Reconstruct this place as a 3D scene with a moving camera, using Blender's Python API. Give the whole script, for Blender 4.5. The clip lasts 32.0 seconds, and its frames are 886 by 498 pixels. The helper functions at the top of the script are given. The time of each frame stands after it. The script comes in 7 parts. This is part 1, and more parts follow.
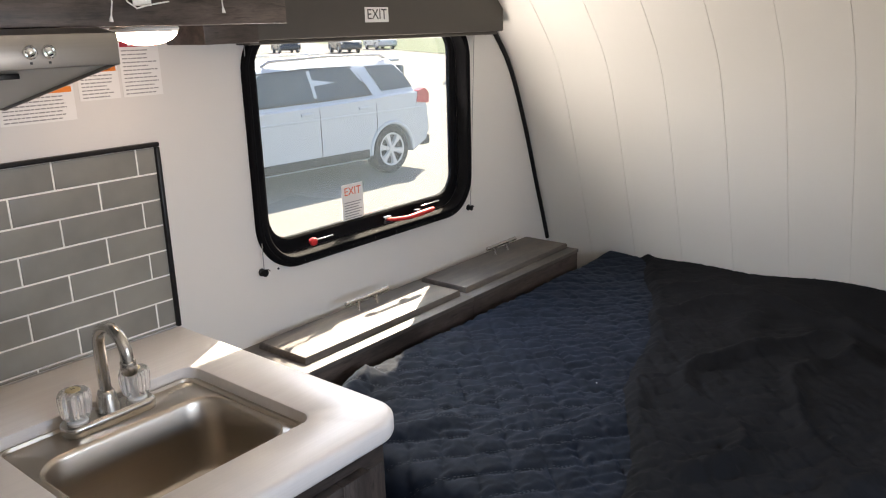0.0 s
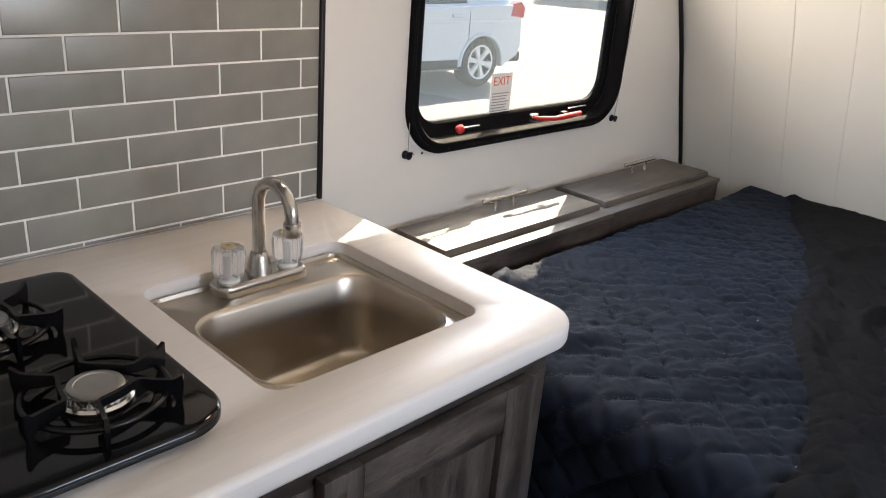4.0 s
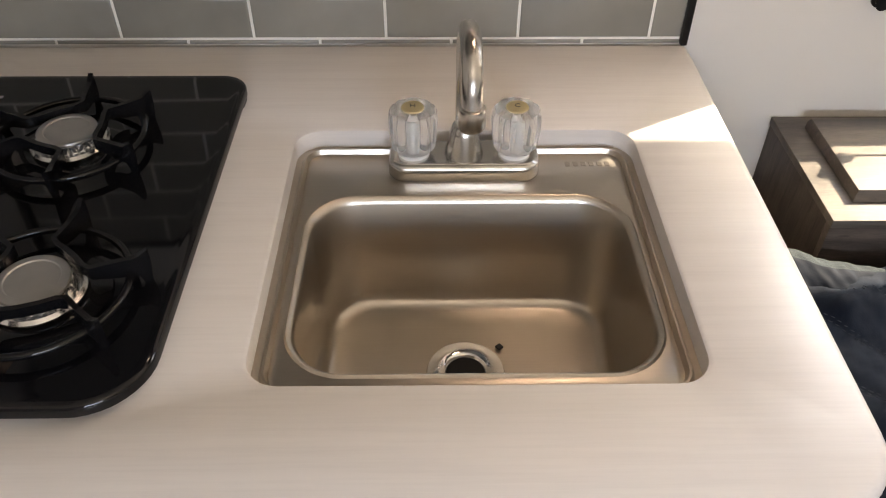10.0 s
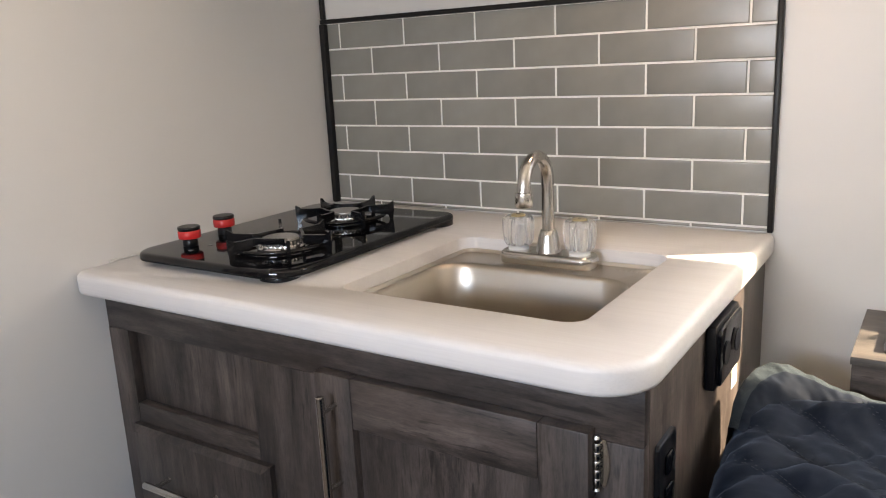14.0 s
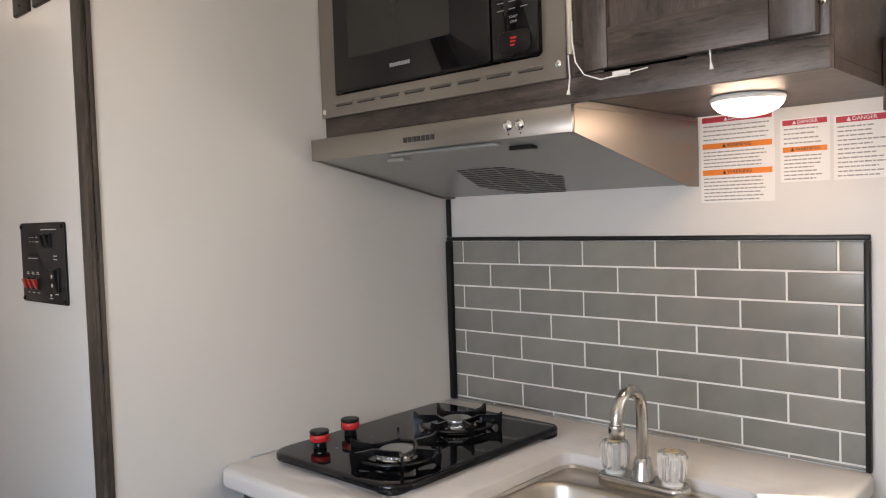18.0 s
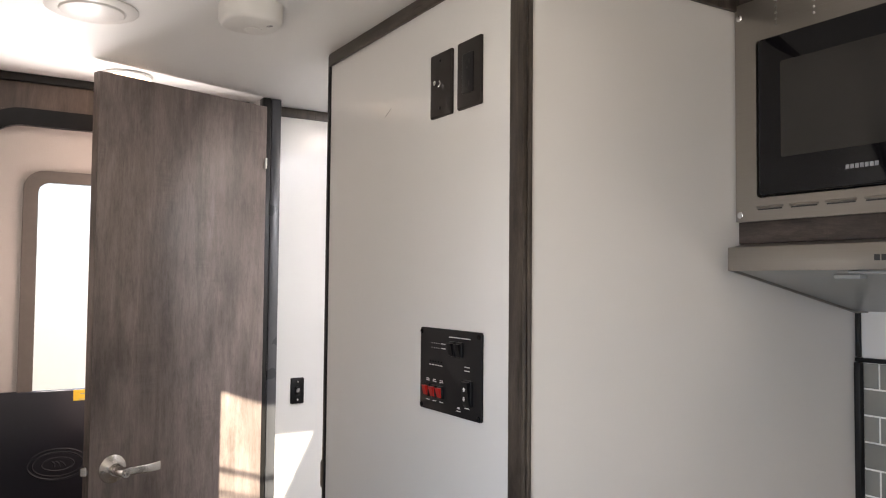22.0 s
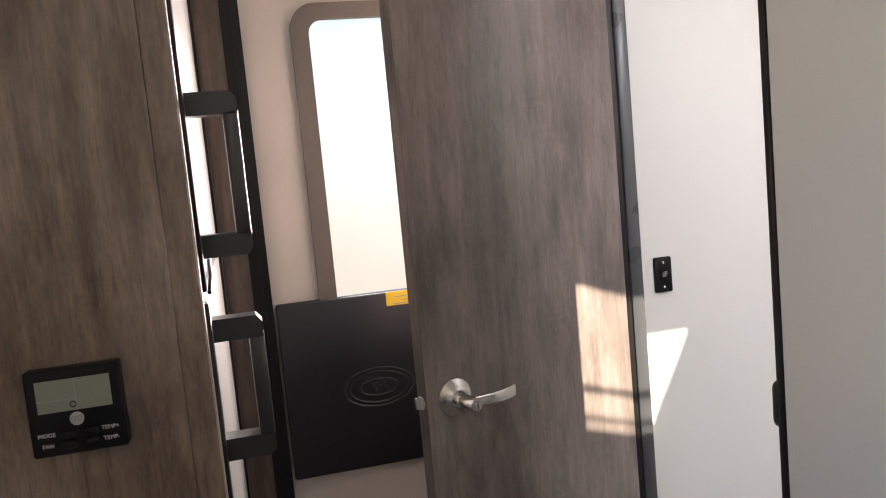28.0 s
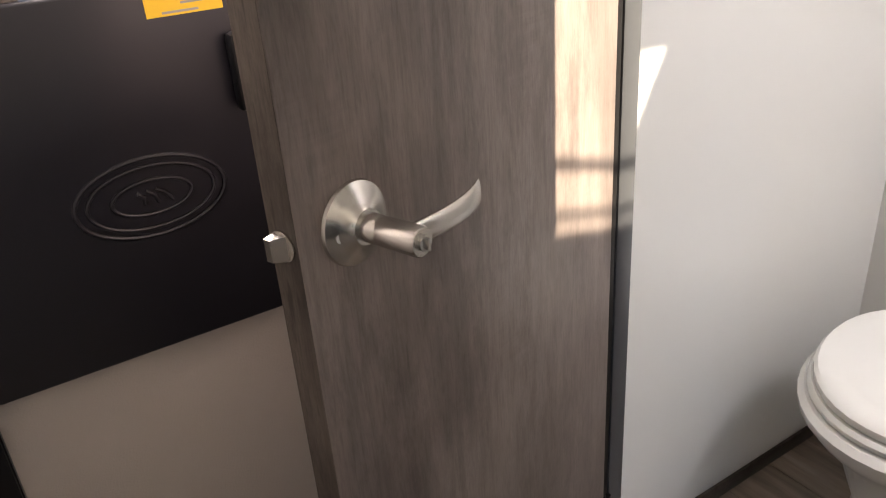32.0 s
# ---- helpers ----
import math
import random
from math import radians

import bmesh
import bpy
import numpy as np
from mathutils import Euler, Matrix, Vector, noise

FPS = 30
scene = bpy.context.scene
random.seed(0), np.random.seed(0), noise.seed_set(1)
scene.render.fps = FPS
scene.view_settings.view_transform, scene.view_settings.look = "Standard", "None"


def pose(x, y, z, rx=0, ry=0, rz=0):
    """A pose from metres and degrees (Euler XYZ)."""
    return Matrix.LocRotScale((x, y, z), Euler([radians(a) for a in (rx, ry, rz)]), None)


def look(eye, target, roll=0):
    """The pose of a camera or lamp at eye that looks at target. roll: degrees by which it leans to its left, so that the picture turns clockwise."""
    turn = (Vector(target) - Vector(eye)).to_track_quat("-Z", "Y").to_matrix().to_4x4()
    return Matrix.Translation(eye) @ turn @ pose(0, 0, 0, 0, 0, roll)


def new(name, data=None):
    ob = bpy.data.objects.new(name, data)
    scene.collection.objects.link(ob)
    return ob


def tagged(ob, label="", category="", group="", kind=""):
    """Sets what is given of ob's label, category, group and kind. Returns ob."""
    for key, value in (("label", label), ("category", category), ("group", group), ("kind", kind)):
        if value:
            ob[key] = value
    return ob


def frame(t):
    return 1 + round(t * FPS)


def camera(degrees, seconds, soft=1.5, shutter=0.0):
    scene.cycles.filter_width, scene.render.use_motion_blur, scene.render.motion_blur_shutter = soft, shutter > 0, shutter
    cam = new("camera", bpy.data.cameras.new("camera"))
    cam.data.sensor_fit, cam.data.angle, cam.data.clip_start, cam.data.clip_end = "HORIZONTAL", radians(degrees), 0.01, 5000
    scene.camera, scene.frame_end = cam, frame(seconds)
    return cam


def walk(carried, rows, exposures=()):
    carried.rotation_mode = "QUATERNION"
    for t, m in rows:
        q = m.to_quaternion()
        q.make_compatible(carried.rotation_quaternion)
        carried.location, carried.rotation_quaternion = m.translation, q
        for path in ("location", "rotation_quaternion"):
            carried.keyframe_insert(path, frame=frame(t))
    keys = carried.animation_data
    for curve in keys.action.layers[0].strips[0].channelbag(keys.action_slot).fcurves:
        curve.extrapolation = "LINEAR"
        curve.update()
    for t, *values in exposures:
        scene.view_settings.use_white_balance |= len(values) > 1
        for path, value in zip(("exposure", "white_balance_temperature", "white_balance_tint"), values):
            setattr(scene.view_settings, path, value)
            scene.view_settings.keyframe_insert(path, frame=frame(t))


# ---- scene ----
cam = camera(59.0, 32.0, soft=1.1)
METRES, EYE, TILT, LEAN, TURN = 4.2, 1.48, 0.0, 0.0, 39.3
ROWS = [
    (0.0, 0.0, 0.0, 0.0, -0.42, -15.98, 1.46),
    (0.5, -0.019, -0.0041, -0.001, -2.9, -15.98, 1.7),
    (1.0, -0.0354, -0.0057, -0.004, -5.15, -16.4, 1.32),
    (1.5, -0.0458, -0.0046, -0.0063, -6.68, -17.12, 0.62),
    (2.0, -0.0489, -0.0004, -0.0127, -6.71, -17.98, -0.99),
    (2.5, -0.053, 0.0038, -0.017, -5.19, -18.86, -2.83),
    (3.0, -0.0543, 0.0094, -0.0197, -2.34, -19.99, -3.97),
    (3.5, -0.0531, 0.0166, -0.0214, 1.56, -20.98, -3.92),
    (4.0, -0.0491, 0.0249, -0.0231, 5.83, -21.84, -4.31),
    (4.5, -0.0413, 0.0357, -0.0228, 11.99, -22.83, -4.37),
    (6.5, -0.0026, 0.1081, -0.0276, 34.2, -25.38, 1.35),
    (7.0, -0.0059, 0.1287, -0.0285, 37.85, -27.48, 1.73),
    (7.5, -0.0106, 0.1403, -0.0313, 40.23, -29.95, 1.36),
    (8.0, -0.0111, 0.1497, -0.0317, 42.53, -32.55, 0.34),
    (8.5, -0.0138, 0.1598, -0.0286, 44.02, -35.05, 0.15),
    (9.0, -0.0169, 0.1688, -0.0265, 45.34, -37.31, 0.83),
    (9.5, -0.0176, 0.1741, -0.0273, 47.23, -39.98, 0.76),
    (10.0, -0.015, 0.1757, -0.0307, 50.0, -42.02, -0.2),
    (10.5, -0.0007, 0.1832, -0.0306, 56.15, -40.55, -1.05),
    (11.0, 0.0175, 0.1917, -0.0315, 62.25, -37.35, -0.11),
    (11.5, 0.0351, 0.1968, -0.0411, 66.46, -33.99, 0.73),
    (12.0, 0.0536, 0.2018, -0.0641, 69.96, -28.36, 0.57),
    (12.5, 0.0866, 0.2052, -0.0727, 74.81, -23.29, 0.4),
    (13.0, 0.1102, 0.2074, -0.0739, 78.58, -19.97, 0.95),
    (13.5, 0.1282, 0.2111, -0.0742, 80.96, -17.13, 2.17),
    (14.0, 0.1443, 0.215, -0.0719, 83.42, -13.62, 2.7),
    (14.5, 0.161, 0.2167, -0.0713, 85.86, -10.35, 1.91),
    (16.5, 0.1825, 0.2271, -0.0597, 90.58, -4.88, 2.35),
    (17.0, 0.1818, 0.2284, -0.0525, 91.0, -4.88, 1.74),
    (17.5, 0.1793, 0.2269, -0.0442, 92.34, -4.35, 2.09),
    (18.0, 0.1756, 0.2256, -0.0366, 93.31, -2.54, 1.89),
    (18.5, 0.1714, 0.2212, -0.0294, 93.71, -0.85, 0.77),
    (19.0, 0.1664, 0.2145, -0.0239, 94.87, -0.22, 0.57),
    (19.5, 0.1643, 0.2025, -0.0215, 96.71, -0.04, 0.77),
    (20.0, 0.1624, 0.1888, -0.0198, 99.89, 0.24, 0.74),
    (20.5, 0.1603, 0.1759, -0.0177, 102.19, 1.28, 0.14),
    (21.0, 0.1587, 0.1649, -0.0159, 104.14, 2.44, -0.21),
    (21.5, 0.1586, 0.1528, -0.0148, 106.85, 2.79, -0.41),
    (22.0, 0.1559, 0.1407, -0.0154, 109.61, 2.45, -0.55),
    (22.5, 0.1529, 0.1308, -0.0155, 111.42, 1.85, -0.19),
    (23.0, 0.1514, 0.1209, -0.0188, 112.49, 1.59, 0.34),
    (23.5, 0.1467, 0.1113, -0.025, 112.8, 0.46, 0.27),
    (24.0, 0.1425, 0.1031, -0.0333, 112.6, -0.28, 0.61),
    (24.5, 0.142, 0.0946, -0.0414, 112.69, -0.52, 0.56),
    (26.5, 0.0886, 0.0534, -0.0594, 120.6, -2.96, 1.63),
    (27.0, 0.0611, 0.037, -0.0598, 124.95, -5.03, 2.02),
    (27.5, 0.0525, 0.0209, -0.0382, 126.23, -5.88, 3.49),
    (28.0, 0.0468, 0.0042, -0.0282, 126.43, -5.94, 5.31),
    (28.5, 0.0377, -0.0115, -0.0288, 125.9, -7.82, 6.07),
    (29.0, 0.0197, -0.0261, -0.0315, 124.21, -11.0, 7.32),
    (29.5, 0.0011, -0.0394, -0.039, 122.24, -14.49, 7.54),
    (30.0, -0.0233, -0.0532, -0.0429, 120.01, -16.67, 7.48),
    (30.5, -0.0447, -0.0649, -0.0476, 117.12, -19.42, 6.95),
    (31.0, -0.0631, -0.0837, -0.0539, 113.44, -23.42, 7.36),
    (31.5, -0.0785, -0.1047, -0.0572, 109.54, -26.11, 6.44),
    (32.0, -0.0893, -0.1294, -0.0652, 107.57, -26.59, 3.94),
]
EXPOSURES = [(0.0, 1.91, 7050, 20), (4.0, 2.06, 7250, 20), (7.0, 2.10, 8400, 24), (10.0, 2.13, 7650, 21), (12.0, 2.27, 7300, 20), (13.0, 2.36, 7450, 21), (14.5, 2.33, 7500, 21), (17.0, 2.2, 7150, 20), (20.0, 2.25, 7100, 20), (24.0, 2.05, 6750, 19), (28.0, 2.0, 6950, 20), (30.0, 1.98, 6900, 20), (32.0, 2.24, 7250, 20)]
walk(cam, [(t, pose(0, 0, EYE, TILT, LEAN, TURN) @ pose(METRES * x, METRES * y, METRES * z, 90 + pitch, roll, yaw)) for t, x, y, z, yaw, pitch, roll in ROWS], exposures=EXPOSURES)

# ---- light ----
SUN_DIR = Vector((0.5, -0.93, -1.0)).normalized()
world = bpy.data.worlds.new("sky")
scene.world = world
world.use_nodes = True
wt = world.node_tree
sky = wt.nodes.new("ShaderNodeTexSky")
sky.sky_type, sky.sun_disc = "NISHITA", False
sky.sun_elevation = math.asin(-SUN_DIR.z)
sky.sun_rotation = math.atan2(-SUN_DIR.x, -SUN_DIR.y)
bg = wt.nodes["Background"]
bg.inputs["Strength"].default_value = 0.075
wt.links.new(sky.outputs[0], bg.inputs[0])
sun_data = bpy.data.lights.new("sun", "SUN")
sun_data.energy, sun_data.angle, sun_data.color = 5.0, radians(0.55), (1.0, 0.95, 0.75)
sun = new("sun", sun_data)
sun.matrix_world = look((0, 0, 0), SUN_DIR)
sun.location = (-8, 14, 16)


def area(name, eye, target, sx, sy, watts, colour, spread=180.0):
    d = bpy.data.lights.new(name, "AREA")
    d.shape, d.size, d.size_y, d.energy, d.color, d.spread = "RECTANGLE", sx, sy, watts, colour, radians(spread)
    ob = new(name, d)
    ob.matrix_world = look(eye, target)
    return ob


# daylight in the window openings: the blue sky falls downwards, the sunlit yard throws warm light up
E_WIN = 0.74                                     # middle of the window in the east wall
SKY, YARD = (0.42, 0.68, 1.0), (1.0, 0.97, 0.88)
area("window_sky_light", (-1.385, 1.47, 1.25), (0, 1.40, 0.13), 0.66, 0.16, 0.75, SKY, 120.0)
area("window_yard_light", (-1.385, 1.47, 1.20), (0, 1.60, 1.9), 0.66, 0.15, 1.6, YARD, 170.0)
area("window_sky_light", (0.575, E_WIN, 1.25), (-1, E_WIN, 0.05), 0.66, 0.16, 1.8, SKY, 130.0)
area("window_yard_light", (0.575, E_WIN, 1.20), (-1, E_WIN, 2.80), 0.66, 0.15, 2.1, YARD, 150.0)
area("door_daylight", (-0.18, -1.40, 1.40), (-0.18, 0, 1.3), 0.3, 0.5, 4.2, (1, 0.98, 0.95))
area("bath_vent_daylight", (-1.07, -0.33, 1.93), (-1.07, -0.33, 0), 0.40, 0.28, 2.7, (0.86, 0.93, 1.0))


# ---- materials ----
def material(name):
    m = bpy.data.materials.new(name)
    m.use_nodes = True
    nt = m.node_tree
    return m, nt, nt.nodes["Principled BSDF"]


def nd(nt, kind, **values):
    n = nt.nodes.new("ShaderNode" + kind)
    for k, v in values.items():
        n.inputs[k.replace("_", " ")].default_value = v
    return n


def coords(nt, scale=(1, 1, 1), rot=(0, 0, 0)):
    tc = nt.nodes.new("ShaderNodeTexCoord")
    mp = nt.nodes.new("ShaderNodeMapping")
    mp.inputs["Scale"].default_value = scale
    mp.inputs["Rotation"].default_value = rot
    nt.links.new(tc.outputs["Object"], mp.inputs["Vector"])
    return mp.outputs[0]


def ramp(nt, fac, stops):
    r = nt.nodes.new("ShaderNodeValToRGB")
    el = r.color_ramp.elements
    while len(el) < len(stops):
        el.new(0.5)
    for e, (p, c) in zip(el, stops):
        e.position, e.color = p, (*c, 1)
    nt.links.new(fac, r.inputs[0])
    return r.outputs[0]


def mixed(nt, fac, a, b, blend="MIX"):
    n = nt.nodes.new("ShaderNodeMix")
    n.data_type, n.blend_type = "RGBA", blend
    for sock, v in ((n.inputs[0], fac), (n.inputs[6], a), (n.inputs[7], b)):
        if isinstance(v, (int, float)):
            sock.default_value = v
        elif isinstance(v, tuple):
            sock.default_value = (*v, 1)
        else:
            nt.links.new(v, sock)
    return n.outputs[2]


def bump(nt, bsdf, height, strength, distance=0.002):
    b = nt.nodes.new("ShaderNodeBump")
    b.inputs["Strength"].default_value, b.inputs["Distance"].default_value = strength, distance
    nt.links.new(height, b.inputs["Height"])
    nt.links.new(b.outputs[0], bsdf.inputs["Normal"])


def plain(name, colour, rough=0.5, metal=0.0, vary=0.06, scale=9.0, relief=0.05, spec=0.5, coat=0.0):
    """Paint, plastic or metal with slight mottling, uneven gloss and fine relief."""
    m, nt, b = material(name)
    v = coords(nt)
    n1 = nd(nt, "TexNoise", Scale=scale, Detail=3.0)
    n2 = nd(nt, "TexNoise", Scale=scale * 40, Detail=2.0)
    for n in (n1, n2):
        nt.links.new(v, n.inputs["Vector"])
    lo, hi = tuple(c * (1 - vary) for c in colour), tuple(min(1, c * (1 + vary)) for c in colour)
    nt.links.new(ramp(nt, n1.outputs[0], ((0.12, lo), (0.88, hi))), b.inputs["Base Color"])
    r = nd(nt, "MapRange", To_Min=max(0.02, rough * 0.94), To_Max=min(1, rough * 1.06))
    nt.links.new(n1.outputs[0], r.inputs[0])
    nt.links.new(r.outputs[0], b.inputs["Roughness"])
    b.inputs["Metallic"].default_value = metal
    b.inputs["Specular IOR Level"].default_value = spec
    b.inputs["Coat Weight"].default_value = coat
    bump(nt, b, n2.outputs[0], relief, 0.001)
    return m


def brushed(name, colour, rough, axis, relief=0.04):
    """Brushed steel: fine lines along one axis."""
    m, nt, b = material(name)
    sc = [900, 900, 900]
    sc[axis] = 6
    n = nd(nt, "TexNoise", Scale=1.0, Detail=2.0)
    nt.links.new(coords(nt, tuple(sc)), n.inputs["Vector"])
    big = nd(nt, "TexNoise", Scale=7.0, Detail=3.0)
    nt.links.new(coords(nt), big.inputs["Vector"])
    c = mixed(nt, n.outputs[0], tuple(k * 0.90 for k in colour), colour)
    nt.links.new(c, b.inputs["Base Color"])
    r = nd(nt, "MapRange", To_Min=rough * 0.92, To_Max=rough * 1.08)
    nt.links.new(big.outputs[0], r.inputs[0])
    nt.links.new(r.outputs[0], b.inputs["Roughness"])
    b.inputs["Metallic"].default_value = 1.0
    b.inputs["Anisotropic"].default_value = 0.4
    bump(nt, b, n.outputs[0], relief, 0.0005)
    return m


def wood(name, dark, mid, light, axis=2, rough=0.42, saw=True, contrast=1.0, run=1.0, spec=0.5):
    """Laminate printed as weathered timber: fine long grain, cloudy blotches, sparse dark cracks and saw marks across."""
    m, nt, b = material(name)

    def tex(across, along, detail=3.0, rgh=0.6, dist=0.0):
        sc = [across] * 3
        sc[axis] = along * run
        n = nd(nt, "TexNoise", Scale=1.0, Detail=detail, Roughness=rgh, Distortion=dist)
        nt.links.new(coords(nt, tuple(sc)), n.inputs["Vector"])
        return n.outputs[0]

    def times(a, fac, c):
        return mixed(nt, fac, a, c, "MULTIPLY")

    g = tex(30.0, 3.0, 6.0, 0.72, 0.5)
    fine = tex(420.0, 48.0, 2.0, 0.6)
    col = ramp(nt, g, ((0.36, dark), (0.5, mid), (0.64, light)))
    col = times(col, 0.62 * contrast, ramp(nt, fine, ((0.36, (0.70, 0.69, 0.68)), (0.50, (1.04, 1.04, 1.04)))))
    col = times(col, 0.95 * contrast, ramp(nt, tex(15.0, 5.5, 7.0, 0.78), ((0.38, (0.54, 0.52, 0.51)), (0.50, (1.0, 1.0, 1.0)), (0.62, (1.30, 1.29, 1.27)))))
    col = times(col, 1.0, ramp(nt, tex(5.5, 2.6, 3.0), ((0.36, (0.74, 0.73, 0.72)), (0.64, (1.22, 1.21, 1.20)))))
    col = times(col, 0.85 * contrast ** 2.5, ramp(nt, tex(150.0, 17.0, 2.0, 0.5), ((0.30, (0.40, 0.38, 0.37)), (0.38, (1.0, 1.0, 1.0)))))
    if saw:
        marks = ramp(nt, tex(14.0, 230.0, 3.0), ((0.40, (0.80, 0.79, 0.78)), (0.60, (1.08, 1.08, 1.07))))
        mask = ramp(nt, tex(9.0, 7.0, 2.0), ((0.54, (0, 0, 0)), (0.70, (1, 1, 1))))
        col = mixed(nt, mask, col, times(col, 0.6 * contrast, marks))
    nt.links.new(col, b.inputs["Base Color"])
    r = nd(nt, "MapRange", To_Min=rough * 0.85, To_Max=rough * 1.2)
    nt.links.new(g, r.inputs[0])
    nt.links.new(r.outputs[0], b.inputs["Roughness"])
    b.inputs["Specular IOR Level"].default_value = spec
    bump(nt, b, fine, 0.12, 0.0008)
    return m


def glass(name, colour=(1, 1, 1), rough=0.0, ior=1.45):
    m, nt, b = material(name)
    b.inputs["Base Color"].default_value = (*colour, 1)
    b.inputs["Roughness"].default_value = rough
    b.inputs["Transmission Weight"].default_value = 1.0
    b.inputs["IOR"].default_value = ior
    return m


def dusty_glass(name, colour, dust):
    """A clear pane with a thin film of dust that catches the daylight."""
    m, nt, b = material(name)
    b.inputs["Base Color"].default_value = (*colour, 1)
    b.inputs["Roughness"].default_value = 0.0
    b.inputs["Transmission Weight"].default_value = 1.0
    tr = nt.nodes.new("ShaderNodeBsdfTranslucent")
    # bluish film colour also lays haze over the view outside
    tr.inputs["Color"].default_value = (0.66, 0.84, 0.97, 1)
    mx = nt.nodes.new("ShaderNodeMixShader")
    n = nd(nt, "TexNoise", Scale=6.0, Detail=5.0)
    nt.links.new(coords(nt), n.inputs["Vector"])
    r = nd(nt, "MapRange", To_Min=dust * 0.7, To_Max=dust * 1.3)
    nt.links.new(n.outputs[0], r.inputs[0])
    nt.links.new(r.outputs[0], mx.inputs[0])
    nt.links.new(b.outputs[0], mx.inputs[1])
    nt.links.new(tr.outputs[0], mx.inputs[2])
    out = next(k for k in nt.nodes if k.type == "OUTPUT_MATERIAL")
    nt.links.new(mx.outputs[0], out.inputs["Surface"])
    return m


def glow(name, colour, strength):
    m, nt, b = material(name)
    b.inputs["Base Color"].default_value = (*colour, 1)
    b.inputs["Emission Color"].default_value = (*colour, 1)
    b.inputs["Emission Strength"].default_value = strength
    return m


WALL = plain("white_wall_board", (0.69, 0.672, 0.645), 0.42, vary=0.015, scale=3.0, relief=0.10)
WALL_GLOSS = plain("white_gloss_wall_board", (0.76, 0.76, 0.74), 0.20, vary=0.008, scale=3.0, relief=0.06)
FRONT = plain("front_wall_board", (0.82, 0.805, 0.755), 0.45, vary=0.03, scale=2.0, relief=0.10)
CEIL = plain("ceiling_board", (0.82, 0.82, 0.80), 0.5, vary=0.02, scale=3.0, relief=0.3)
TRIM_BROWN = wood("brown_trim", (0.035, 0.027, 0.021), (0.055, 0.043, 0.034), (0.085, 0.068, 0.055), 2, 0.4, False)
TRIM_BROWN_Y = wood("brown_trim_flat", (0.035, 0.027, 0.021), (0.055, 0.043, 0.034), (0.085, 0.068, 0.055), 1, 0.4, False)
BLACK = plain("black_plastic", (0.006, 0.006, 0.007), 0.30, vary=0.2, scale=20, spec=0.28)
BLACK_TRIM = plain("black_trim", (0.010, 0.0095, 0.0095), 0.38, vary=0.2, scale=30, spec=0.3)
WOOD = wood("grey_brown_wood", (0.037, 0.0284, 0.0246), (0.064, 0.0494, 0.0430), (0.100, 0.078, 0.068), 2)
WOOD_Y = wood("grey_brown_wood_level", (0.037, 0.0284, 0.0246), (0.064, 0.0494, 0.0430), (0.100, 0.078, 0.068), 1)
# paler, more reflective copy of WOOD_Y; part of the sun's glare is put in
WOOD_LID = wood("brightened_wood_lid", (0.044, 0.035, 0.028), (0.074, 0.059, 0.047), (0.110, 0.089, 0.072), 1, 0.56, True, 0.7, 1.0, 1.0)
WOOD_WARM = wood("brown_wood_panel", (0.118, 0.083, 0.063), (0.184, 0.133, 0.102), (0.248, 0.184, 0.143), 2, 0.35, True, 0.75)
STEEL_Y = brushed("brushed_steel", (0.37, 0.345, 0.315), 0.32, 1)
STEEL_SINK = brushed("sink_steel", (0.55, 0.495, 0.425), 0.33, 1, 0.012)
# darker copy of STEEL_Y; the hood sides' dark reflections are in its colour
STEEL_HOOD = brushed("dim_hood_steel", (0.30, 0.275, 0.25), 0.38, 1)
NICKEL = brushed("brushed_nickel", (0.60, 0.575, 0.54), 0.24, 2)
CHROME = plain("chrome", (0.75, 0.75, 0.75), 0.08, 1.0, vary=0.03)
GLOSS_BLACK = plain("gloss_black_glass", (0.004, 0.004, 0.005), 0.06, vary=0.1, relief=0.0, spec=0.36)
WINDOW_GLASS = dusty_glass("window_glass", (0.93, 0.96, 0.97), 0.028)
CLEAR = glass("clear_acrylic", (1.0, 1.0, 1.0), 0.09, 1.42)
CLEAR.node_tree.nodes["Principled BSDF"].inputs["Transmission Weight"].default_value = 0.82
WHITE_PAPER = plain("white_paper", (0.80, 0.79, 0.77), 0.6, vary=0.03)
INK = plain("black_ink", (0.03, 0.03, 0.03), 0.6)
INK_GREY = plain("grey_ink", (0.30, 0.30, 0.30), 0.6)
RED = plain("red_plastic", (0.55, 0.02, 0.02), 0.35)
ORANGE = plain("orange_ink", (0.80, 0.22, 0.02), 0.6)
RED_INK = plain("red_ink", (0.50, 0.03, 0.05), 0.6)
YELLOW = plain("yellow_label", (0.80, 0.52, 0.03), 0.5)
WHITE_INK = plain("white_ink", (0.75, 0.75, 0.75), 0.5)
NAVY = plain("navy_quilt_cloth", (0.012, 0.018, 0.030), 0.85, vary=0.3, scale=25, relief=0.4, spec=0.2)

CAULK = plain("white_sealant", (0.72, 0.70, 0.67), 0.5)
GOLD_CAP = plain("pale_gold_cap", (0.62, 0.52, 0.30), 0.35, 0.6)
YELLOW_GREEN = plain("yellow_tag", (0.62, 0.60, 0.03), 0.5)
ALU = plain("cast_aluminium", (0.70, 0.69, 0.67), 0.24, 0.95, vary=0.1, scale=60)
ALU_CAP = plain("matt_burner_cap", (0.48, 0.47, 0.455), 0.34, 0.85, vary=0.1, scale=60)
ENAMEL = plain("black_enamel", (0.005, 0.005, 0.006), 0.14, vary=0.2, scale=40, spec=0.38)
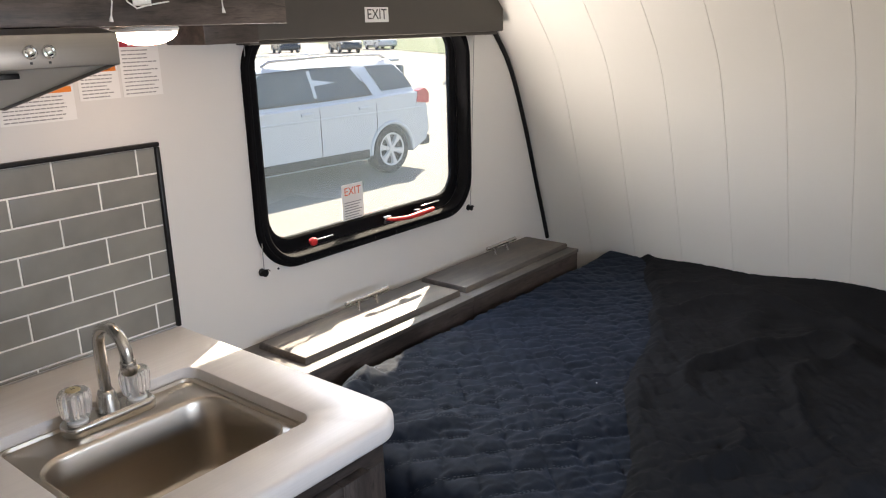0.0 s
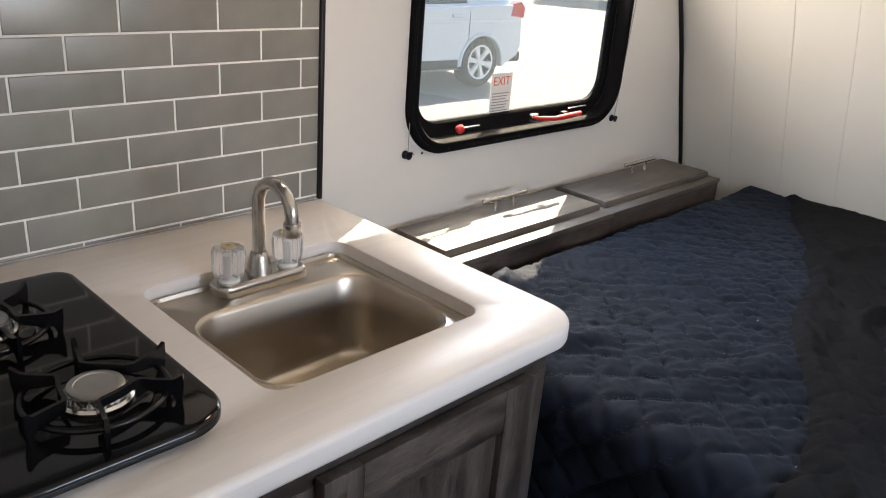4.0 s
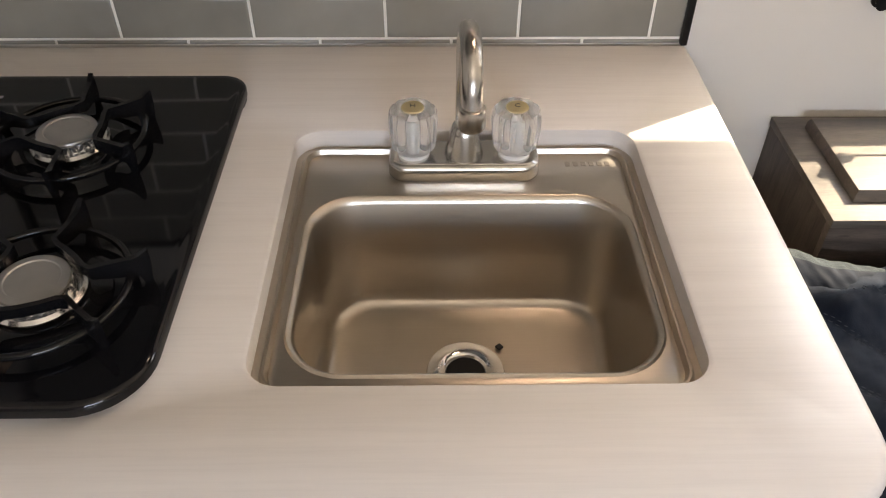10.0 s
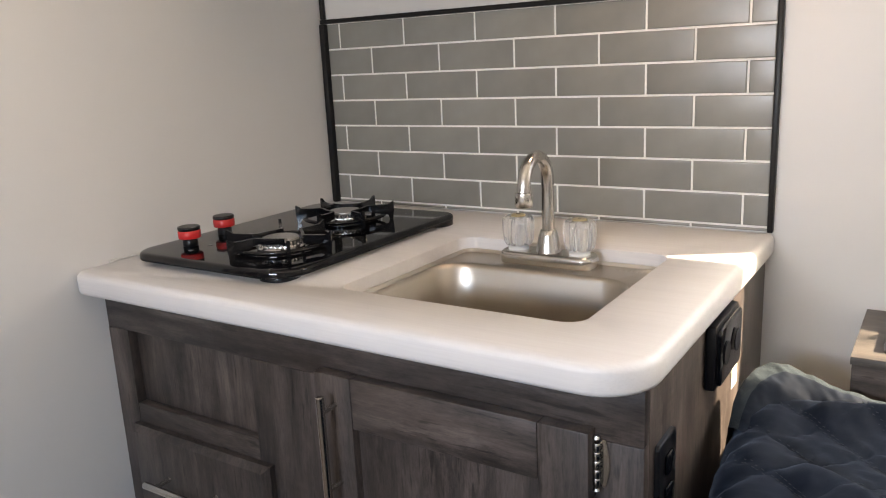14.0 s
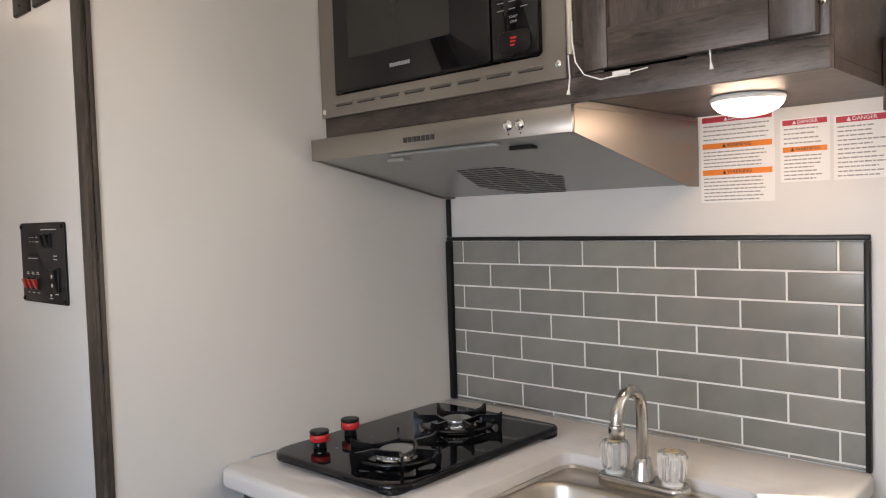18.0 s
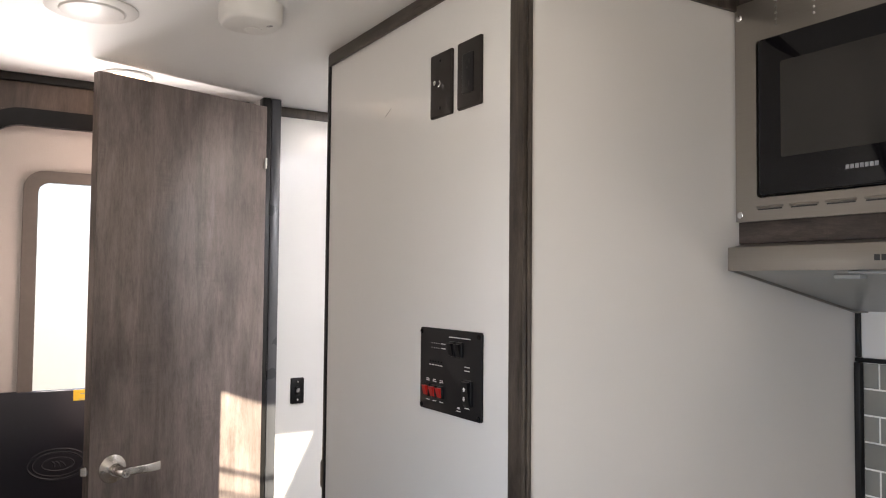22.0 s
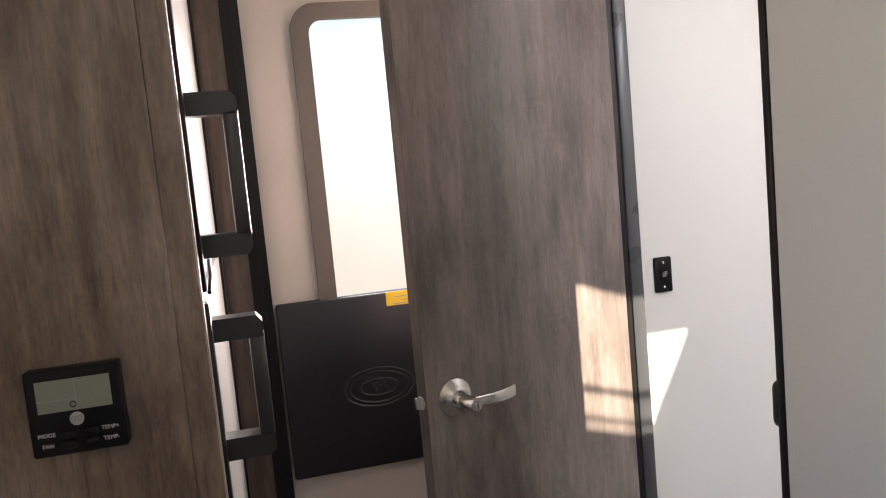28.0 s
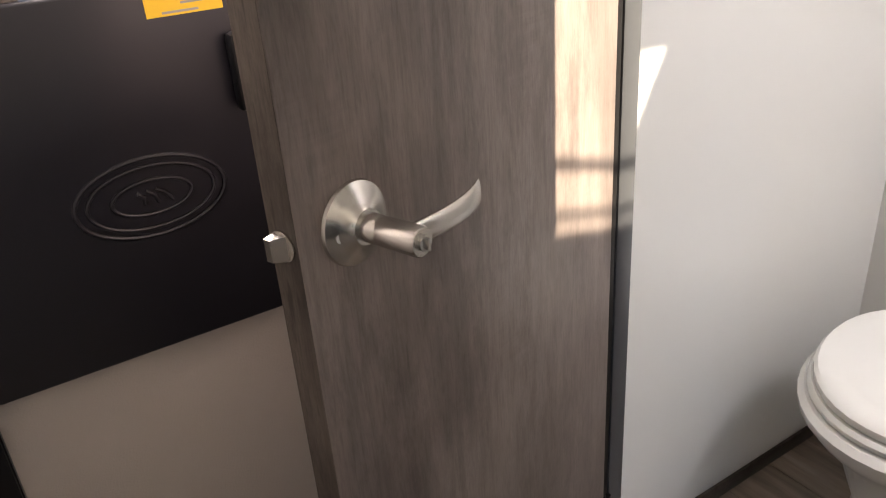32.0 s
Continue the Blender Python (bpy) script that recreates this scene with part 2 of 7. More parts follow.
HOOD_GREY = plain("grey_paint", (0.30, 0.31, 0.30), 0.35, 0.3)
MW_WINDOW = plain("dark_window_mesh", (0.020, 0.0187, 0.0172), 0.12, vary=0.1)
KEY_INK = plain("pale_key_ink", (0.24, 0.24, 0.25), 0.5)
WHITE_PLASTIC = plain("white_plastic", (0.78, 0.77, 0.74), 0.4)
LAMP_GLOW = glow("lamp_diffuser", (1.0, 0.79, 0.59), 4.8)

FRAME_BLACK = plain("satin_frame_black", (0.006, 0.006, 0.007), 0.75, vary=0.2, scale=20, spec=0.06)
PANEL_BLACK = plain("matt_black_panel", (0.008, 0.008, 0.009), 0.45, vary=0.1, spec=0.25)
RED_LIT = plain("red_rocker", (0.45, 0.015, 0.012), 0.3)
BRONZE = plain("dark_bronze_plastic", (0.020, 0.016, 0.014), 0.38, spec=0.3)
LAMP_GLOW_2 = glow("door_lamp_diffuser", (1.0, 0.78, 0.55), 1.1)
BATH_FILL = glow("bath_fill_diffuser", (1.0, 0.93, 0.86), 8.0)
WOOD_DOOR = wood("grey_wood_door", (0.160, 0.132, 0.122), (0.200, 0.166, 0.154), (0.238, 0.198, 0.184), 2, 0.36, True, 0.60, 0.85)
WOOD_EDGE = wood("door_edge", (0.05, 0.040, 0.034), (0.085, 0.069, 0.060), (0.12, 0.10, 0.088), 2, 0.45, False)
PORCELAIN = plain("white_toilet_plastic", (0.82, 0.82, 0.80), 0.18, vary=0.01, relief=0.0)
DOOR_WHITE = plain("pebbled_door_skin", (0.49, 0.445, 0.41), 0.5, vary=0.03, scale=12, relief=0.5)
WINDOW_TRIM = plain("taupe_window_trim", (0.115, 0.098, 0.085), 0.5, vary=0.1, scale=60, relief=0.4)
FROSTED = glass("frosted_pane", (0.97, 0.97, 0.97), 0.35)
DOOR_BLACK = plain("satin_black_panel", (0.013, 0.013, 0.018), 0.30, vary=0.04, scale=8, relief=0.05, spec=0.4)
EDGE_PALE = plain("pale_edge_band", (0.36, 0.33, 0.30), 0.45)
FRIDGE_DOOR = plain("satin_silver", (0.33, 0.315, 0.30), 0.40, 0.10, vary=0.03, scale=4, relief=0.05, spec=0.3)
HANDLE_GREY = plain("grey_handle", (0.030, 0.030, 0.032), 0.30)
JAMB_GREY = plain("grey_jamb_foil", (0.065, 0.068, 0.075), 0.28)
REAR_BROWN = wood("brown_wall_board", (0.070, 0.050, 0.040), (0.100, 0.072, 0.058), (0.130, 0.096, 0.078), 2, 0.4, False, 0.5)
THERMO_BLACK = plain("thermostat_black", (0.008, 0.008, 0.009), 0.40, vary=0.05, spec=0.2)
LCD = plain("grey_display", (0.22, 0.245, 0.20), 0.3, vary=0.03, spec=0.3)

RED_PAINT = plain("red_latch_paint", (0.60, 0.03, 0.03), 0.3)
RED_ORANGE = plain("red_orange_ink", (0.72, 0.10, 0.03), 0.6)
STICKER_CLEAR = plain("sticker_paper", (0.78, 0.77, 0.75), 0.6)
SHADE = plain("taupe_shade_fabric", (0.062, 0.055, 0.047), 0.7, vary=0.08, scale=30, relief=0.3)
# near-black quilt tone that stands in for shade on the far half
QUILT_SHADE = plain("shaded_quilt_cloth", (0.0108, 0.0112, 0.0126), 0.85, vary=0.3, scale=12, relief=0.6, spec=0.08)
SILVER = plain("silver_white_paint", (0.50, 0.57, 0.64), 0.25, 0.1, vary=0.02, scale=1.0, relief=0.0, coat=0.6)
DARK_PAINT = plain("dark_car_paint", (0.03, 0.035, 0.045), 0.25, vary=0.05, scale=1.0, relief=0.0, coat=0.5)
WHITE_PAINT = plain("white_car_paint", (0.75, 0.76, 0.77), 0.3, vary=0.02, scale=1.0, relief=0.0, coat=0.5)
CAR_GLASS = plain("dark_car_glass", (0.04, 0.065, 0.09), 0.08, vary=0.05, scale=1.0, relief=0.0)
TYRE = plain("tyre_rubber", (0.025, 0.025, 0.026), 0.8, vary=0.2, scale=20)
TAIL_RED = plain("tail_light_red", (0.50, 0.02, 0.03), 0.15, relief=0.0)
QUILT_RIM = plain("grey_quilt_rim", (0.027, 0.036, 0.041), 0.85, vary=0.2, scale=60, relief=0.5, spec=0.2)
THREAD = plain("grey_stitching_thread", (0.032, 0.040, 0.050), 0.6)
RIM = plain("alloy_rim_paint", (0.66, 0.67, 0.68), 0.3, 0.1, relief=0.0)
GROUT = plain("white_grout", (0.86, 0.84, 0.80), 0.7, vary=0.05, scale=30, relief=0.3)


def quilt_cloth():
    m, nt, b = material("quilt_cloth")
    v = coords(nt)
    n1 = nd(nt, "TexNoise", Scale=14.0, Detail=4.0)
    n2 = nd(nt, "TexNoise", Scale=700.0, Detail=1.0)
    for n in (n1, n2):
        nt.links.new(v, n.inputs["Vector"])
    nt.links.new(ramp(nt, n1.outputs[0], ((0.36, (0.0046, 0.0069, 0.0122)), (0.64, (0.0086, 0.0124, 0.0208)))), b.inputs["Base Color"])
    b.inputs["Roughness"].default_value = 0.72
    b.inputs["Specular IOR Level"].default_value = 0.10
    b.inputs["Sheen Weight"].default_value = 0.12
    b.inputs["Sheen Roughness"].default_value = 0.4
    b.inputs["Sheen Tint"].default_value = (0.42, 0.55, 0.75, 1)
    bump(nt, b, n2.outputs[0], 0.25, 0.0006)
    return m


def tile_glaze():
    m, nt, b = material("grey_tile_glaze")
    info = nt.nodes.new("ShaderNodeObjectInfo")
    n1 = nd(nt, "TexNoise", Scale=18.0, Detail=3.0)
    nt.links.new(coords(nt), n1.inputs["Vector"])
    each = ramp(nt, info.outputs["Random"], ((0.0, (0.215, 0.208, 0.188)), (1.0, (0.262, 0.254, 0.230))))
    tone = ramp(nt, n1.outputs[0], ((0.3, (0.92, 0.92, 0.92)), (0.7, (1.06, 1.06, 1.05))))
    nt.links.new(mixed(nt, 1.0, each, tone, "MULTIPLY"), b.inputs["Base Color"])
    b.inputs["Roughness"].default_value = 0.28
    bump(nt, b, n1.outputs[0], 0.05, 0.002)
    return m


def planks():
    m, nt, b = material("vinyl_floor_plank")
    info = nt.nodes.new("ShaderNodeObjectInfo")
    g = nd(nt, "TexNoise", Scale=1.0, Detail=6.0, Roughness=0.6, Distortion=0.6)
    nt.links.new(coords(nt, (30, 2.2, 1)), g.inputs["Vector"])
    base = ramp(nt, g.outputs[0], ((0.25, (0.10, 0.075, 0.055)), (0.5, (0.22, 0.175, 0.14)), (0.75, (0.34, 0.29, 0.245))))
    each = ramp(nt, info.outputs["Random"], ((0.0, (0.75, 0.74, 0.73)), (1.0, (1.15, 1.13, 1.1))))
    nt.links.new(mixed(nt, 1.0, base, each, "MULTIPLY"), b.inputs["Base Color"])
    b.inputs["Roughness"].default_value = 0.4
    bump(nt, b, g.outputs[0], 0.1, 0.0008)
    return m


def counter_top():
    m, nt, b = material("pale_wood_grain_laminate")
    g = nd(nt, "TexNoise", Scale=1.0, Detail=5.0, Roughness=0.6, Distortion=0.4)
    nt.links.new(coords(nt, (60, 3.0, 60)), g.inputs["Vector"])
    f = nd(nt, "TexNoise", Scale=1.0, Detail=3.0)
    nt.links.new(coords(nt, (420, 12.0, 420)), f.inputs["Vector"])
    base = ramp(nt, g.outputs[0], ((0.3, (0.675, 0.64, 0.615)), (0.5, (0.70, 0.665, 0.64)), (0.7, (0.718, 0.687, 0.662))))
    fine = ramp(nt, f.outputs[0], ((0.35, (0.965, 0.965, 0.965)), (0.55, (1.0, 1.0, 1.0))))
    nt.links.new(mixed(nt, 1.0, base, fine, "MULTIPLY"), b.inputs["Base Color"])
    b.inputs["Roughness"].default_value = 0.38
    b.inputs["Specular IOR Level"].default_value = 0.38
    bump(nt, b, f.outputs[0], 0.08, 0.0006)
    return m


def ground_mix(name, a, bcol, scale):
    m, nt, b = material(name)
    n1 = nd(nt, "TexNoise", Scale=scale, Detail=6.0)
    n2 = nd(nt, "TexNoise", Scale=scale * 60, Detail=2.0)
    v = coords(nt)
    for n in (n1, n2):
        nt.links.new(v, n.inputs["Vector"])
    nt.links.new(mixed(nt, 0.5, ramp(nt, n1.outputs[0], ((0.3, a), (0.7, bcol))), ramp(nt, n2.outputs[0], ((0.3, a), (0.7, bcol)))), b.inputs["Base Color"])
    b.inputs["Roughness"].default_value = 0.9
    bump(nt, b, n2.outputs[0], 0.5, 0.01)
    return m


QUILT = quilt_cloth()
TILE = tile_glaze()
PLANK = planks()
COUNTER = counter_top()
CONCRETE = ground_mix("pale_concrete", (0.135, 0.132, 0.122), (0.205, 0.20, 0.186), 0.35)
GRASS = ground_mix("mown_grass", (0.020, 0.050, 0.009), (0.038, 0.076, 0.016), 0.6)


# ---- mesh helpers ----
WM = {}


def box(bm, lo, hi, bevel=0.0, seg=2, m=None):
    """A box from corner to corner, with rounded edges; m places it."""
    lo, hi = Vector(lo), Vector(hi)
    c, s = (lo + hi) / 2, hi - lo
    made = bmesh.ops.create_cube(bm, size=1.0, matrix=Matrix.LocRotScale(c, None, s))["verts"]
    if bevel > 0:
        edges = list({e for v in made for e in v.link_edges})
        made = list({v for f in bmesh.ops.bevel(bm, geom=edges, offset=bevel, segments=seg, profile=0.5, affect="EDGES")["faces"] for v in f.verts} | {v for v in made if v.is_valid})
    if m is not None:
        bmesh.ops.transform(bm, matrix=m, verts=made)
    return made


def tube(bm, pts, r, n=12, cap=True):
    """A round bar along points; r is one radius or one for each point."""
    pts = [Vector(p) for p in pts]
    rs = r if isinstance(r, (list, tuple)) else [r] * len(pts)
    rings = []
    side = None
    for i, p in enumerate(pts):
        d = (pts[min(i + 1, len(pts) - 1)] - pts[max(i - 1, 0)]).normalized()
        if side is None:
            side = d.orthogonal().normalized()
        side = (side - d * side.dot(d)).normalized()
        up = d.cross(side)
        rings.append([bm.verts.new(p + rs[i] * (math.cos(a) * side + math.sin(a) * up)) for a in (2 * math.pi * k / n for k in range(n))])
    for a, b in zip(rings, rings[1:]):
        for k in range(n):
            bm.faces.new((a[k], a[(k + 1) % n], b[(k + 1) % n], b[k]))
    if cap:
        bm.faces.new(rings[0][::-1])
        bm.faces.new(rings[-1])


def lathe(bm, prof, centre, axis="z", n=32, m=None, cap=True):
    """Turns a profile of (radius, height) about an axis through centre."""
    c = Vector(centre)
    rings = []
    for r, h in prof:
        ring = []
        for k in range(n):
            a = 2 * math.pi * k / n
            u, w = r * math.cos(a), r * math.sin(a)
            p = {"z": (u, w, h), "x": (h, u, w), "y": (w, h, u)}[axis]
            p = Vector(p)
            ring.append(bm.verts.new(c + (m @ p if m is not None else p)))
        rings.append(ring)
    for a, b in zip(rings, rings[1:]):
        for k in range(n):
            bm.faces.new((a[k], a[(k + 1) % n], b[(k + 1) % n], b[k]))
    if cap and prof[0][0] > 1e-6:
        bm.faces.new(rings[0][::-1])
    if cap and prof[-1][0] > 1e-6:
        bm.faces.new(rings[-1])
    bmesh.ops.remove_doubles(bm, verts=[v for r in (rings[0], rings[-1]) for v in r], dist=1e-6)


def rounded(w, h, r, n=6):
    """Outline of a rounded rectangle about the origin, counter-clockwise; r is one radius or four (from the +,+ corner)."""
    rr = r if isinstance(r, (list, tuple)) else [r] * 4
    out = []
    for q, (sx, sy) in enumerate(((1, 1), (-1, 1), (-1, -1), (1, -1))):
        k = max(rr[q], 1e-4)
        cx, cy = sx * (w / 2 - k), sy * (h / 2 - k)
        for i in range(n + 1):
            a = math.pi / 2 * (q + i / n)
            out.append((cx + k * math.cos(a), cy + k * math.sin(a)))
    return out


def loft(bm, rings, close_first=True, close_last=True):
    """Joins rings of points of equal count."""
    vs = [[bm.verts.new(p) for p in ring] for ring in rings]
    for a, b in zip(vs, vs[1:]):
        for k in range(len(a)):
            j = (k + 1) % len(a)
            bm.faces.new((a[k], a[j], b[j], b[k]))
    if close_first:
        bm.faces.new(vs[0][::-1])
    if close_last:
        bm.faces.new(vs[-1])
    return vs


def plane_pt(axis, off, u, v):
    """A point at off on an axis, with (u, v) along the other two in order."""
    return {"x": (off, u, v), "y": (u, off, v), "z": (u, v, off)}[axis]


def slab(bm, axis, a, b, cu, cv, w, h, r, bev=0.0, n=6):
    """A rounded plate across an axis, from a to b, with softened edges at b."""
    rings = [[plane_pt(axis, a, cu + x, cv + y) for x, y in rounded(w, h, r, n)]]
    if bev > 0:
        s = 1 if b > a else -1
        rings.append([plane_pt(axis, b - s * bev, cu + x, cv + y) for x, y in rounded(w, h, r, n)])
        rings.append([plane_pt(axis, b - s * bev * 0.3, cu + x, cv + y) for x, y in rounded(w - bev * 0.6, h - bev * 0.6, r, n)])
        rr = [max(q - bev, 1e-4) for q in r] if isinstance(r, (list, tuple)) else max(r - bev, 1e-4)
        rings.append([plane_pt(axis, b, cu + x, cv + y) for x, y in rounded(w - 2 * bev, h - 2 * bev, rr, n)])
    else:
        rings.append([plane_pt(axis, b, cu + x, cv + y) for x, y in rounded(w, h, r, n)])
    loft(bm, rings)


def ring_slab(bm, axis, a, b, cu, cv, w, h, r, iw, ih, ir, n=6, du=0.0, dv=0.0):
    """A rounded plate with a rounded hole."""
    o, i = rounded(w, h, r, n), rounded(iw, ih, ir, n)
    O = [[bm.verts.new(plane_pt(axis, q, cu + x, cv + y)) for x, y in o] for q in (a, b)]
    I = [[bm.verts.new(plane_pt(axis, q, cu + du + x, cv + dv + y)) for x, y in i] for q in (a, b)]
    for k in range(len(o)):
        j = (k + 1) % len(o)
        bm.faces.new((O[0][k], O[0][j], O[1][j], O[1][k]))
        bm.faces.new((I[0][j], I[0][k], I[1][k], I[1][j]))
        bm.faces.new((O[1][k], O[1][j], I[1][j], I[1][k]))
        bm.faces.new((O[0][j], O[0][k], I[0][k], I[0][j]))


def mesh_of(name, bm, mat, smooth=True, angle=40):
    bmesh.ops.recalc_face_normals(bm, faces=bm.faces)
    me = bpy.data.meshes.new(name)
    if smooth:
        for f in bm.faces:
            f.smooth = True
        lim = radians(angle)
        for e in bm.edges:
            e.smooth = len(e.link_faces) == 2 and e.calc_face_angle(0) < lim
    bm.to_mesh(me)
    bm.free()
    for k in (mat if isinstance(mat, (list, tuple)) else (mat,)):
        me.materials.append(k)
    return me


def hang(ob, parent):
    ob.parent = parent
    ob.matrix_parent_inverse = WM.get(parent, Matrix()).inverted()
    return ob


def part(name, bm, mat, parent, label="", smooth=True, kind=""):
    ob = new(name, mesh_of(name, bm, mat, smooth))
    WM[ob] = Matrix()
    hang(ob, parent)
    return tagged(ob, label, kind=kind)


def thing(name, base, label, category, group=""):
    ob = new(name)
    ob.empty_display_size = 0.05
    ob.location = base
    WM[ob] = Matrix.Translation(base)
    return tagged(ob, label, category, group)


def single(name, bm, mat, label, category, group="", smooth=True):
    ob = new(name, mesh_of(name, bm, mat, smooth))
    WM[ob] = Matrix()
    return tagged(ob, label, category, group)


def structure(name, bm, mat, label="", smooth=True):
    ob = new(name, mesh_of(name, bm, mat, smooth))
    WM[ob] = Matrix()
    return tagged(ob, label, kind="structure")


def B(lo, hi, bevel=0.0, seg=2, m=None):
    bm = bmesh.new()
    box(bm, lo, hi, bevel, seg, m)
    return bm


def text_bm(body, size, m, thick=0.0003, align="CENTER"):
    """Raised lettering in the built-in font, placed by m (x along the line, y up)."""
    cu = bpy.data.curves.new("lettering", "FONT")
    cu.body, cu.size, cu.extrude, cu.align_x, cu.align_y, cu.resolution_u = body, size, thick, align, "CENTER", 2
    ob = bpy.data.objects.new("lettering", cu)
    scene.collection.objects.link(ob)
    me = bpy.data.meshes.new_from_object(ob.evaluated_get(bpy.context.evaluated_depsgraph_get()))
    bm = bmesh.new()
    bm.from_mesh(me)
    bm.transform(m)
    bpy.data.objects.remove(ob)
    bpy.data.curves.remove(cu)
    bpy.data.meshes.remove(me)
    return bm


def face_frame(origin, right, up):
    """A placement whose x runs to the right, y up and z out of a face."""
    r, u = Vector(right).normalized(), Vector(up).normalized()
    o = r.cross(u)
    return Matrix.Translation(origin) @ Matrix((r, u, o)).transposed().to_4x4()


# ---- the shell ----
XW, XE, YR, ZC = -1.43, 0.64, -1.41, 1.945
PY, CX = -0.070, -0.575


def front_profile():
    return [(2.52, 0.0), (2.47, 0.35), (2.345, 0.74), (2.268, 0.955), (2.196, 1.157), (2.113, 1.344), (2.022, 1.463), (1.90, 1.585), (1.74, 1.70), (1.54, 1.80), (1.28, 1.88), (0.95, 1.93), (0.6, ZC)]


def smooth_profile(n=8):
    p = front_profile()
    out = []
    for i in range(len(p) - 1):
        a, b, c, d = p[max(i - 1, 0)], p[i], p[i + 1], p[min(i + 2, len(p) - 1)]
        for k in range(n):
            t = k / n
            out.append(tuple(0.5 * (2 * b[j] + (c[j] - a[j]) * t + (2 * a[j] - 5 * b[j] + 4 * c[j] - d[j]) * t * t + (3 * b[j] - a[j] - 3 * c[j] + d[j]) * t ** 3) for j in (0, 1)))
    return out + [p[-1]]


def side_wall(name, x0, x1, wins):
    """A long side wall between x0 (inside) and x1, cut to the front wall's curve, with window openings (y, z, w, h, r)."""
    bm = bmesh.new()
    prof = [(y, z) for y, z in smooth_profile() if z < ZC]
    outline = [(YR - 0.05, 0.0), (2.52, 0.0)] + prof[1:] + [(0.6, ZC), (YR - 0.05, ZC)]
    loops = []
    for x in (x0, x1):
        edges = []
        for ring in [outline] + [[(cy + u, cz + v) for u, v in rounded(w, h, r, 8)] for cy, cz, w, h, r in wins]:
            vs = [bm.verts.new((x, y, z)) for y, z in ring]
            edges += [bm.edges.new((vs[k], vs[(k + 1) % len(vs)])) for k in range(len(vs))]
            loops.append(vs)
        bmesh.ops.triangle_fill(bm, use_beauty=True, edges=edges)
    half = len(loops) // 2
    for a, b in zip(loops[:half], loops[half:]):
        for k in range(len(a)):
            j = (k + 1) % len(a)
            bm.faces.new((a[k], a[j], b[j], b[k]))
    return structure(name, bm, WALL, "white laminated trailer side wall", smooth=False)


WIN = (1.476, 1.216, 0.760, 0.528, 0.092)
side_wall("wall_west", XW, XW - 0.045, [WIN])
side_wall("wall_east", XE, XE + 0.045, [(E_WIN, 1.216, 0.760, 0.528, 0.092)])
# front wall: a backing sheet and narrow boards that follow the curve
def front_strip(x0, x1, inset, thick):
    bm = bmesh.new()
    prof = smooth_profile()
    rows = []
    for i, (y, z) in enumerate(prof):
        a, b = prof[max(i - 1, 0)], prof[min(i + 1, len(prof) - 1)]
        ty, tz = b[0] - a[0], b[1] - a[1]
        k = math.hypot(ty, tz)
        ny, nz = -tz / k, ty / k
        e = min(0.0004, (x1 - x0) * 0.1)
        p = lambda d: (y + ny * d, z + nz * d)
        (yi, zi), (ye, ze), (yo, zo) = p(-inset), p(-inset - 0.0008), p(-inset - thick)
        rows.append([bm.verts.new(v) for v in ((x0, yo, zo), (x0, ye, ze), (x0 + e, yi, zi), (x1 - e, yi, zi), (x1, ye, ze), (x1, yo, zo))])
    for a, b in zip(rows, rows[1:]):
        for k in range(6):
            j = (k + 1) % 6
            bm.faces.new((a[k], a[j], b[j], b[k]))
    bm.faces.new(rows[0])
    bm.faces.new(rows[-1][::-1])
    return bm


front = structure("wall_front", front_strip(XW - 0.04, XE + 0.04, 0.0018, 0.04), FRONT, "curved white front wall")
cuts = [XW] + [-1.257 + 0.164 * k for k in range(12) if -1.257 + 0.164 * k < XE - 0.03] + [XE]
for a, b in zip(cuts, cuts[1:]):
    part("panel", front_strip(a + 0.0005, b - 0.0005, 0.0, 0.0016), FRONT, front)

structure("floor", B((XW - 0.045, YR - 0.05, -0.06), (XE + 0.045, 2.52, -0.004)), TRIM_BROWN, "trailer floor")

# ceiling with a roof vent over the bathroom
VENT = (-1.305, -0.835, -0.495, -0.165)        # opening: x from, to, y from, to


def ceiling_mesh(hole):
    bm = bmesh.new()
    xs = (XW - 0.045, hole[0], hole[1], XE + 0.045)
    ys = (YR - 0.05, hole[2], hole[3], 0.66)
    for i in range(3):
        for j in range(3):
            if (i, j) != (1, 1):
                box(bm, (xs[i], ys[j], ZC), (xs[i + 1], ys[j + 1], ZC + 0.045))
    return bm


structure("ceiling", ceiling_mesh(VENT), CEIL, "white trailer ceiling with a roof vent", smooth=False)
vw, vd, vx, vy = VENT[1] - VENT[0], VENT[3] - VENT[2], (VENT[0] + VENT[1]) / 2, (VENT[2] + VENT[3]) / 2
v = thing("roof_vent", (vx, vy, ZC), "white plastic roof vent frame with a crank bar", "vent")
bm = bmesh.new()
ring_slab(bm, "z", ZC - 0.012, ZC - 0.0005, vx, vy, vw + 0.06, vd + 0.06, 0.03, vw + 0.002, vd + 0.002, 0.004)
part("frame", bm, CEIL, v)
bm = bmesh.new()
ring_slab(bm, "z", ZC + 0.047, ZC + 0.06, vx, vy, vw + 0.05, vd + 0.05, 0.02, vw + 0.005, vd + 0.005, 0.01)
part("curb", bm, CEIL, v)
for y, w in ((-0.262, 0.009), (-0.205, 0.006)):
    part("crank_bar", B((VENT[0] - 0.006, y - w / 2, ZC + 0.030), (VENT[1] + 0.006, y + w / 2, ZC + 0.038), 0.002), WHITE_PLASTIC, v)

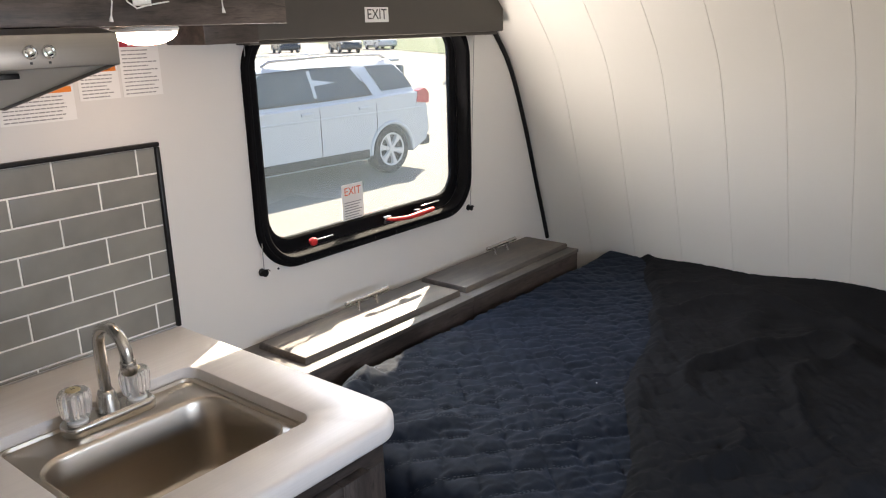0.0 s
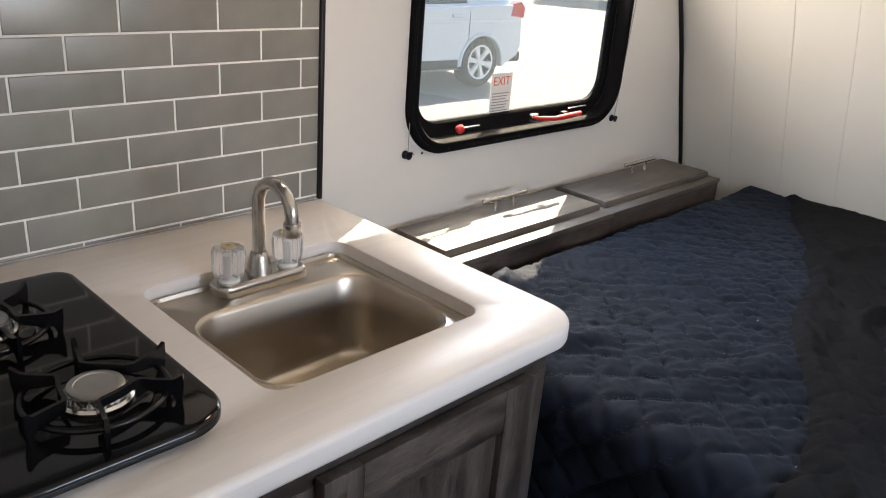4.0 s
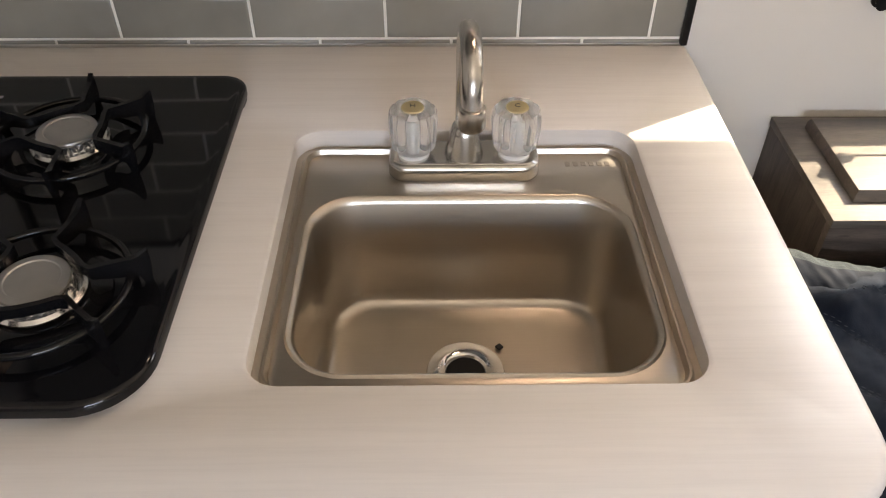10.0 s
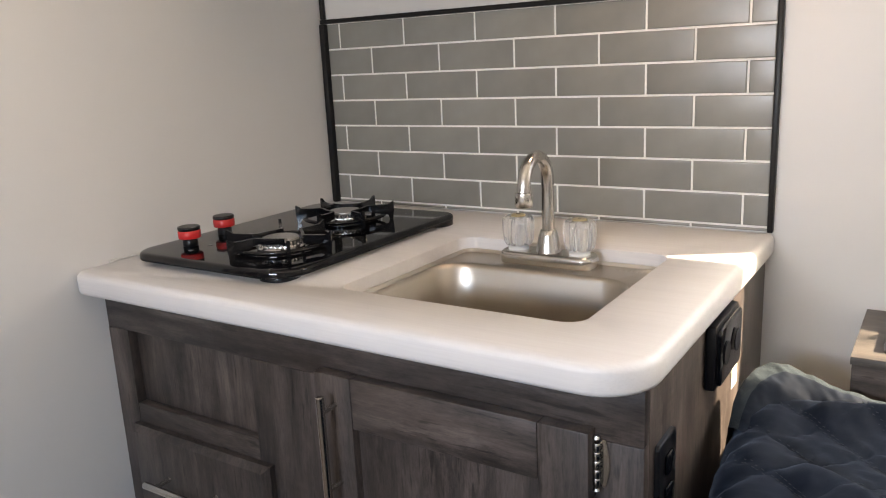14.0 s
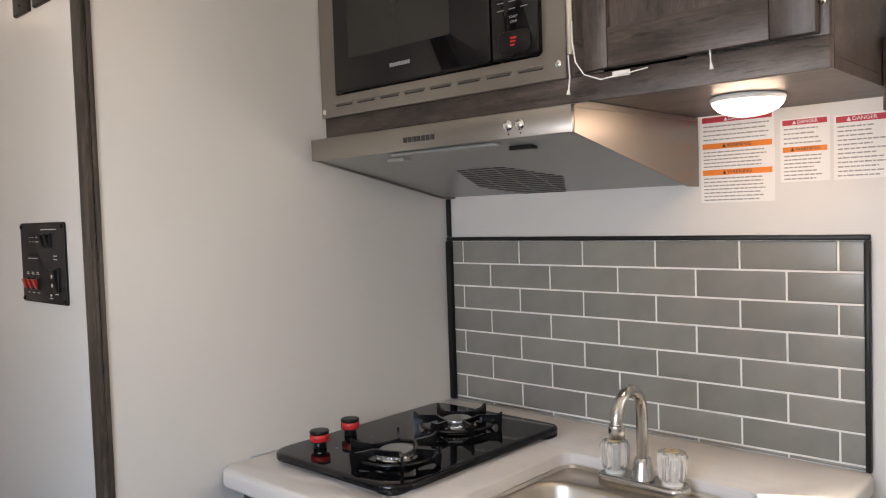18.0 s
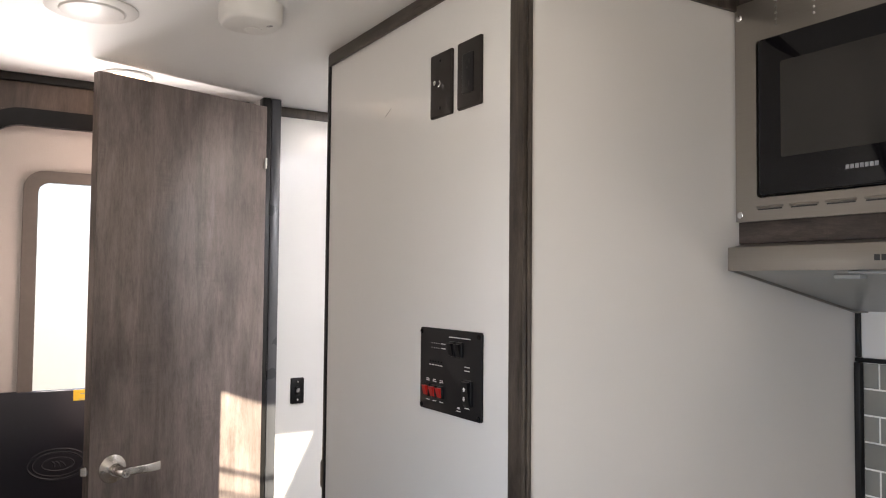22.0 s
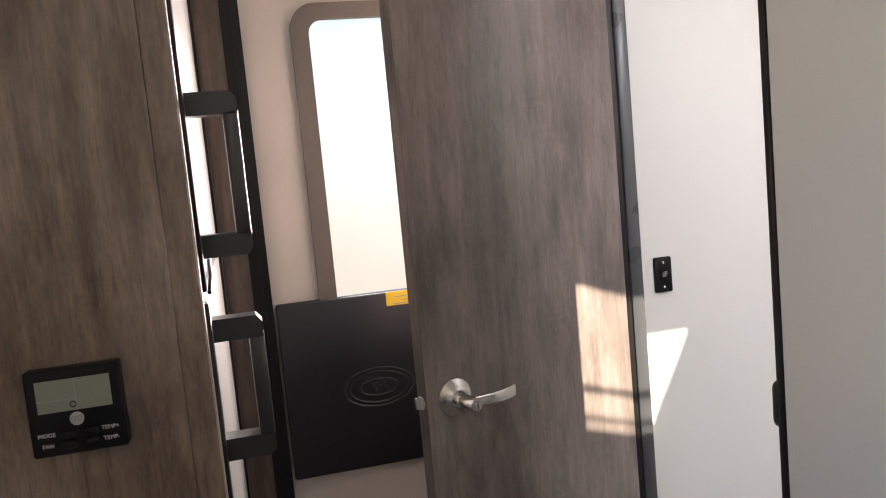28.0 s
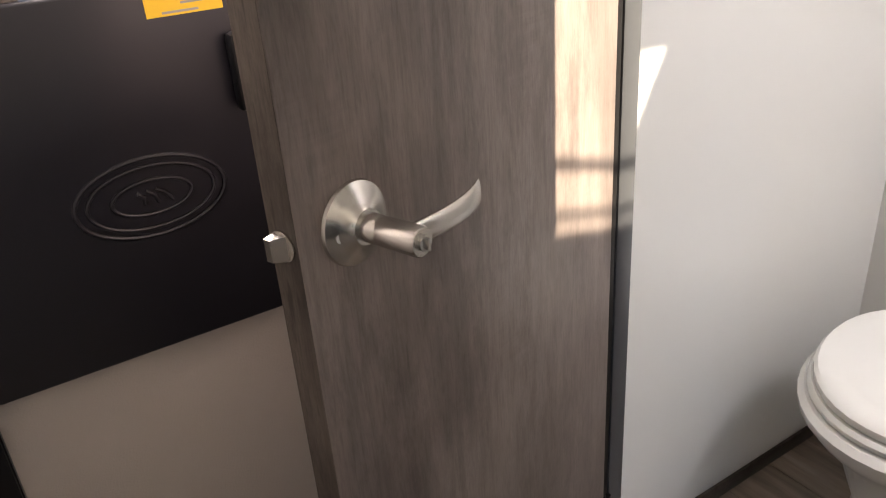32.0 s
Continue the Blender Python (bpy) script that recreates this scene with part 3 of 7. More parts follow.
# partition behind the cooker and the wall with the control panel
structure("wall_partition", B((XW + 0.001, PY - 0.03, 0), (CX - 0.0002, PY, ZC - 0.001)), WALL, "white partition wall beside the cooker", False)
structure("wall_control", B((CX - 0.11, -0.812, 0), (CX, PY - 0.0305, ZC - 0.001)), WALL_GLOSS, "glossy white partition wall with the control panel", False)
t = bmesh.new()
box(t, (CX - 0.004, -0.100, 0.001), (CX + 0.005, PY + 0.005, ZC - 0.002), 0.002)
box(t, (CX - 0.014, PY + 0.0005, 0.001), (CX - 0.0045, PY + 0.005, ZC - 0.002), 0.002)
structure("trim_corner", t, TRIM_BROWN, "dark brown corner trim")
structure("trim_jamb", B((CX - 0.114, -0.826, 0.001), (CX + 0.004, -0.8125, ZC - 0.002), 0.002), BLACK_TRIM, "black door jamb edge")
structure("trim_ceiling_1", B((CX + 0.0005, -0.812, ZC - 0.030), (CX + 0.008, -0.101, ZC - 0.001), 0.002), TRIM_BROWN_Y)
structure("trim_ceiling_2", B((-1.06, PY + 0.0005, ZC - 0.030), (CX - 0.031, PY + 0.008, ZC - 0.001), 0.002), TRIM_BROWN)
structure("trim_ceiling_3", B((-1.42, YR + 0.0005, ZC - 0.030), (-0.62, YR + 0.010, ZC - 0.001), 0.002), TRIM_BROWN)

# rear wall: white in the bathroom, brown round the entry door
DX0, DX1, DZ1 = -0.505, 0.118, 1.850
structure("wall_rear_bath", B((XW + 0.001, YR - 0.045, 0), (-0.62, YR, ZC - 0.001)), WALL_GLOSS, "white bathroom rear wall", False)
bm = bmesh.new()
box(bm, (-0.619, YR - 0.045, 0), (DX0 - 0.001, YR, ZC - 0.001))
box(bm, (DX1 + 0.001, YR - 0.045, 0), (XE - 0.001, YR, ZC - 0.001))
box(bm, (DX0 - 0.001, YR - 0.045, DZ1 + 0.001), (DX1 + 0.001, YR, ZC - 0.001))
box(bm, (DX0 - 0.001, YR - 0.045, 0), (DX1 + 0.001, YR, 0.03))
for x, s in ((DX0 - 0.0008, 1), (DX1 + 0.0008, -1)):
    loft(bm, [[(x, y, DZ1 + 0.0008), (x + s * 0.060, y, DZ1 + 0.0008), (x, y, DZ1 - 0.060)] for y in (YR - 0.0447, YR - 0.0003)])
structure("wall_rear", bm, REAR_BROWN, "dark brown rear wall round the entry door", False)
structure("trim_ceiling_4", B((-0.56, YR + 0.0005, ZC - 0.022), (0.19, YR + 0.016, ZC - 0.001), 0.002), BLACK_TRIM)
structure("wall_stub", B((-0.605, YR + 0.001, 0), (-0.575, -1.345, ZC - 0.001)), WALL_GLOSS, "short wall stub by the bathroom door", False)
structure("baseboard", B((XW + 0.002, YR + 0.0005, 0.0), (-0.62, YR + 0.008, 0.035), 0.002), TRIM_BROWN_Y, "brown baseboard")
structure("door_jamb", B((-0.628, -1.344, 0), (-0.599, -1.307, ZC - 0.002), 0.004), JAMB_GREY, "dark grey satin door jamb post")
# black strip stands in for the shade in the hinge gap
structure("trim_door_seal", B((-0.5985, -1.344, 0), (-0.574, -1.309, ZC - 0.002), 0.002), BLACK_TRIM, "black strip for the dark hinge gap beside the door jamb")
# ---- kitchen ----
CF = -0.830                                      # front of the base cabinet
END = 0.842                                      # its end towards the bed


def bar_handle(parent, a, b, out, r=0.0058, name="handle", inset=0.022):
    """A steel bar with two posts; out points from the bar back to its face."""
    a, b, out = Vector(a), Vector(b), Vector(out)
    d = (b - a).normalized()
    bm = bmesh.new()
    e = 0.001
    tube(bm, [a, a + d * e, b - d * e, b], [r * 0.8, r, r, r * 0.8], 14)
    h = part(name, bm, NICKEL, parent, "brushed steel bar handle")
    for q in (a + d * inset, b - d * inset):
        bm = bmesh.new()
        tube(bm, [q, q + out * 0.9, q + out], [r * 0.7, r * 0.7, r * 0.85], 10)
        part("post", bm, NICKEL, h)
    return h


cab = thing("base_cabinet", (-1.1, 0.38, 0), "grey-brown wood kitchen base cabinet with a door and drawers", "cabinet")
# carcase: closed below, open under the sink
part("side_panel", B((XW + 0.002, PY + 0.002, 0.0), (CF - 0.017, PY + 0.014, 0.842)), WOOD, cab)
part("side_panel", B((XW + 0.002, END - 0.014, 0.0), (CF - 0.017, END, 0.842), 0.001), WOOD, cab)
part("back_panel", B((XW + 0.002, PY + 0.0145, 0.0), (XW + 0.012, END - 0.0145, 0.842)), WOOD, cab)
part("bottom_panel", B((XW + 0.0125, PY + 0.0145, 0.06), (CF - 0.017, END - 0.0145, 0.075)), WOOD, cab)
F0, F1 = CF - 0.0165, CF
for y0, y1, z0, z1 in ((PY + 0.002, -0.018, 0.0, 0.7735), (0.262, 0.418, 0.0, 0.7735), (0.772, END, 0.0, 0.7735)):
    part("stile", B((F0, y0, z0), (F1, y1, z1), 0.001), WOOD, cab)
for y0, y1, z0, z1 in ((PY + 0.002, END, 0.774, 0.842), (-0.0175, 0.2615, 0.590, 0.647), (-0.0175, 0.2615, 0.0, 0.10), (0.4185, 0.7715, 0.0, 0.12)):
    part("rail", B((F0, y0, z0), (F1 - 0.0006, y1, z1), 0.001), WOOD_Y, cab)
part("recessed_panel", B((F0 - 0.010, -0.040, 0.625), (F0 - 0.0005, 0.285, 0.800)), WOOD, cab, "recessed false drawer panel")


def drawer(z0, z1, y0=-0.022, y1=0.291, back=0.0):
    bm = bmesh.new()
    x0, x1 = CF + 0.001 - back, CF + 0.020 - back
    loft(bm, [[(x, y, z) for y, z in ((y0 + d, z0 + d), (y1 - d, z0 + d), (y1 - d, z1 - d), (y0 + d, z1 - d))] for x, d in ((x0, 0.0), (x1 - 0.009, 0.0), (x1 - 0.001, 0.009), (x1, 0.0105))])
    d = part("drawer_front", bm, WOOD, cab, "bevelled wood drawer front")
    zm = (z0 + z1) / 2 + 0.012
    bar_handle(d, (x1 + 0.032, 0.045, zm - 0.006), (x1 + 0.032, 0.200, zm - 0.006), (-0.030, 0, 0))


drawer(0.452, 0.614)
drawer(0.262, 0.418)
# solid black block gives the drawer bay its shade
bm = B((F0 - 0.30, -0.017, 0.11), (F0 - 0.012, 0.261, 0.585))
part("drawer_box", bm, BLACK, cab, "black block that stands in for shade inside the drawer bay")
# door: frame, recessed panel, handle, hinges
DY0, DY1, DZ0 = 0.403, 0.788, 0.120
DZT = 0.788
dx0, dx1 = CF + 0.001, CF + 0.020
kd = part("door", B((dx0, DY0 + 0.058, DZ0 + 0.058), (dx0 + 0.006, DY1 - 0.058, DZT - 0.068)), WOOD, cab, "framed wood cabinet door")
part("stile", B((dx0, DY0, DZ0), (dx1, DY0 + 0.06, DZT), 0.0015), WOOD, kd)
part("stile", B((dx0, DY1 - 0.06, DZ0), (dx1, DY1, DZT), 0.0015), WOOD, kd)
part("rail", B((dx0, DY0 + 0.0605, DZT - 0.07), (dx1 - 0.0006, DY1 - 0.0605, DZT), 0.0015), WOOD_Y, kd)
part("rail", B((dx0, DY0 + 0.0605, DZ0), (dx1 - 0.0006, DY1 - 0.0605, DZ0 + 0.06), 0.0015), WOOD_Y, kd)
bar_handle(kd, (-0.782, 0.437, 0.615), (-0.782, 0.437, 0.770), (-0.032, 0, 0))


def hinge(parent, y, z, x):
    bm = bmesh.new()
    for k in range(5):
        a = z - 0.026 + 0.0104 * k
        lathe(bm, [(0.0, 0.0), (0.0040, 0.0), (0.0046, 0.0008), (0.0046, 0.0088), (0.0040, 0.0096), (0.0, 0.0096)], (x + 0.006, y, a), n=12)
    for s in (-1, 1):
        lathe(bm, [(0.0, 0.0), (0.0034, 0.001), (0.0048, 0.0035), (0.0036, 0.0065), (0.0, 0.0075)], (x + 0.006, y, z + s * 0.027 - (0.0075 if s < 0 else 0.0)), n=12)
    h = part("hinge", bm, NICKEL, parent, "nickel barrel hinge with a bowed leaf")
    bm = bmesh.new()
    rings = []
    for k in range(9):
        q = -1 + k / 4
        w = 0.0105 * (1 - 0.45 * q * q)
        rings.append([(x + dx, y + 0.003 + dy * w, z + 0.028 * q) for dx, dy in ((0.0004, 0.0), (0.0004, 1.0), (0.0022, 0.92), (0.0030, 0.4), (0.0022, 0.0))])
    loft(bm, rings)
    part("leaf", bm, NICKEL, h)
    return h


for z in (0.748, 0.19):
    hinge(cab, DY1 + 0.004, z, CF)
# end face: socket box, switch plate
sock = thing("socket_box", (-1.115, END, 0.742), "black plastic socket box on the cabinet end", "socket")
part("housing", B((-1.178, END + 0.0005, 0.750), (-1.056, END + 0.015, 0.838), 0.004), BLACK, sock)
bm = bmesh.new()
slab(bm, "y", END + 0.0155, END + 0.020, -1.117, 0.794, 0.114, 0.078, 0.010, 0.002)
fp = part("faceplate", bm, GLOSS_BLACK, sock, "glossy black faceplate")
for x in (-1.145, -1.089):
    bm = bmesh.new()
    lathe(bm, [(0.0, 0.0), (0.0155, 0.0), (0.0160, 0.0010), (0.0150, 0.0018), (0.0, 0.0012)], (x, END + 0.0202, 0.794), "y", 20)
    part("outlet", bm, BLACK, fp)
pl = thing("switch_plate", (-0.90, END, 0.70), "small black switch plate on the cabinet end", "switch")
bm = bmesh.new()
slab(bm, "y", END + 0.0005, END + 0.006, -0.893, 0.712, 0.062, 0.100, 0.006, 0.002)
part("plate", bm, BLACK, pl)
for z in (0.692, 0.732):
    part("rocker", B((-0.905, END + 0.006, z - 0.012), (-0.881, END + 0.010, z + 0.012), 0.002), GLOSS_BLACK, pl)
single("wall_label", B((-1.245, END + 0.0003, 0.69), (-1.212, END + 0.0012, 0.80)), plain("cream_paper", (0.72, 0.69, 0.58), 0.6), "cream paper label on the cabinet end", "label")

# worktop: slab with rounded front corners and an opening for the sink
TW = (-1.4285, -0.778, PY + 0.001, 0.855)
TC = ((TW[0] + TW[1]) / 2, (TW[2] + TW[3]) / 2)
SINK = (-1.0605, 0.565, 0.346, 0.362)            # centre and size of the opening


def worktop():
    bm = bmesh.new()
    w, h = TW[1] - TW[0], TW[3] - TW[2]
    r = [0.066, 0.012, 0.004, 0.026]
    z0, z1, e = 0.8432, 0.880, 0.010
    def ring(z, d):
        return [(TC[0] + x, TC[1] + y, z) for x, y in rounded(w - 2 * d, h - 2 * d, [max(q - d, 0.003) for q in r], 12)]
    rings = [ring(z0, 0.007), ring(z0 + 0.003, 0.002), ring(z0 + 0.008, 0.0), ring(z1 - e, 0.0), ring(z1 - e * 0.62, 0.0008), ring(z1 - e * 0.3, 0.0032), ring(z1 - e * 0.08, 0.0068), ring(z1, e)]
    vs = loft(bm, rings, close_first=False, close_last=False)
    hole = lambda z, d: [bm.verts.new((SINK[0] + x, SINK[1] + y, z)) for x, y in rounded(SINK[2] + 2 * d, SINK[3] + 2 * d, 0.028, 8)]
    h0, h1, h2 = hole(z1, 0.003), hole(z1 - 0.0025, 0.0), hole(z0, 0.0)
    for a, b in ((h0, h1), (h1, h2)):
        for k in range(len(a)):
            j = (k + 1) % len(a)
            bm.faces.new((a[k], a[j], b[j], b[k]))
    loop = lambda v: [bm.edges.get((v[k], v[(k + 1) % len(v)])) or bm.edges.new((v[k], v[(k + 1) % len(v)])) for k in range(len(v))]
    bmesh.ops.triangle_fill(bm, use_beauty=True, edges=loop(vs[-1]) + loop(h0))
    bmesh.ops.triangle_fill(bm, use_beauty=True, edges=loop(vs[0]) + loop(h2))
    return bm


wt_ob = single("worktop", worktop(), COUNTER, "pale wood-grain laminate worktop with rounded corners", "worktop")
# caulk bead along the walls
bm = bmesh.new()
tube(bm, [(XW + 0.007, PY + 0.002, 0.8805), (CF - 0.02, PY + 0.002, 0.8805)], 0.0022, 8)
part("caulk_bead", bm, CAULK, wt_ob, "white sealant bead")

# sink: deck under the worktop's edge, rolled rim, deep bowl, drain
sink = thing("sink", (SINK[0], SINK[1], 0.72), "brushed stainless steel single-bowl sink", "sink")
BOWL = (-1.029, 0.5655, 0.228, 0.316)


def sink_shell():
    bm = bmesh.new()
    zd = 0.8565
    def outer(z, d):
        return [bm.verts.new((SINK[0] + x, SINK[1] + y, z)) for x, y in rounded(SINK[2] + 2 * d, SINK[3] + 2 * d, 0.03 + d, 12)]
    def bowl(z, d, r):
        return [bm.verts.new((BOWL[0] + x, BOWL[1] + y, z)) for x, y in rounded(BOWL[2] + 2 * d, BOWL[3] + 2 * d, r, 12)]
    o = [outer(zd, 0.006), outer(zd, -0.006), outer(zd + 0.0040, -0.0085), outer(zd + 0.0040, -0.0105), outer(zd - 0.0015, -0.0130), outer(zd, -0.0165)]
    b = [bowl(zd, 0.004, 0.054), bowl(zd + 0.0020, 0.002, 0.052), bowl(zd + 0.0012, 0.0, 0.050), bowl(zd - 0.006, -0.004, 0.048), bowl(0.775, -0.006, 0.050), bowl(0.735, -0.009, 0.050), bowl(0.724, -0.0115, 0.048), bowl(0.7185, -0.016, 0.045), bowl(0.7150, -0.024, 0.040), bowl(0.7132, -0.045, 0.030), bowl(0.7105, -0.085, 0.012)]
    for ring in (o, b):
        for p, q in zip(ring, ring[1:]):
            for k in range(len(p)):
                j = (k + 1) % len(p)
                bm.faces.new((p[k], p[j], q[j], q[k]))
    loop = lambda v: [bm.edges.get((v[k], v[(k + 1) % len(v)])) for k in range(len(v))]
    bmesh.ops.triangle_fill(bm, use_beauty=True, edges=loop(o[-1]) + loop(b[0]))
    bm.faces.new(b[-1])
    return bm


part("bowl", sink_shell(), STEEL_SINK, sink)
DRAIN = (-1.033, 0.563, 0.7111)
bm = bmesh.new()
lathe(bm, [(0.0195, 0.001), (0.0205, 0.004), (0.024, 0.0065), (0.034, 0.0062), (0.0395, 0.0042), (0.041, 0.0012)], DRAIN, n=40)
dr = part("drain_flange", bm, CHROME, sink, "polished drain flange")
bm = bmesh.new()
lathe(bm, [(0.0, 0.0022), (0.0205, 0.0022), (0.0205, 0.0012), (0.0, 0.0012)], DRAIN, n=28)
part("drain_hole", bm, BLACK, dr, "dark drain opening")
bm = bmesh.new()
box(bm, (-0.0035, -0.0035, 0), (0.0035, 0.0035, 0.0025), 0.0008, 1, Matrix.Translation((-1.066, 0.600, 0.7135)) @ Matrix.Rotation(0.7, 4, "Z"))
single("crumb", bm, INK, "small dark crumb lying in the sink", "debris")

# faucet
FX, FY, FZ = -1.194, 0.563, 0.8568
fau = thing("faucet", (FX, FY, FZ), "brushed nickel two-handle faucet with a gooseneck spout", "faucet")
bm = bmesh.new()
rings = []
for z, d in ((0.0, -0.001), (0.0015, 0.0), (0.0135, 0.0), (0.0165, -0.0008), (0.0188, -0.0030), (0.0192, -0.0044), (0.0200, -0.0050)):
    rings.append([(FX + x, FY + y, FZ + z) for x, y in rounded(0.052 + 2 * d, 0.158 + 2 * d, 0.0190 + d, 10)])
loft(bm, rings)
part("base_plate", bm, NICKEL, fau)
bm = bmesh.new()
lathe(bm, [(0.0205, 0.020), (0.0195, 0.024), (0.0150, 0.046), (0.0125, 0.054), (0.0112, 0.055)], (FX, FY, FZ), n=28)
part("spout_collar", bm, NICKEL, fau)
pts = [(FX, FY, FZ + 0.050), (FX, FY, FZ + 0.085), (FX, FY, FZ + 0.120)]
R = 0.0420
for k in range(1, 15):
    a = math.pi * k / 14 * 0.97
    pts.append((FX + R - R * math.cos(a), FY + 0.001 * (1 - math.cos(a)), FZ + 0.132 + R * math.sin(a)))
pts.append((FX + 2 * R + 0.001, FY + 0.002, FZ + 0.124))
bm = bmesh.new()
tube(bm, pts, 0.0098, 20)
sp = part("spout", bm, NICKEL, fau)
bm = bmesh.new()
lathe(bm, [(0.0098, 0.022), (0.0122, 0.021), (0.0128, 0.018), (0.0128, 0.002), (0.0118, 0.0), (0.0085, 0.0), (0.008, 0.004), (0.0, 0.004)], (FX + 2 * R + 0.001, FY + 0.002, FZ + 0.106), n=24)
part("aerator", bm, NICKEL, sp)
for s, ch in ((-1, "H"), (1, "C")):
    y = FY + s * 0.0525
    bm = bmesh.new()
    n = 96
    prof = [(0.0150, 0.000), (0.0212, 0.002), (0.0238, 0.007), (0.0254, 0.020), (0.0262, 0.035), (0.0256, 0.0415), (0.0232, 0.0462), (0.0175, 0.0482), (0.0105, 0.0468), (0.0, 0.046)]
    rings = []
    for r, h in prof[:-1]:
        ring = []
        for k in range(n):
            a = 2 * math.pi * k / n
            flute = 1 - 0.13 * (0.5 - 0.5 * math.cos(10 * a)) ** 1.2 * min(1, r / 0.016) * (1 if 0.002 < h < 0.046 else 0.5)
            ring.append((FX + r * flute * math.cos(a), y + r * flute * math.sin(a), FZ + 0.026 + h))
        rings.append(ring)
    loft(bm, rings)
    kn = part("knob", bm, CLEAR, fau, "clear fluted acrylic knob")
    bm = bmesh.new()
    lathe(bm, [(0.0, 0.0), (0.0112, 0.0), (0.0118, 0.001), (0.0108, 0.0022), (0.0, 0.0030)], (FX, y, FZ + 0.0735), n=24)
    part("cap", bm, GOLD_CAP, kn, "pale gold cap button")
    part("cap_letter", text_bm(ch, 0.009, face_frame((FX, y, FZ + 0.0765), (0, 1, 0), (-1, 0, 0)), 0.0002), INK, kn)
    bm = bmesh.new()
    lathe(bm, [(0.0, 0.0), (0.0165, 0.0), (0.0165, 0.003), (0.013, 0.006), (0.005, 0.007), (0.004, 0.040), (0.0, 0.040)], (FX, y, FZ + 0.020), n=24)
    part("stem", bm, WHITE_PLASTIC, kn)
part("tag", B((-0.0003, -0.0065, -0.0055), (0.0006, 0.0065, 0.0055), 0.0, 2, Matrix.Translation((FX + 0.0190, FY + 0.0720, FZ + 0.0085)) @ Matrix.Rotation(radians(45), 4, "Z")), YELLOW_GREEN, fau, "small yellow paper tag")

# cooktop
hob = thing("cooktop", (-1.09, 0.148, 0.88), "black glass two-burner gas cooktop with red knobs", "cooktop")
HX0, HX1, HY0, HY1 = -1.318, -0.852, -0.020, 0.322
bm = bmesh.new()
hw, hh, hcx, hcy = HX1 - HX0, HY1 - HY0, (HX0 + HX1) / 2, (HY0 + HY1) / 2
rr = [0.055, 0.030, 0.030, 0.045]
rings = []
for z, d in ((0.8865, 0.004), (0.8885, 0.0), (0.896, 0.0), (0.8985, 0.0015), (0.9000, 0.005), (0.9003, 0.010)):
    rings.append([(hcx + x, hcy + y, z) for x, y in rounded(hw - 2 * d, hh - 2 * d, [q - d for q in rr], 10)])
loft(bm, rings)
part("plate", bm, GLOSS_BLACK, hob, "glossy black glass plate")
for x, y in ((HX0 + 0.03, HY0 + 0.03), (HX0 + 0.03, HY1 - 0.03), (HX1 - 0.06, HY0 + 0.03), (HX1 - 0.04, HY1 - 0.045)):
    bm = bmesh.new()
    slab(bm, "z", 0.8802, 0.8868, x, y, 0.055, 0.055, 0.022, 0.001)
    part("foot", bm, BLACK, hob)


def burner(cx, cy, turn):
    bm = bmesh.new()
    lathe(bm, [(0.0, 0.0), (0.052, 0.0), (0.056, 0.0015), (0.056, 0.003), (0.050, 0.004), (0.036, 0.0035), (0.0, 0.0035)], (cx, cy, 0.9004), n=40)
    bw = part("burner_bowl", bm, GLOSS_BLACK, hob, "shallow black drip bowl")
    bm = bmesh.new()
    lathe(bm, [(0.0, 0.0), (0.033, 0.0), (0.0372, 0.0015), (0.0380, 0.0042), (0.0352, 0.0068), (0.0, 0.0070)], (cx, cy, 0.9040), n=48)
    hd = part("burner", bm, ALU, hob, "cast aluminium burner head with slots")
    bm = bmesh.new()
    n = 80
    rings = []
    for r, z in ((0.0300, 0.0), (0.0300, 0.0078), (0.0290, 0.0080)):
        rings.append([(cx + (r - (0.0014 if k % 4 < 1 else 0)) * math.cos(2 * math.pi * k / n), cy + (r - (0.0014 if k % 4 < 1 else 0)) * math.sin(2 * math.pi * k / n), 0.9108 + z) for k in range(n)])
    loft(bm, rings)
    part("flame_ring", bm, ALU, hd, "bright toothed flame ring")
    bm = bmesh.new()
    for k in range(26):
        m = Matrix.Translation((cx, cy, 0.9147)) @ Matrix.Rotation(2 * math.pi * k / 26, 4, "Z")
        lean = 0.0012 if k % 2 else -0.0012
        loft(bm, [[m @ Vector((r, w + lean * v, h)) for w, h, v in ((-0.0014, -0.0028, -1), (0.0016, -0.0028, -1), (0.0014, 0.0028, 1), (-0.0012, 0.0028, 1))] for r in (0.0285, 0.0304)])
    part("flame_slots", bm, INK, hd, "ring of dark flame slots", kind="stuff")
    bm = bmesh.new()
    lathe(bm, [(0.0, 0.0), (0.0274, 0.0), (0.0288, 0.0010), (0.0284, 0.0026), (0.0262, 0.0036), (0.0222, 0.0034), (0.0212, 0.0024), (0.0, 0.0030)], (cx, cy, 0.9189), n=48)
    part("burner_cap", bm, ALU_CAP, hob, "pale matt burner cap")
    # pan support
    return pan_support(hob, cx, cy, turn)


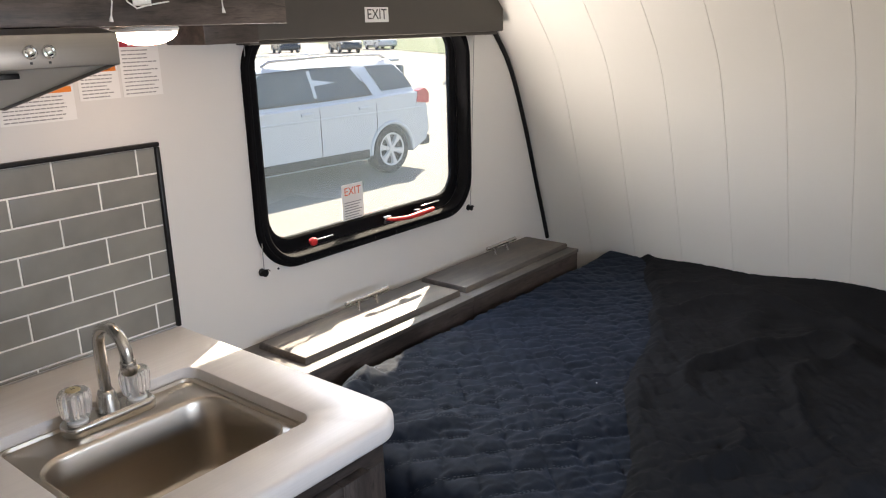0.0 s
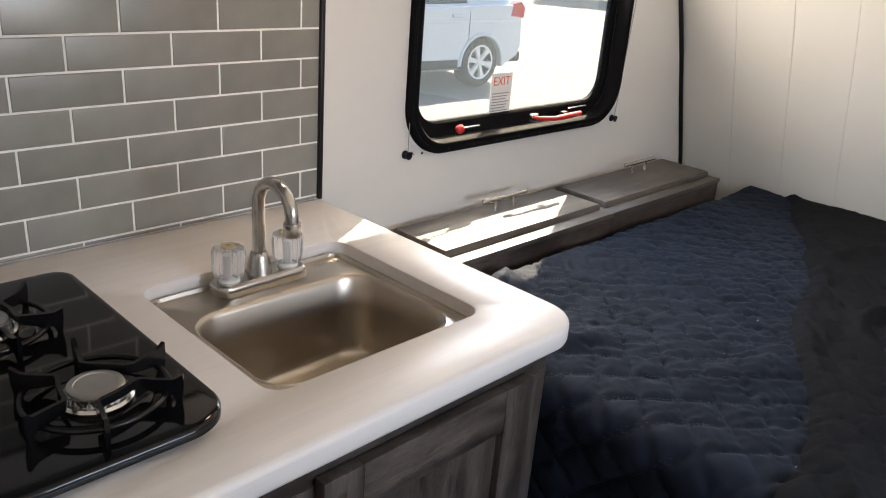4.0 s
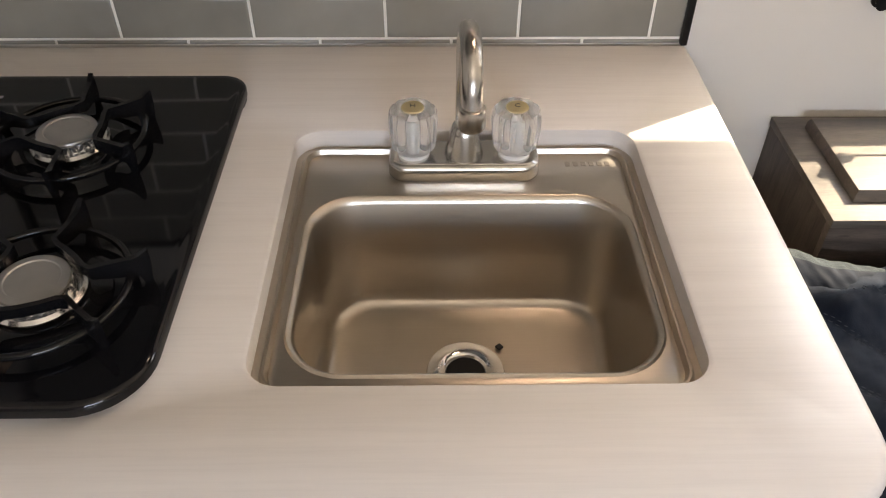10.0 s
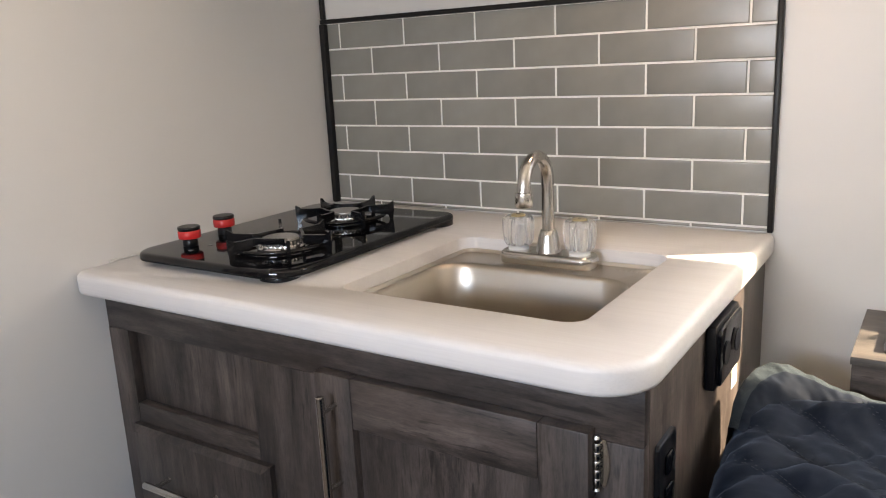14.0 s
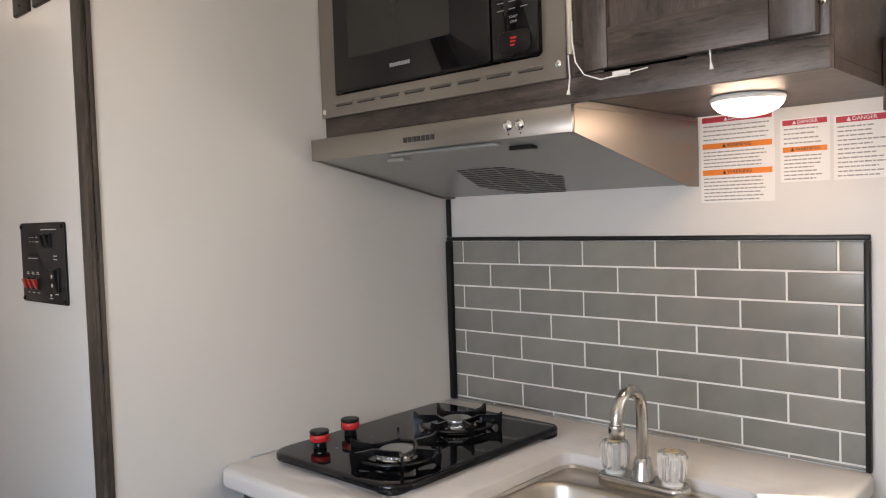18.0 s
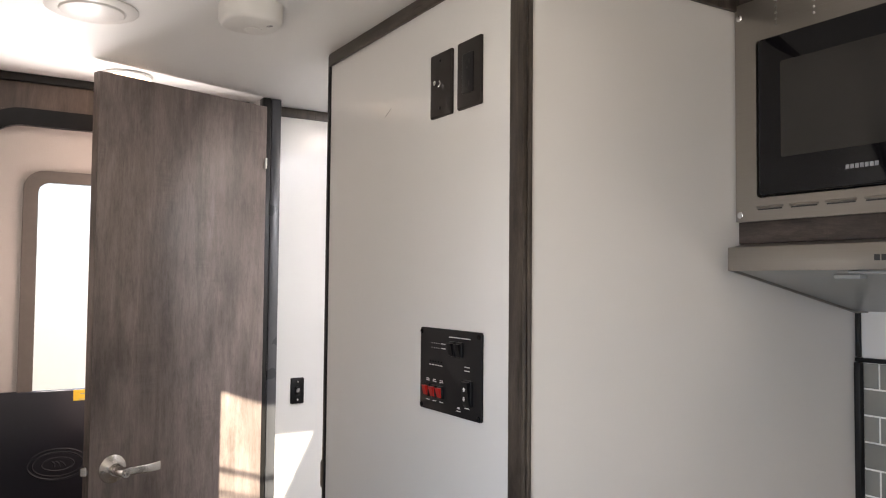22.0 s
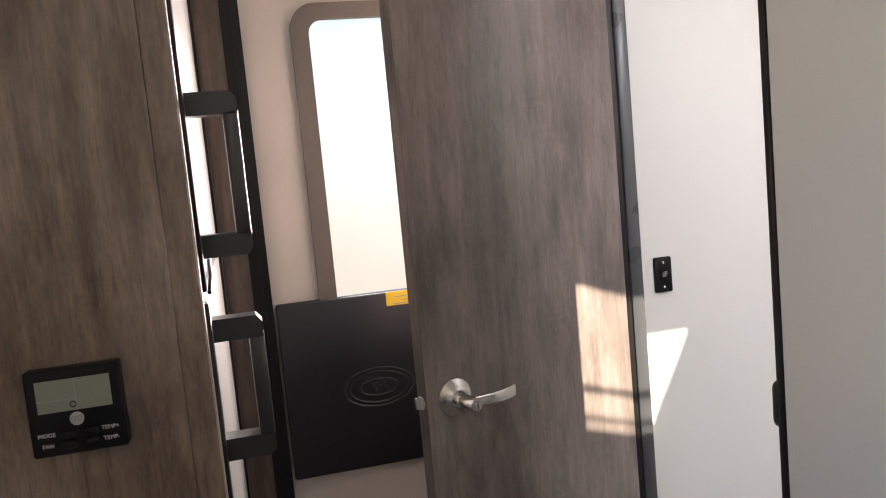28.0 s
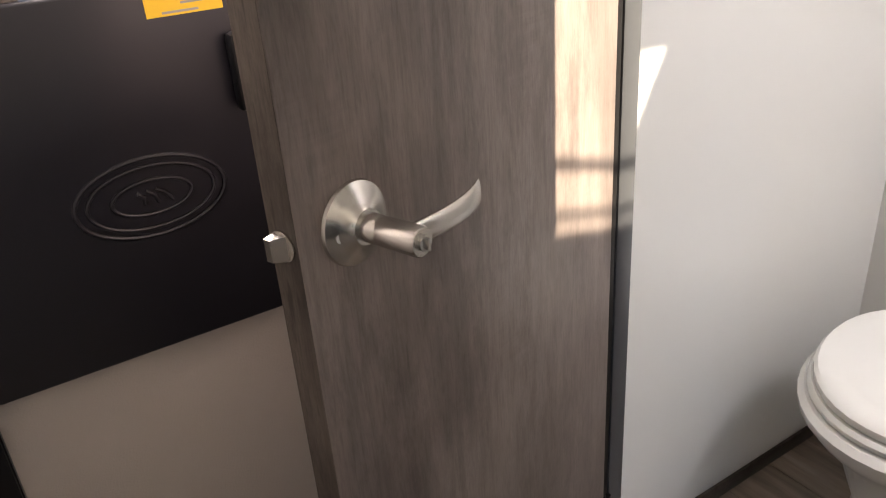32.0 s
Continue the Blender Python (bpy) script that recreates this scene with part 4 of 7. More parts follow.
def pan_support(parent, cx, cy, turn):
    """A ring rod and three bent plates; each plate folds past the burner and ends in two raised points with legs."""
    bm = bmesh.new()
    ring = [(cx + 0.072 * math.cos(2 * math.pi * k / 48), cy + 0.072 * math.sin(2 * math.pi * k / 48), 0.9125) for k in range(49)]
    tube(bm, ring, 0.0034, 10, False)
    g = part("pan_support", bm, ENAMEL, parent, "black enamelled pan support")
    base = 0.9008
    for k in range(3):
        mid = turn + k * 2 * math.pi / 3
        line = []
        for side in (-1, 1):
            arm = [(0.089, 34, 0.0170, 0.0325), (0.0865, 34, 0.0, 0.0315), (0.0810, 34, 0.0, 0.0280), (0.0780, 34, 0.0080, 0.0268), (0.060, 35, 0.0105, 0.0262), (0.044, 38, 0.0145, 0.0262), (0.038, 30, 0.0165, 0.0260), (0.035, 12, 0.0165, 0.0258)]
            pts = [(r, mid + side * radians(a), lo, hi) for r, a, lo, hi in arm]
            line += pts if side < 0 else pts[::-1]
        xy = [Vector((r * math.cos(a), r * math.sin(a))) for r, a, lo, hi in line]
        bm = bmesh.new()
        rings = []
        for q, (r, a, lo, hi) in enumerate(line):
            d = (xy[min(q + 1, len(xy) - 1)] - xy[max(q - 1, 0)]).normalized()
            nrm = Vector((-d.y, d.x)) * 0.0024
            p = Vector((cx, cy)) + xy[q]
            rings.append([(p.x + nrm.x, p.y + nrm.y, base + lo), (p.x - nrm.x, p.y - nrm.y, base + lo), (p.x - nrm.x, p.y - nrm.y, base + hi), (p.x + nrm.x, p.y + nrm.y, base + hi)])
        loft(bm, rings)
        part("support_plate", bm, ENAMEL, g)
    return g


burner(-0.960, 0.216, radians(18))
burner(-1.172, 0.170, radians(95))


def hob_knob(cx, cy):
    bm = bmesh.new()
    lathe(bm, [(0.0, 0.0), (0.0115, 0.0), (0.0125, 0.002), (0.012, 0.010), (0.010, 0.013), (0.0, 0.013)], (cx, cy, 0.9004), n=24)
    k = part("control_knob", bm, BLACK, hob, "red and black control knob")
    for z, h, mat, lab in ((0.0135, 0.013, RED, "red grip band"), (0.0268, 0.006, BLACK, "black knob top")):
        bm = bmesh.new()
        lathe(bm, [(0.0, 0.0), (0.0175, 0.0), (0.0182, 0.0015), (0.0182, h - 0.0015), (0.0170, h), (0.0, h + 0.001)], (cx, cy, 0.9004 + z), n=28)
        part("grip", bm, mat, k, lab)


hob_knob(-0.925, 0.046)
hob_knob(-1.015, 0.028)
for x in (-0.90, -0.94, -0.99, -1.03):
    part("mark", B((x - 0.003, 0.073, 0.9006), (x + 0.003, 0.079, 0.9008)), INK_GREY, hob, "small printed dial mark")
part("mark", B((-1.27, 0.025, 0.9006), (-1.265, 0.062, 0.9008)), INK_GREY, hob, "small printed maker's bar")

# range hood
hood = thing("range_hood", (-1.2, 0.25, 1.36), "brushed steel range hood over the cooker", "hood")
HY = (-0.048, 0.563)
bm = bmesh.new()
box(bm, (-1.013, HY[0], 1.440), (-1.006, HY[1], 1.4815), 0.0015)
part("front_panel", bm, STEEL_Y, hood)
bm = bmesh.new()
loft(bm, [[(x, y, z) for x, z in ((-1.0135, 1.4815), (-1.0135, 1.478), (XW + 0.002, 1.483), (XW + 0.002, 1.4885), (-1.05, 1.4885))] for y in HY])
part("top_panel", bm, STEEL_Y, hood)
for y0, y1 in ((HY[0], HY[0] + 0.003), (HY[1] - 0.003, HY[1])):
    bm = bmesh.new()
    loft(bm, [[(x, y, z) for x, z in ((-1.0135, 1.440), (-1.0135, 1.4775), (XW + 0.002, 1.4825), (XW + 0.002, 1.362), (-1.385, 1.362))] for y in (y0, y1)])
    part("side_panel", bm, STEEL_HOOD, hood)
bm = bmesh.new()
loft(bm, [[(x, y, z) for x, z in ((-1.0138, 1.444), (-1.0138, 1.447), (-1.39, 1.370), (XW + 0.002, 1.370), (XW + 0.002, 1.366), (-1.388, 1.366))] for y in (HY[0] + 0.0035, HY[1] - 0.0035)])
und = part("underside", bm, HOOD_GREY, hood, "grey painted underside with a slotted grille")
# slotted grille: bars bowed across the underside
def under_z(x):
    return 1.444 + (x + 1.0138) / (-1.388 + 1.0138) * (1.366 - 1.444)


def between(v, pts):
    """Straight interpolation through (v, w) pairs that fall in v."""
    for (a, wa), (b, wb) in zip(pts, pts[1:]):
        if a >= v >= b:
            return wa + (wb - wa) * (a - v) / (a - b)
    return pts[-1][1]


for r in range(15):
    x = -1.178 - 0.0150 * r
    y0 = between(x, ((-1.170, 0.185), (-1.314, 0.128), (-1.395, 0.188)))
    y1 = between(x, ((-1.170, 0.300), (-1.268, 0.372), (-1.395, 0.292)))
    cuts = [y0] + [y for y in (0.148 + 0.062 * c - 0.0032 * r for c in range(7)) if y0 + 0.012 < y < y1 - 0.012] + [y1]
    for ya, yb in zip(cuts, cuts[1:]):
        bm = bmesh.new()
        ring = [(x - 0.0030, ya + 0.004), (x + 0.0030, ya + 0.002), (x + 0.0030, yb - 0.004), (x - 0.0030, yb - 0.002)]
        loft(bm, [[(px, py, under_z(px) - d) for px, py in ring] for d in (0.0002, 0.0009)])
        part("grille_slot", bm, BRONZE, und)
for y in (0.14, 0.43):
    part("clip", B((-1.075, y - 0.022, under_z(-1.075) - 0.004), (-1.055, y + 0.022, under_z(-1.055) - 0.001), 0.001), BLACK if y > 0.3 else HOOD_GREY, und)
part("lamp_lens", B((-1.045, 0.16, under_z(-1.045) - 0.003), (-1.025, 0.40, under_z(-1.03) - 0.001), 0.001), HOOD_GREY, und, "grey lamp lens strip")
for y in (0.447, 0.470):
    bm = bmesh.new()
    lathe(bm, [(0.0, 0.0), (0.0085, 0.0), (0.0085, 0.003), (0.007, 0.0045), (0.0058, 0.0035), (0.004, 0.005), (0.0, 0.0055)], (-1.006, y, 1.4605), "x", 24)
    part("push_button", bm, CHROME, hood, "round chrome push button")
    part("button_mark", B((-1.0058, y - 0.0015, 1.446), (-1.0055, y + 0.0015, 1.449)), INK, hood)


def maker_bars(parent, x, y0, y1, z, h, mat):
    """A maker's mark as plain bars."""
    n = 7
    w = (y1 - y0) / n
    for k in range(n):
        part("maker_mark", B((x, y0 + k * w, z - h / 2), (x + 0.0006, y0 + (k + 0.78) * w, z + h / 2)), mat, parent)


maker_bars(hood, -1.0058, 0.213, 0.290, 1.4585, 0.009, INK)

# wall cabinet with the microwave bay
up = thing("wall_cabinet", (-1.25, 0.42, 1.49), "grey-brown wood wall cabinet under the ceiling", "cabinet")
UF = -1.062
part("bottom_panel", B((XW + 0.002, PY + 0.002, 1.490), (UF - 0.016, 0.900, 1.506)), WOOD_Y, up)
part("side_panel", B((XW + 0.002, 0.885, 1.5065), (UF - 0.016, 0.900, ZC - 0.002)), WOOD_Y, up)
part("divider", B((XW + 0.002, 0.531, 1.5065), (UF - 0.016, 0.545, ZC - 0.002)), WOOD_Y, up)
for y0, y1, z0, z1 in ((PY + 0.002, 0.900, 1.4895, 1.5295), (PY + 0.002, 0.900, 1.924, ZC - 0.002)):
    part("rail", B((UF - 0.0155, y0, z0), (UF, y1, z1), 0.001), WOOD_Y, up)
part("stile", B((UF - 0.0155, 0.520, 1.530), (UF, 0.585, 1.9235), 0.001), WOOD, up)
part("stile", B((UF - 0.0155, 0.868, 1.530), (UF, 0.900, 1.9235), 0.001), WOOD, up)
part("stile", B((UF - 0.0155, PY + 0.002, 1.530), (UF, -0.04, 1.9235), 0.001), WOOD, up)
ux0, ux1 = UF + 0.001, UF + 0.019
ud = part("door", B((ux0, 0.60, 1.585), (ux0 + 0.008, 0.836, 1.870)), WOOD, up, "framed wood cabinet door")
part("stile", B((ux0, 0.545, 1.532), (ux1, 0.602, 1.922), 0.0015), WOOD, ud)
part("stile", B((ux0, 0.834, 1.532), (ux1, 0.889, 1.922), 0.0015), WOOD, ud)
part("rail", B((ux0, 0.6025, 1.532), (ux1 - 0.0006, 0.8335, 1.590), 0.0015), WOOD_Y, ud)
part("rail", B((ux0, 0.6025, 1.864), (ux1 - 0.0006, 0.8335, 1.922), 0.0015), WOOD_Y, ud)
bar_handle(ud, (-1.012, 0.560, 1.552), (-1.012, 0.560, 1.700), (-0.031, 0, 0))
hinge(up, 0.893, 1.600, UF)
hinge(up, 0.893, 1.860, UF)
# loose white cords
cords = thing("shade_cord", (-1.03, 0.56, 1.50), "loose white shade cords caught on the cabinet handle", "cord")
bm = bmesh.new()
tube(bm, [(-1.008, 0.566, 1.600), (-1.005, 0.568, 1.570), (-1.006, 0.572, 1.540), (-1.008, 0.585, 1.520), (-1.02, 0.605, 1.512), (-1.035, 0.632, 1.517), (-1.041, 0.668, 1.522)], 0.0011, 8)
part("cord", bm, WHITE_PAPER, cords)
bm = bmesh.new()
tube(bm, [(-1.006, 0.560, 1.552), (-1.006, 0.562, 1.520), (-1.007, 0.559, 1.503), (-1.007, 0.558, 1.495)], [0.0010, 0.0010, 0.0012, 0.0032], 8)
part("cord", bm, WHITE_PAPER, cords)
bm = bmesh.new()
tube(bm, [(-1.0405, 0.758, 1.531), (-1.0405, 0.759, 1.515), (-1.0405, 0.760, 1.506)], [0.0009, 0.0011, 0.0030], 8)
part("tassel", bm, WHITE_PAPER, cords)
part("cord_tag", B((-1.042, 0.612, 1.516), (-1.0405, 0.640, 1.524)), WHITE_PAPER, cords)

# microwave in its steel trim frame
mw = thing("microwave", (-1.06, 0.23, 1.53), "built-in black microwave with a steel trim frame", "microwave")
bm = bmesh.new()
ring_slab(bm, "x", UF + 0.0005, UF + 0.010, 0.230, 1.727, 0.592, 0.396, 0.002, 0.504, 0.280, 0.008, dv=-0.018)
part("frame", bm, STEEL_Y, mw, "brushed steel trim frame")
bm = bmesh.new()
slab(bm, "x", UF - 0.010, UF + 0.022, 0.189, 1.709, 0.396, 0.274, 0.006, 0.003)
mdoor = part("door", bm, GLOSS_BLACK, mw, "black glass microwave door")
bm = bmesh.new()
slab(bm, "x", UF + 0.0221, UF + 0.0226, 0.168, 1.716, 0.265, 0.165, 0.004)
part("window", bm, MW_WINDOW, mdoor, "dark see-through door window")
bm = bmesh.new()
slab(bm, "x", UF - 0.010, UF + 0.0215, 0.4365, 1.709, 0.093, 0.274, 0.005, 0.003)
mpan = part("control_panel", bm, GLOSS_BLACK, mw, "black keypad panel")
digits = (("1", "2", "3"), ("4", "5", "6"), ("7", "8", "9"), ("", "0", ""))
for r, row in enumerate(digits):
    for c, ch in enumerate(row):
        if ch:
            part("key_digit", text_bm(ch, 0.0100, face_frame((UF + 0.0217, 0.412 + 0.0235 * c, 1.752 - 0.0185 * r), (0, 1, 0), (0, 0, 1)), 0.0002), KEY_INK, mpan)
for r, z in enumerate((1.830, 1.815, 1.800, 1.775, 1.662, 1.650, 1.676)):
    for c in range(3):
        part("key_mark", B((UF + 0.0216, 0.404 + 0.0235 * c, z - 0.0007), (UF + 0.0219, 0.417 + 0.0235 * c, z + 0.0007)), KEY_INK, mpan)
part("key_word", text_bm("START", 0.0058, face_frame((UF + 0.0217, 0.4365, 1.637), (0, 1, 0), (0, 0, 1)), 0.0002), KEY_INK, mpan)
part("key_word", text_bm("STOP", 0.0058, face_frame((UF + 0.0217, 0.4365, 1.629), (0, 1, 0), (0, 0, 1)), 0.0002), KEY_INK, mpan)
bm = bmesh.new()
slab(bm, "x", UF + 0.0216, UF + 0.0235, 0.4365, 1.597, 0.066, 0.036, 0.010, 0.001)
ob = part("open_button", bm, BLACK, mpan, "door release button")
for k in range(3):
    part("button_mark", B((UF + 0.0236, 0.430, 1.591 + 0.0055 * k), (UF + 0.0239, 0.439 + 0.002 * k, 1.594 + 0.0055 * k)), RED, ob)
maker_bars(mw, UF + 0.0221, 0.150, 0.204, 1.603, 0.007, KEY_INK)
for k in range(8):
    y = -0.022 + 0.065 * k
    if y < 0.48:
        bm = bmesh.new()
        tube(bm, [(UF + 0.0095, y, 1.553), (UF + 0.0118, y + 0.006, 1.553), (UF + 0.0118, y + 0.046, 1.553), (UF + 0.0095, y + 0.052, 1.553)], 0.0022, 8)
        part("louvre", bm, STEEL_Y, mw)
        part("louvre_slot", B((UF + 0.0101, y + 0.002, 1.5475), (UF + 0.0106, y + 0.050, 1.5500)), INK, mw)
for k in range(7):
    for r in range(5):
        bm = bmesh.new()
        y = 0.02 + 0.072 * k
        lathe(bm, [(0.0, 0.0), (0.0028, 0.0), (0.0022, 0.0016), (0.0, 0.002)], (UF + 0.010, y, 1.868 + 0.0105 * r), "x", 10)
        part("vent_dimple", bm, CHROME, mw)
        part("vent_slit", B((UF + 0.0100, y + 0.006, 1.867 + 0.0105 * r), (UF + 0.0104, y + 0.040, 1.8688 + 0.0105 * r)), STEEL_Y, mw)
for y, z in ((-0.056, 1.541), (0.512, 1.552), (-0.056, 1.900), (0.512, 1.900)):
    bm = bmesh.new()
    lathe(bm, [(0.0, 0.0), (0.006, 0.0), (0.006, 0.0015), (0.004, 0.003), (0.0, 0.0034)], (UF + 0.010, y, z), "x", 16)
    part("screw", bm, CHROME, mw)

# dome lamp under the wall cabinet
lamp = thing("dome_lamp", (-1.225, 0.735, 1.49), "round white dome lamp glowing under the wall cabinet", "lamp")
bm = bmesh.new()
lathe(bm, [(0.0, 0.0), (0.053, 0.0), (0.055, -0.003), (0.053, -0.008), (0.0, -0.008)], (-1.225, 0.735, 1.4894), n=40)
part("base", bm, WHITE_PLASTIC, lamp)
bm = bmesh.new()
lathe(bm, [(0.0515, 0.0), (0.050, -0.005), (0.043, -0.012), (0.030, -0.018), (0.015, -0.021), (0.0, -0.022)], (-1.225, 0.735, 1.4812), n=40)
part("diffuser", bm, LAMP_GLOW, lamp, "glowing frosted diffuser")

# warning stickers on the wall
def sticker(y0, y1, z0, z1, bands, lines, label):
    s = thing("warning_sticker", (XW, (y0 + y1) / 2, z0), label, "sticker", "warning stickers by the hood")
    part("sheet", B((XW + 0.0003, y0, z0), (XW + 0.0011, y1, z1)), WHITE_PAPER, s)
    for z, h, mat, ink, word in bands:
        part("band", B((XW + 0.0011, y0 + 0.004, z - h / 2), (XW + 0.0015, y1 - 0.004, z + h / 2)), mat, s)
        m = face_frame((XW + 0.0017, (y0 + y1) / 2 + 0.005, z), (0, 1, 0), (0, 0, 1))
        part("word", text_bm(word, h * 0.92, m, 0.0002), ink, s)
        bm = bmesh.new()
        c = m @ Vector((-len(word) * h * 0.36 - 0.002, 0, 0))
        loft(bm, [[(c.x + dx, c.y - h * 0.36, c.z - h * 0.33), (c.x + dx, c.y + h * 0.36, c.z - h * 0.33), (c.x + dx, c.y, c.z + h * 0.36)] for dx in (-0.0002, 0.0002)])
        part("triangle", bm, ink, s)
    rnd = random.Random(int(y0 * 1000))
    for z in lines:
        y = y0 + 0.006
        end = y1 - 0.006 - rnd.random() * 0.02
        while y < end:
            w = 0.004 + rnd.random() * 0.008
            part("text_bar", B((XW + 0.0011, y, z - 0.0011), (XW + 0.0014, min(y + w, end), z + 0.0011)), INK_GREY, s)
            y += w + 0.0016


L = lambda a, b, n: [a + (b - a) * k / (n - 1) for k in range(n)]
sticker(0.567, 0.701, 1.331, 1.489, ((1.482, 0.010, RED_INK, WHITE_INK, "DANGER"), (1.434, 0.010, ORANGE, INK, "WARNING"), (1.386, 0.010, ORANGE, INK, "WARNING")), L(1.470, 1.446, 4) + L(1.423, 1.397, 5) + L(1.375, 1.336, 7), "white sticker with red danger and orange warning bands")
sticker(0.711, 0.791, 1.362, 1.470, ((1.463, 0.009, RED_INK, WHITE_INK, "DANGER"), (1.417, 0.009, ORANGE, INK, "WARNING")), L(1.452, 1.428, 4) + L(1.406, 1.367, 7), "white sticker with one danger and one warning band")
sticker(0.797, 0.881, 1.362, 1.468, ((1.460, 0.010, RED_INK, WHITE_INK, "DANGER"),), L(1.448, 1.368, 12), "white sticker with a red danger band")

# backsplash trim
tr = thing("backsplash_trim", (XW, 0.39, 0.88), "black edging strip round the tiled backsplash", "trim")
part("top_strip", B((XW + 0.0005, PY + 0.0005, 1.262), (XW + 0.012, 0.852, 1.271), 0.002), BLACK_TRIM, tr)
part("end_strip", B((XW + 0.0005, 0.843, 0.8805), (XW + 0.012, 0.852, 1.2615), 0.002), BLACK_TRIM, tr)
part("corner_strip", B((XW + 0.0005, PY + 0.0005, 0.8805), (XW + 0.016, PY + 0.014, 1.2615), 0.002), BLACK_TRIM, tr)
part("corner_strip", B((XW + 0.0005, PY + 0.0005, 1.2715), (XW + 0.010, PY + 0.010, 1.362), 0.002), BLACK_TRIM, tr)
for k in range(6):
    part("stamp_mark", B((-1.204, 0.672 + 0.0085 * k, 0.8566), (-1.196, 0.6775 + 0.0085 * k, 0.8570), 0.0002, 1), STEEL_SINK, sink, "embossed stamp on the deck")
# ---- window ----
WY, WZ, WW, WH, WR = WIN


def trailer_window(name, x, s, wy, detailed):
    """A black framed window in a side wall; s is +1 when the room lies towards +x."""
    w = thing(name, (x, wy, WZ - WH / 2), "black framed rounded emergency exit window", "window")
    tagged(w, kind="structure")
    bm = bmesh.new()
    rings = []
    for d, off, rad in ((0.024, 0.0006, 0.115), (0.024, 0.009, 0.115), (0.021, 0.014, 0.112), (0.015, 0.016, 0.107), (0.010, 0.0125, 0.102), (0.005, 0.016, 0.098), (0.000, 0.0165, 0.094), (-0.003, 0.013, 0.090), (-0.004, 0.0, 0.089), (-0.004, -0.020, 0.089)):
        rings.append([(x + s * off, wy + u, WZ + v) for u, v in rounded(WW + 2 * d, WH + 2 * d, rad, 12)])
    loft(bm, rings, False, False)
    part("inner_frame", bm, FRAME_BLACK, w, "glossy black moulded window frame")
    # the sash sits further out and a little to the front
    oy, oz, ow, oh = wy + 0.0085, WZ + 0.013, WW - 0.051, WH - 0.046
    bm = bmesh.new()
    rings = []
    full = [(x - s * 0.0205, wy + u, WZ + v) for u, v in rounded(WW - 0.009, WH - 0.009, 0.088, 12)]
    rings.append(full)
    for off, g, rad in ((-0.0225, 0.0, 0.066), (-0.027, 0.004, 0.068), (-0.032, -0.003, 0.064), (-0.046, -0.003, 0.064), (-0.050, 0.10, 0.10), (-0.050, 0.10, 0.10)):
        rings.append([(x + s * off, oy + u, oz + v) for u, v in rounded(ow + 2 * g, oh + 2 * g, rad, 12)])
    loft(bm, rings, False, False)
    part("sash", bm, FRAME_BLACK, w, "black window sash")
    bm = bmesh.new()
    slab(bm, "x", x - s * 0.034, x - s * 0.038, oy, oz, ow - 0.004, oh - 0.004, 0.063)
    part("pane", bm, WINDOW_GLASS, w, "slightly tinted window pane").visible_shadow = False
    for k in range(9):
        bm = bmesh.new()
        y = wy - WW / 2 + 0.02 + k * 0.0825
        lathe(bm, [(0.0, 0.0), (0.003, 0.0), (0.0024, 0.0014), (0.0, 0.0016)], (x + s * 0.0150, y, WZ - WH / 2 - 0.013), "x", 10)
        part("screw", bm, BLACK, w)
    if not detailed:
        return w
    bm = bmesh.new()
    tube(bm, [(x + 0.026, 1.482, 0.984), (x + 0.030, 1.50, 0.980), (x + 0.034, 1.56, 0.974), (x + 0.036, 1.605, 0.976), (x + 0.036, 1.665, 0.978)], [0.004, 0.0055, 0.006, 0.0075, 0.0065], 12)
    lt = part("latch", bm, RED_PAINT, w, "red emergency latch bar")
    part("latch_base", B((x + 0.0165, 1.475, 0.973), (x + 0.027, 1.50, 0.991), 0.002), CHROME, lt)
    part("latch_base", B((x + 0.0165, 1.60, 0.968), (x + 0.029, 1.62, 0.986), 0.002), BLACK, lt)
    bm = bmesh.new()
    lathe(bm, [(0.0, 0.0), (0.006, 0.0), (0.006, 0.004), (0.010, 0.007), (0.011, 0.012), (0.008, 0.017), (0.0, 0.019)], (x + 0.017, 1.219, 0.983), "x", 20)
    kb = part("latch_knob", bm, RED_PAINT, w, "round red latch knob")
    part("latch_rod", B((x + 0.019, 1.23, 0.981), (x + 0.023, 1.29, 0.985), 0.0015), CHROME, kb)
    part("slide_rod", B((x + 0.018, 1.63, 0.990), (x + 0.021, 1.71, 0.993), 0.001), CHROME, w)
    st = part("exit_sticker", B((x - 0.0332, 1.379, 0.990), (x - 0.0328, 1.456, 1.086)), STICKER_CLEAR, w, "white exit sticker on the glass")
    part("word", text_bm("EXIT", 0.030, face_frame((x - 0.0326, 1.4175, 1.066), (0, 1, 0), (0, 0, 1)), 0.0002), RED_ORANGE, st)
    for k in range(7):
        part("text_bar", B((x - 0.0328, 1.386, 1.036 - 0.007 * k), (x - 0.0325, 1.449 - 0.006 * (k % 3), 1.0385 - 0.007 * k)), INK_GREY, st)
    return w


trailer_window("window_1", XW, 1, WY, True)
trailer_window("window_2", XE, -1, E_WIN, False)

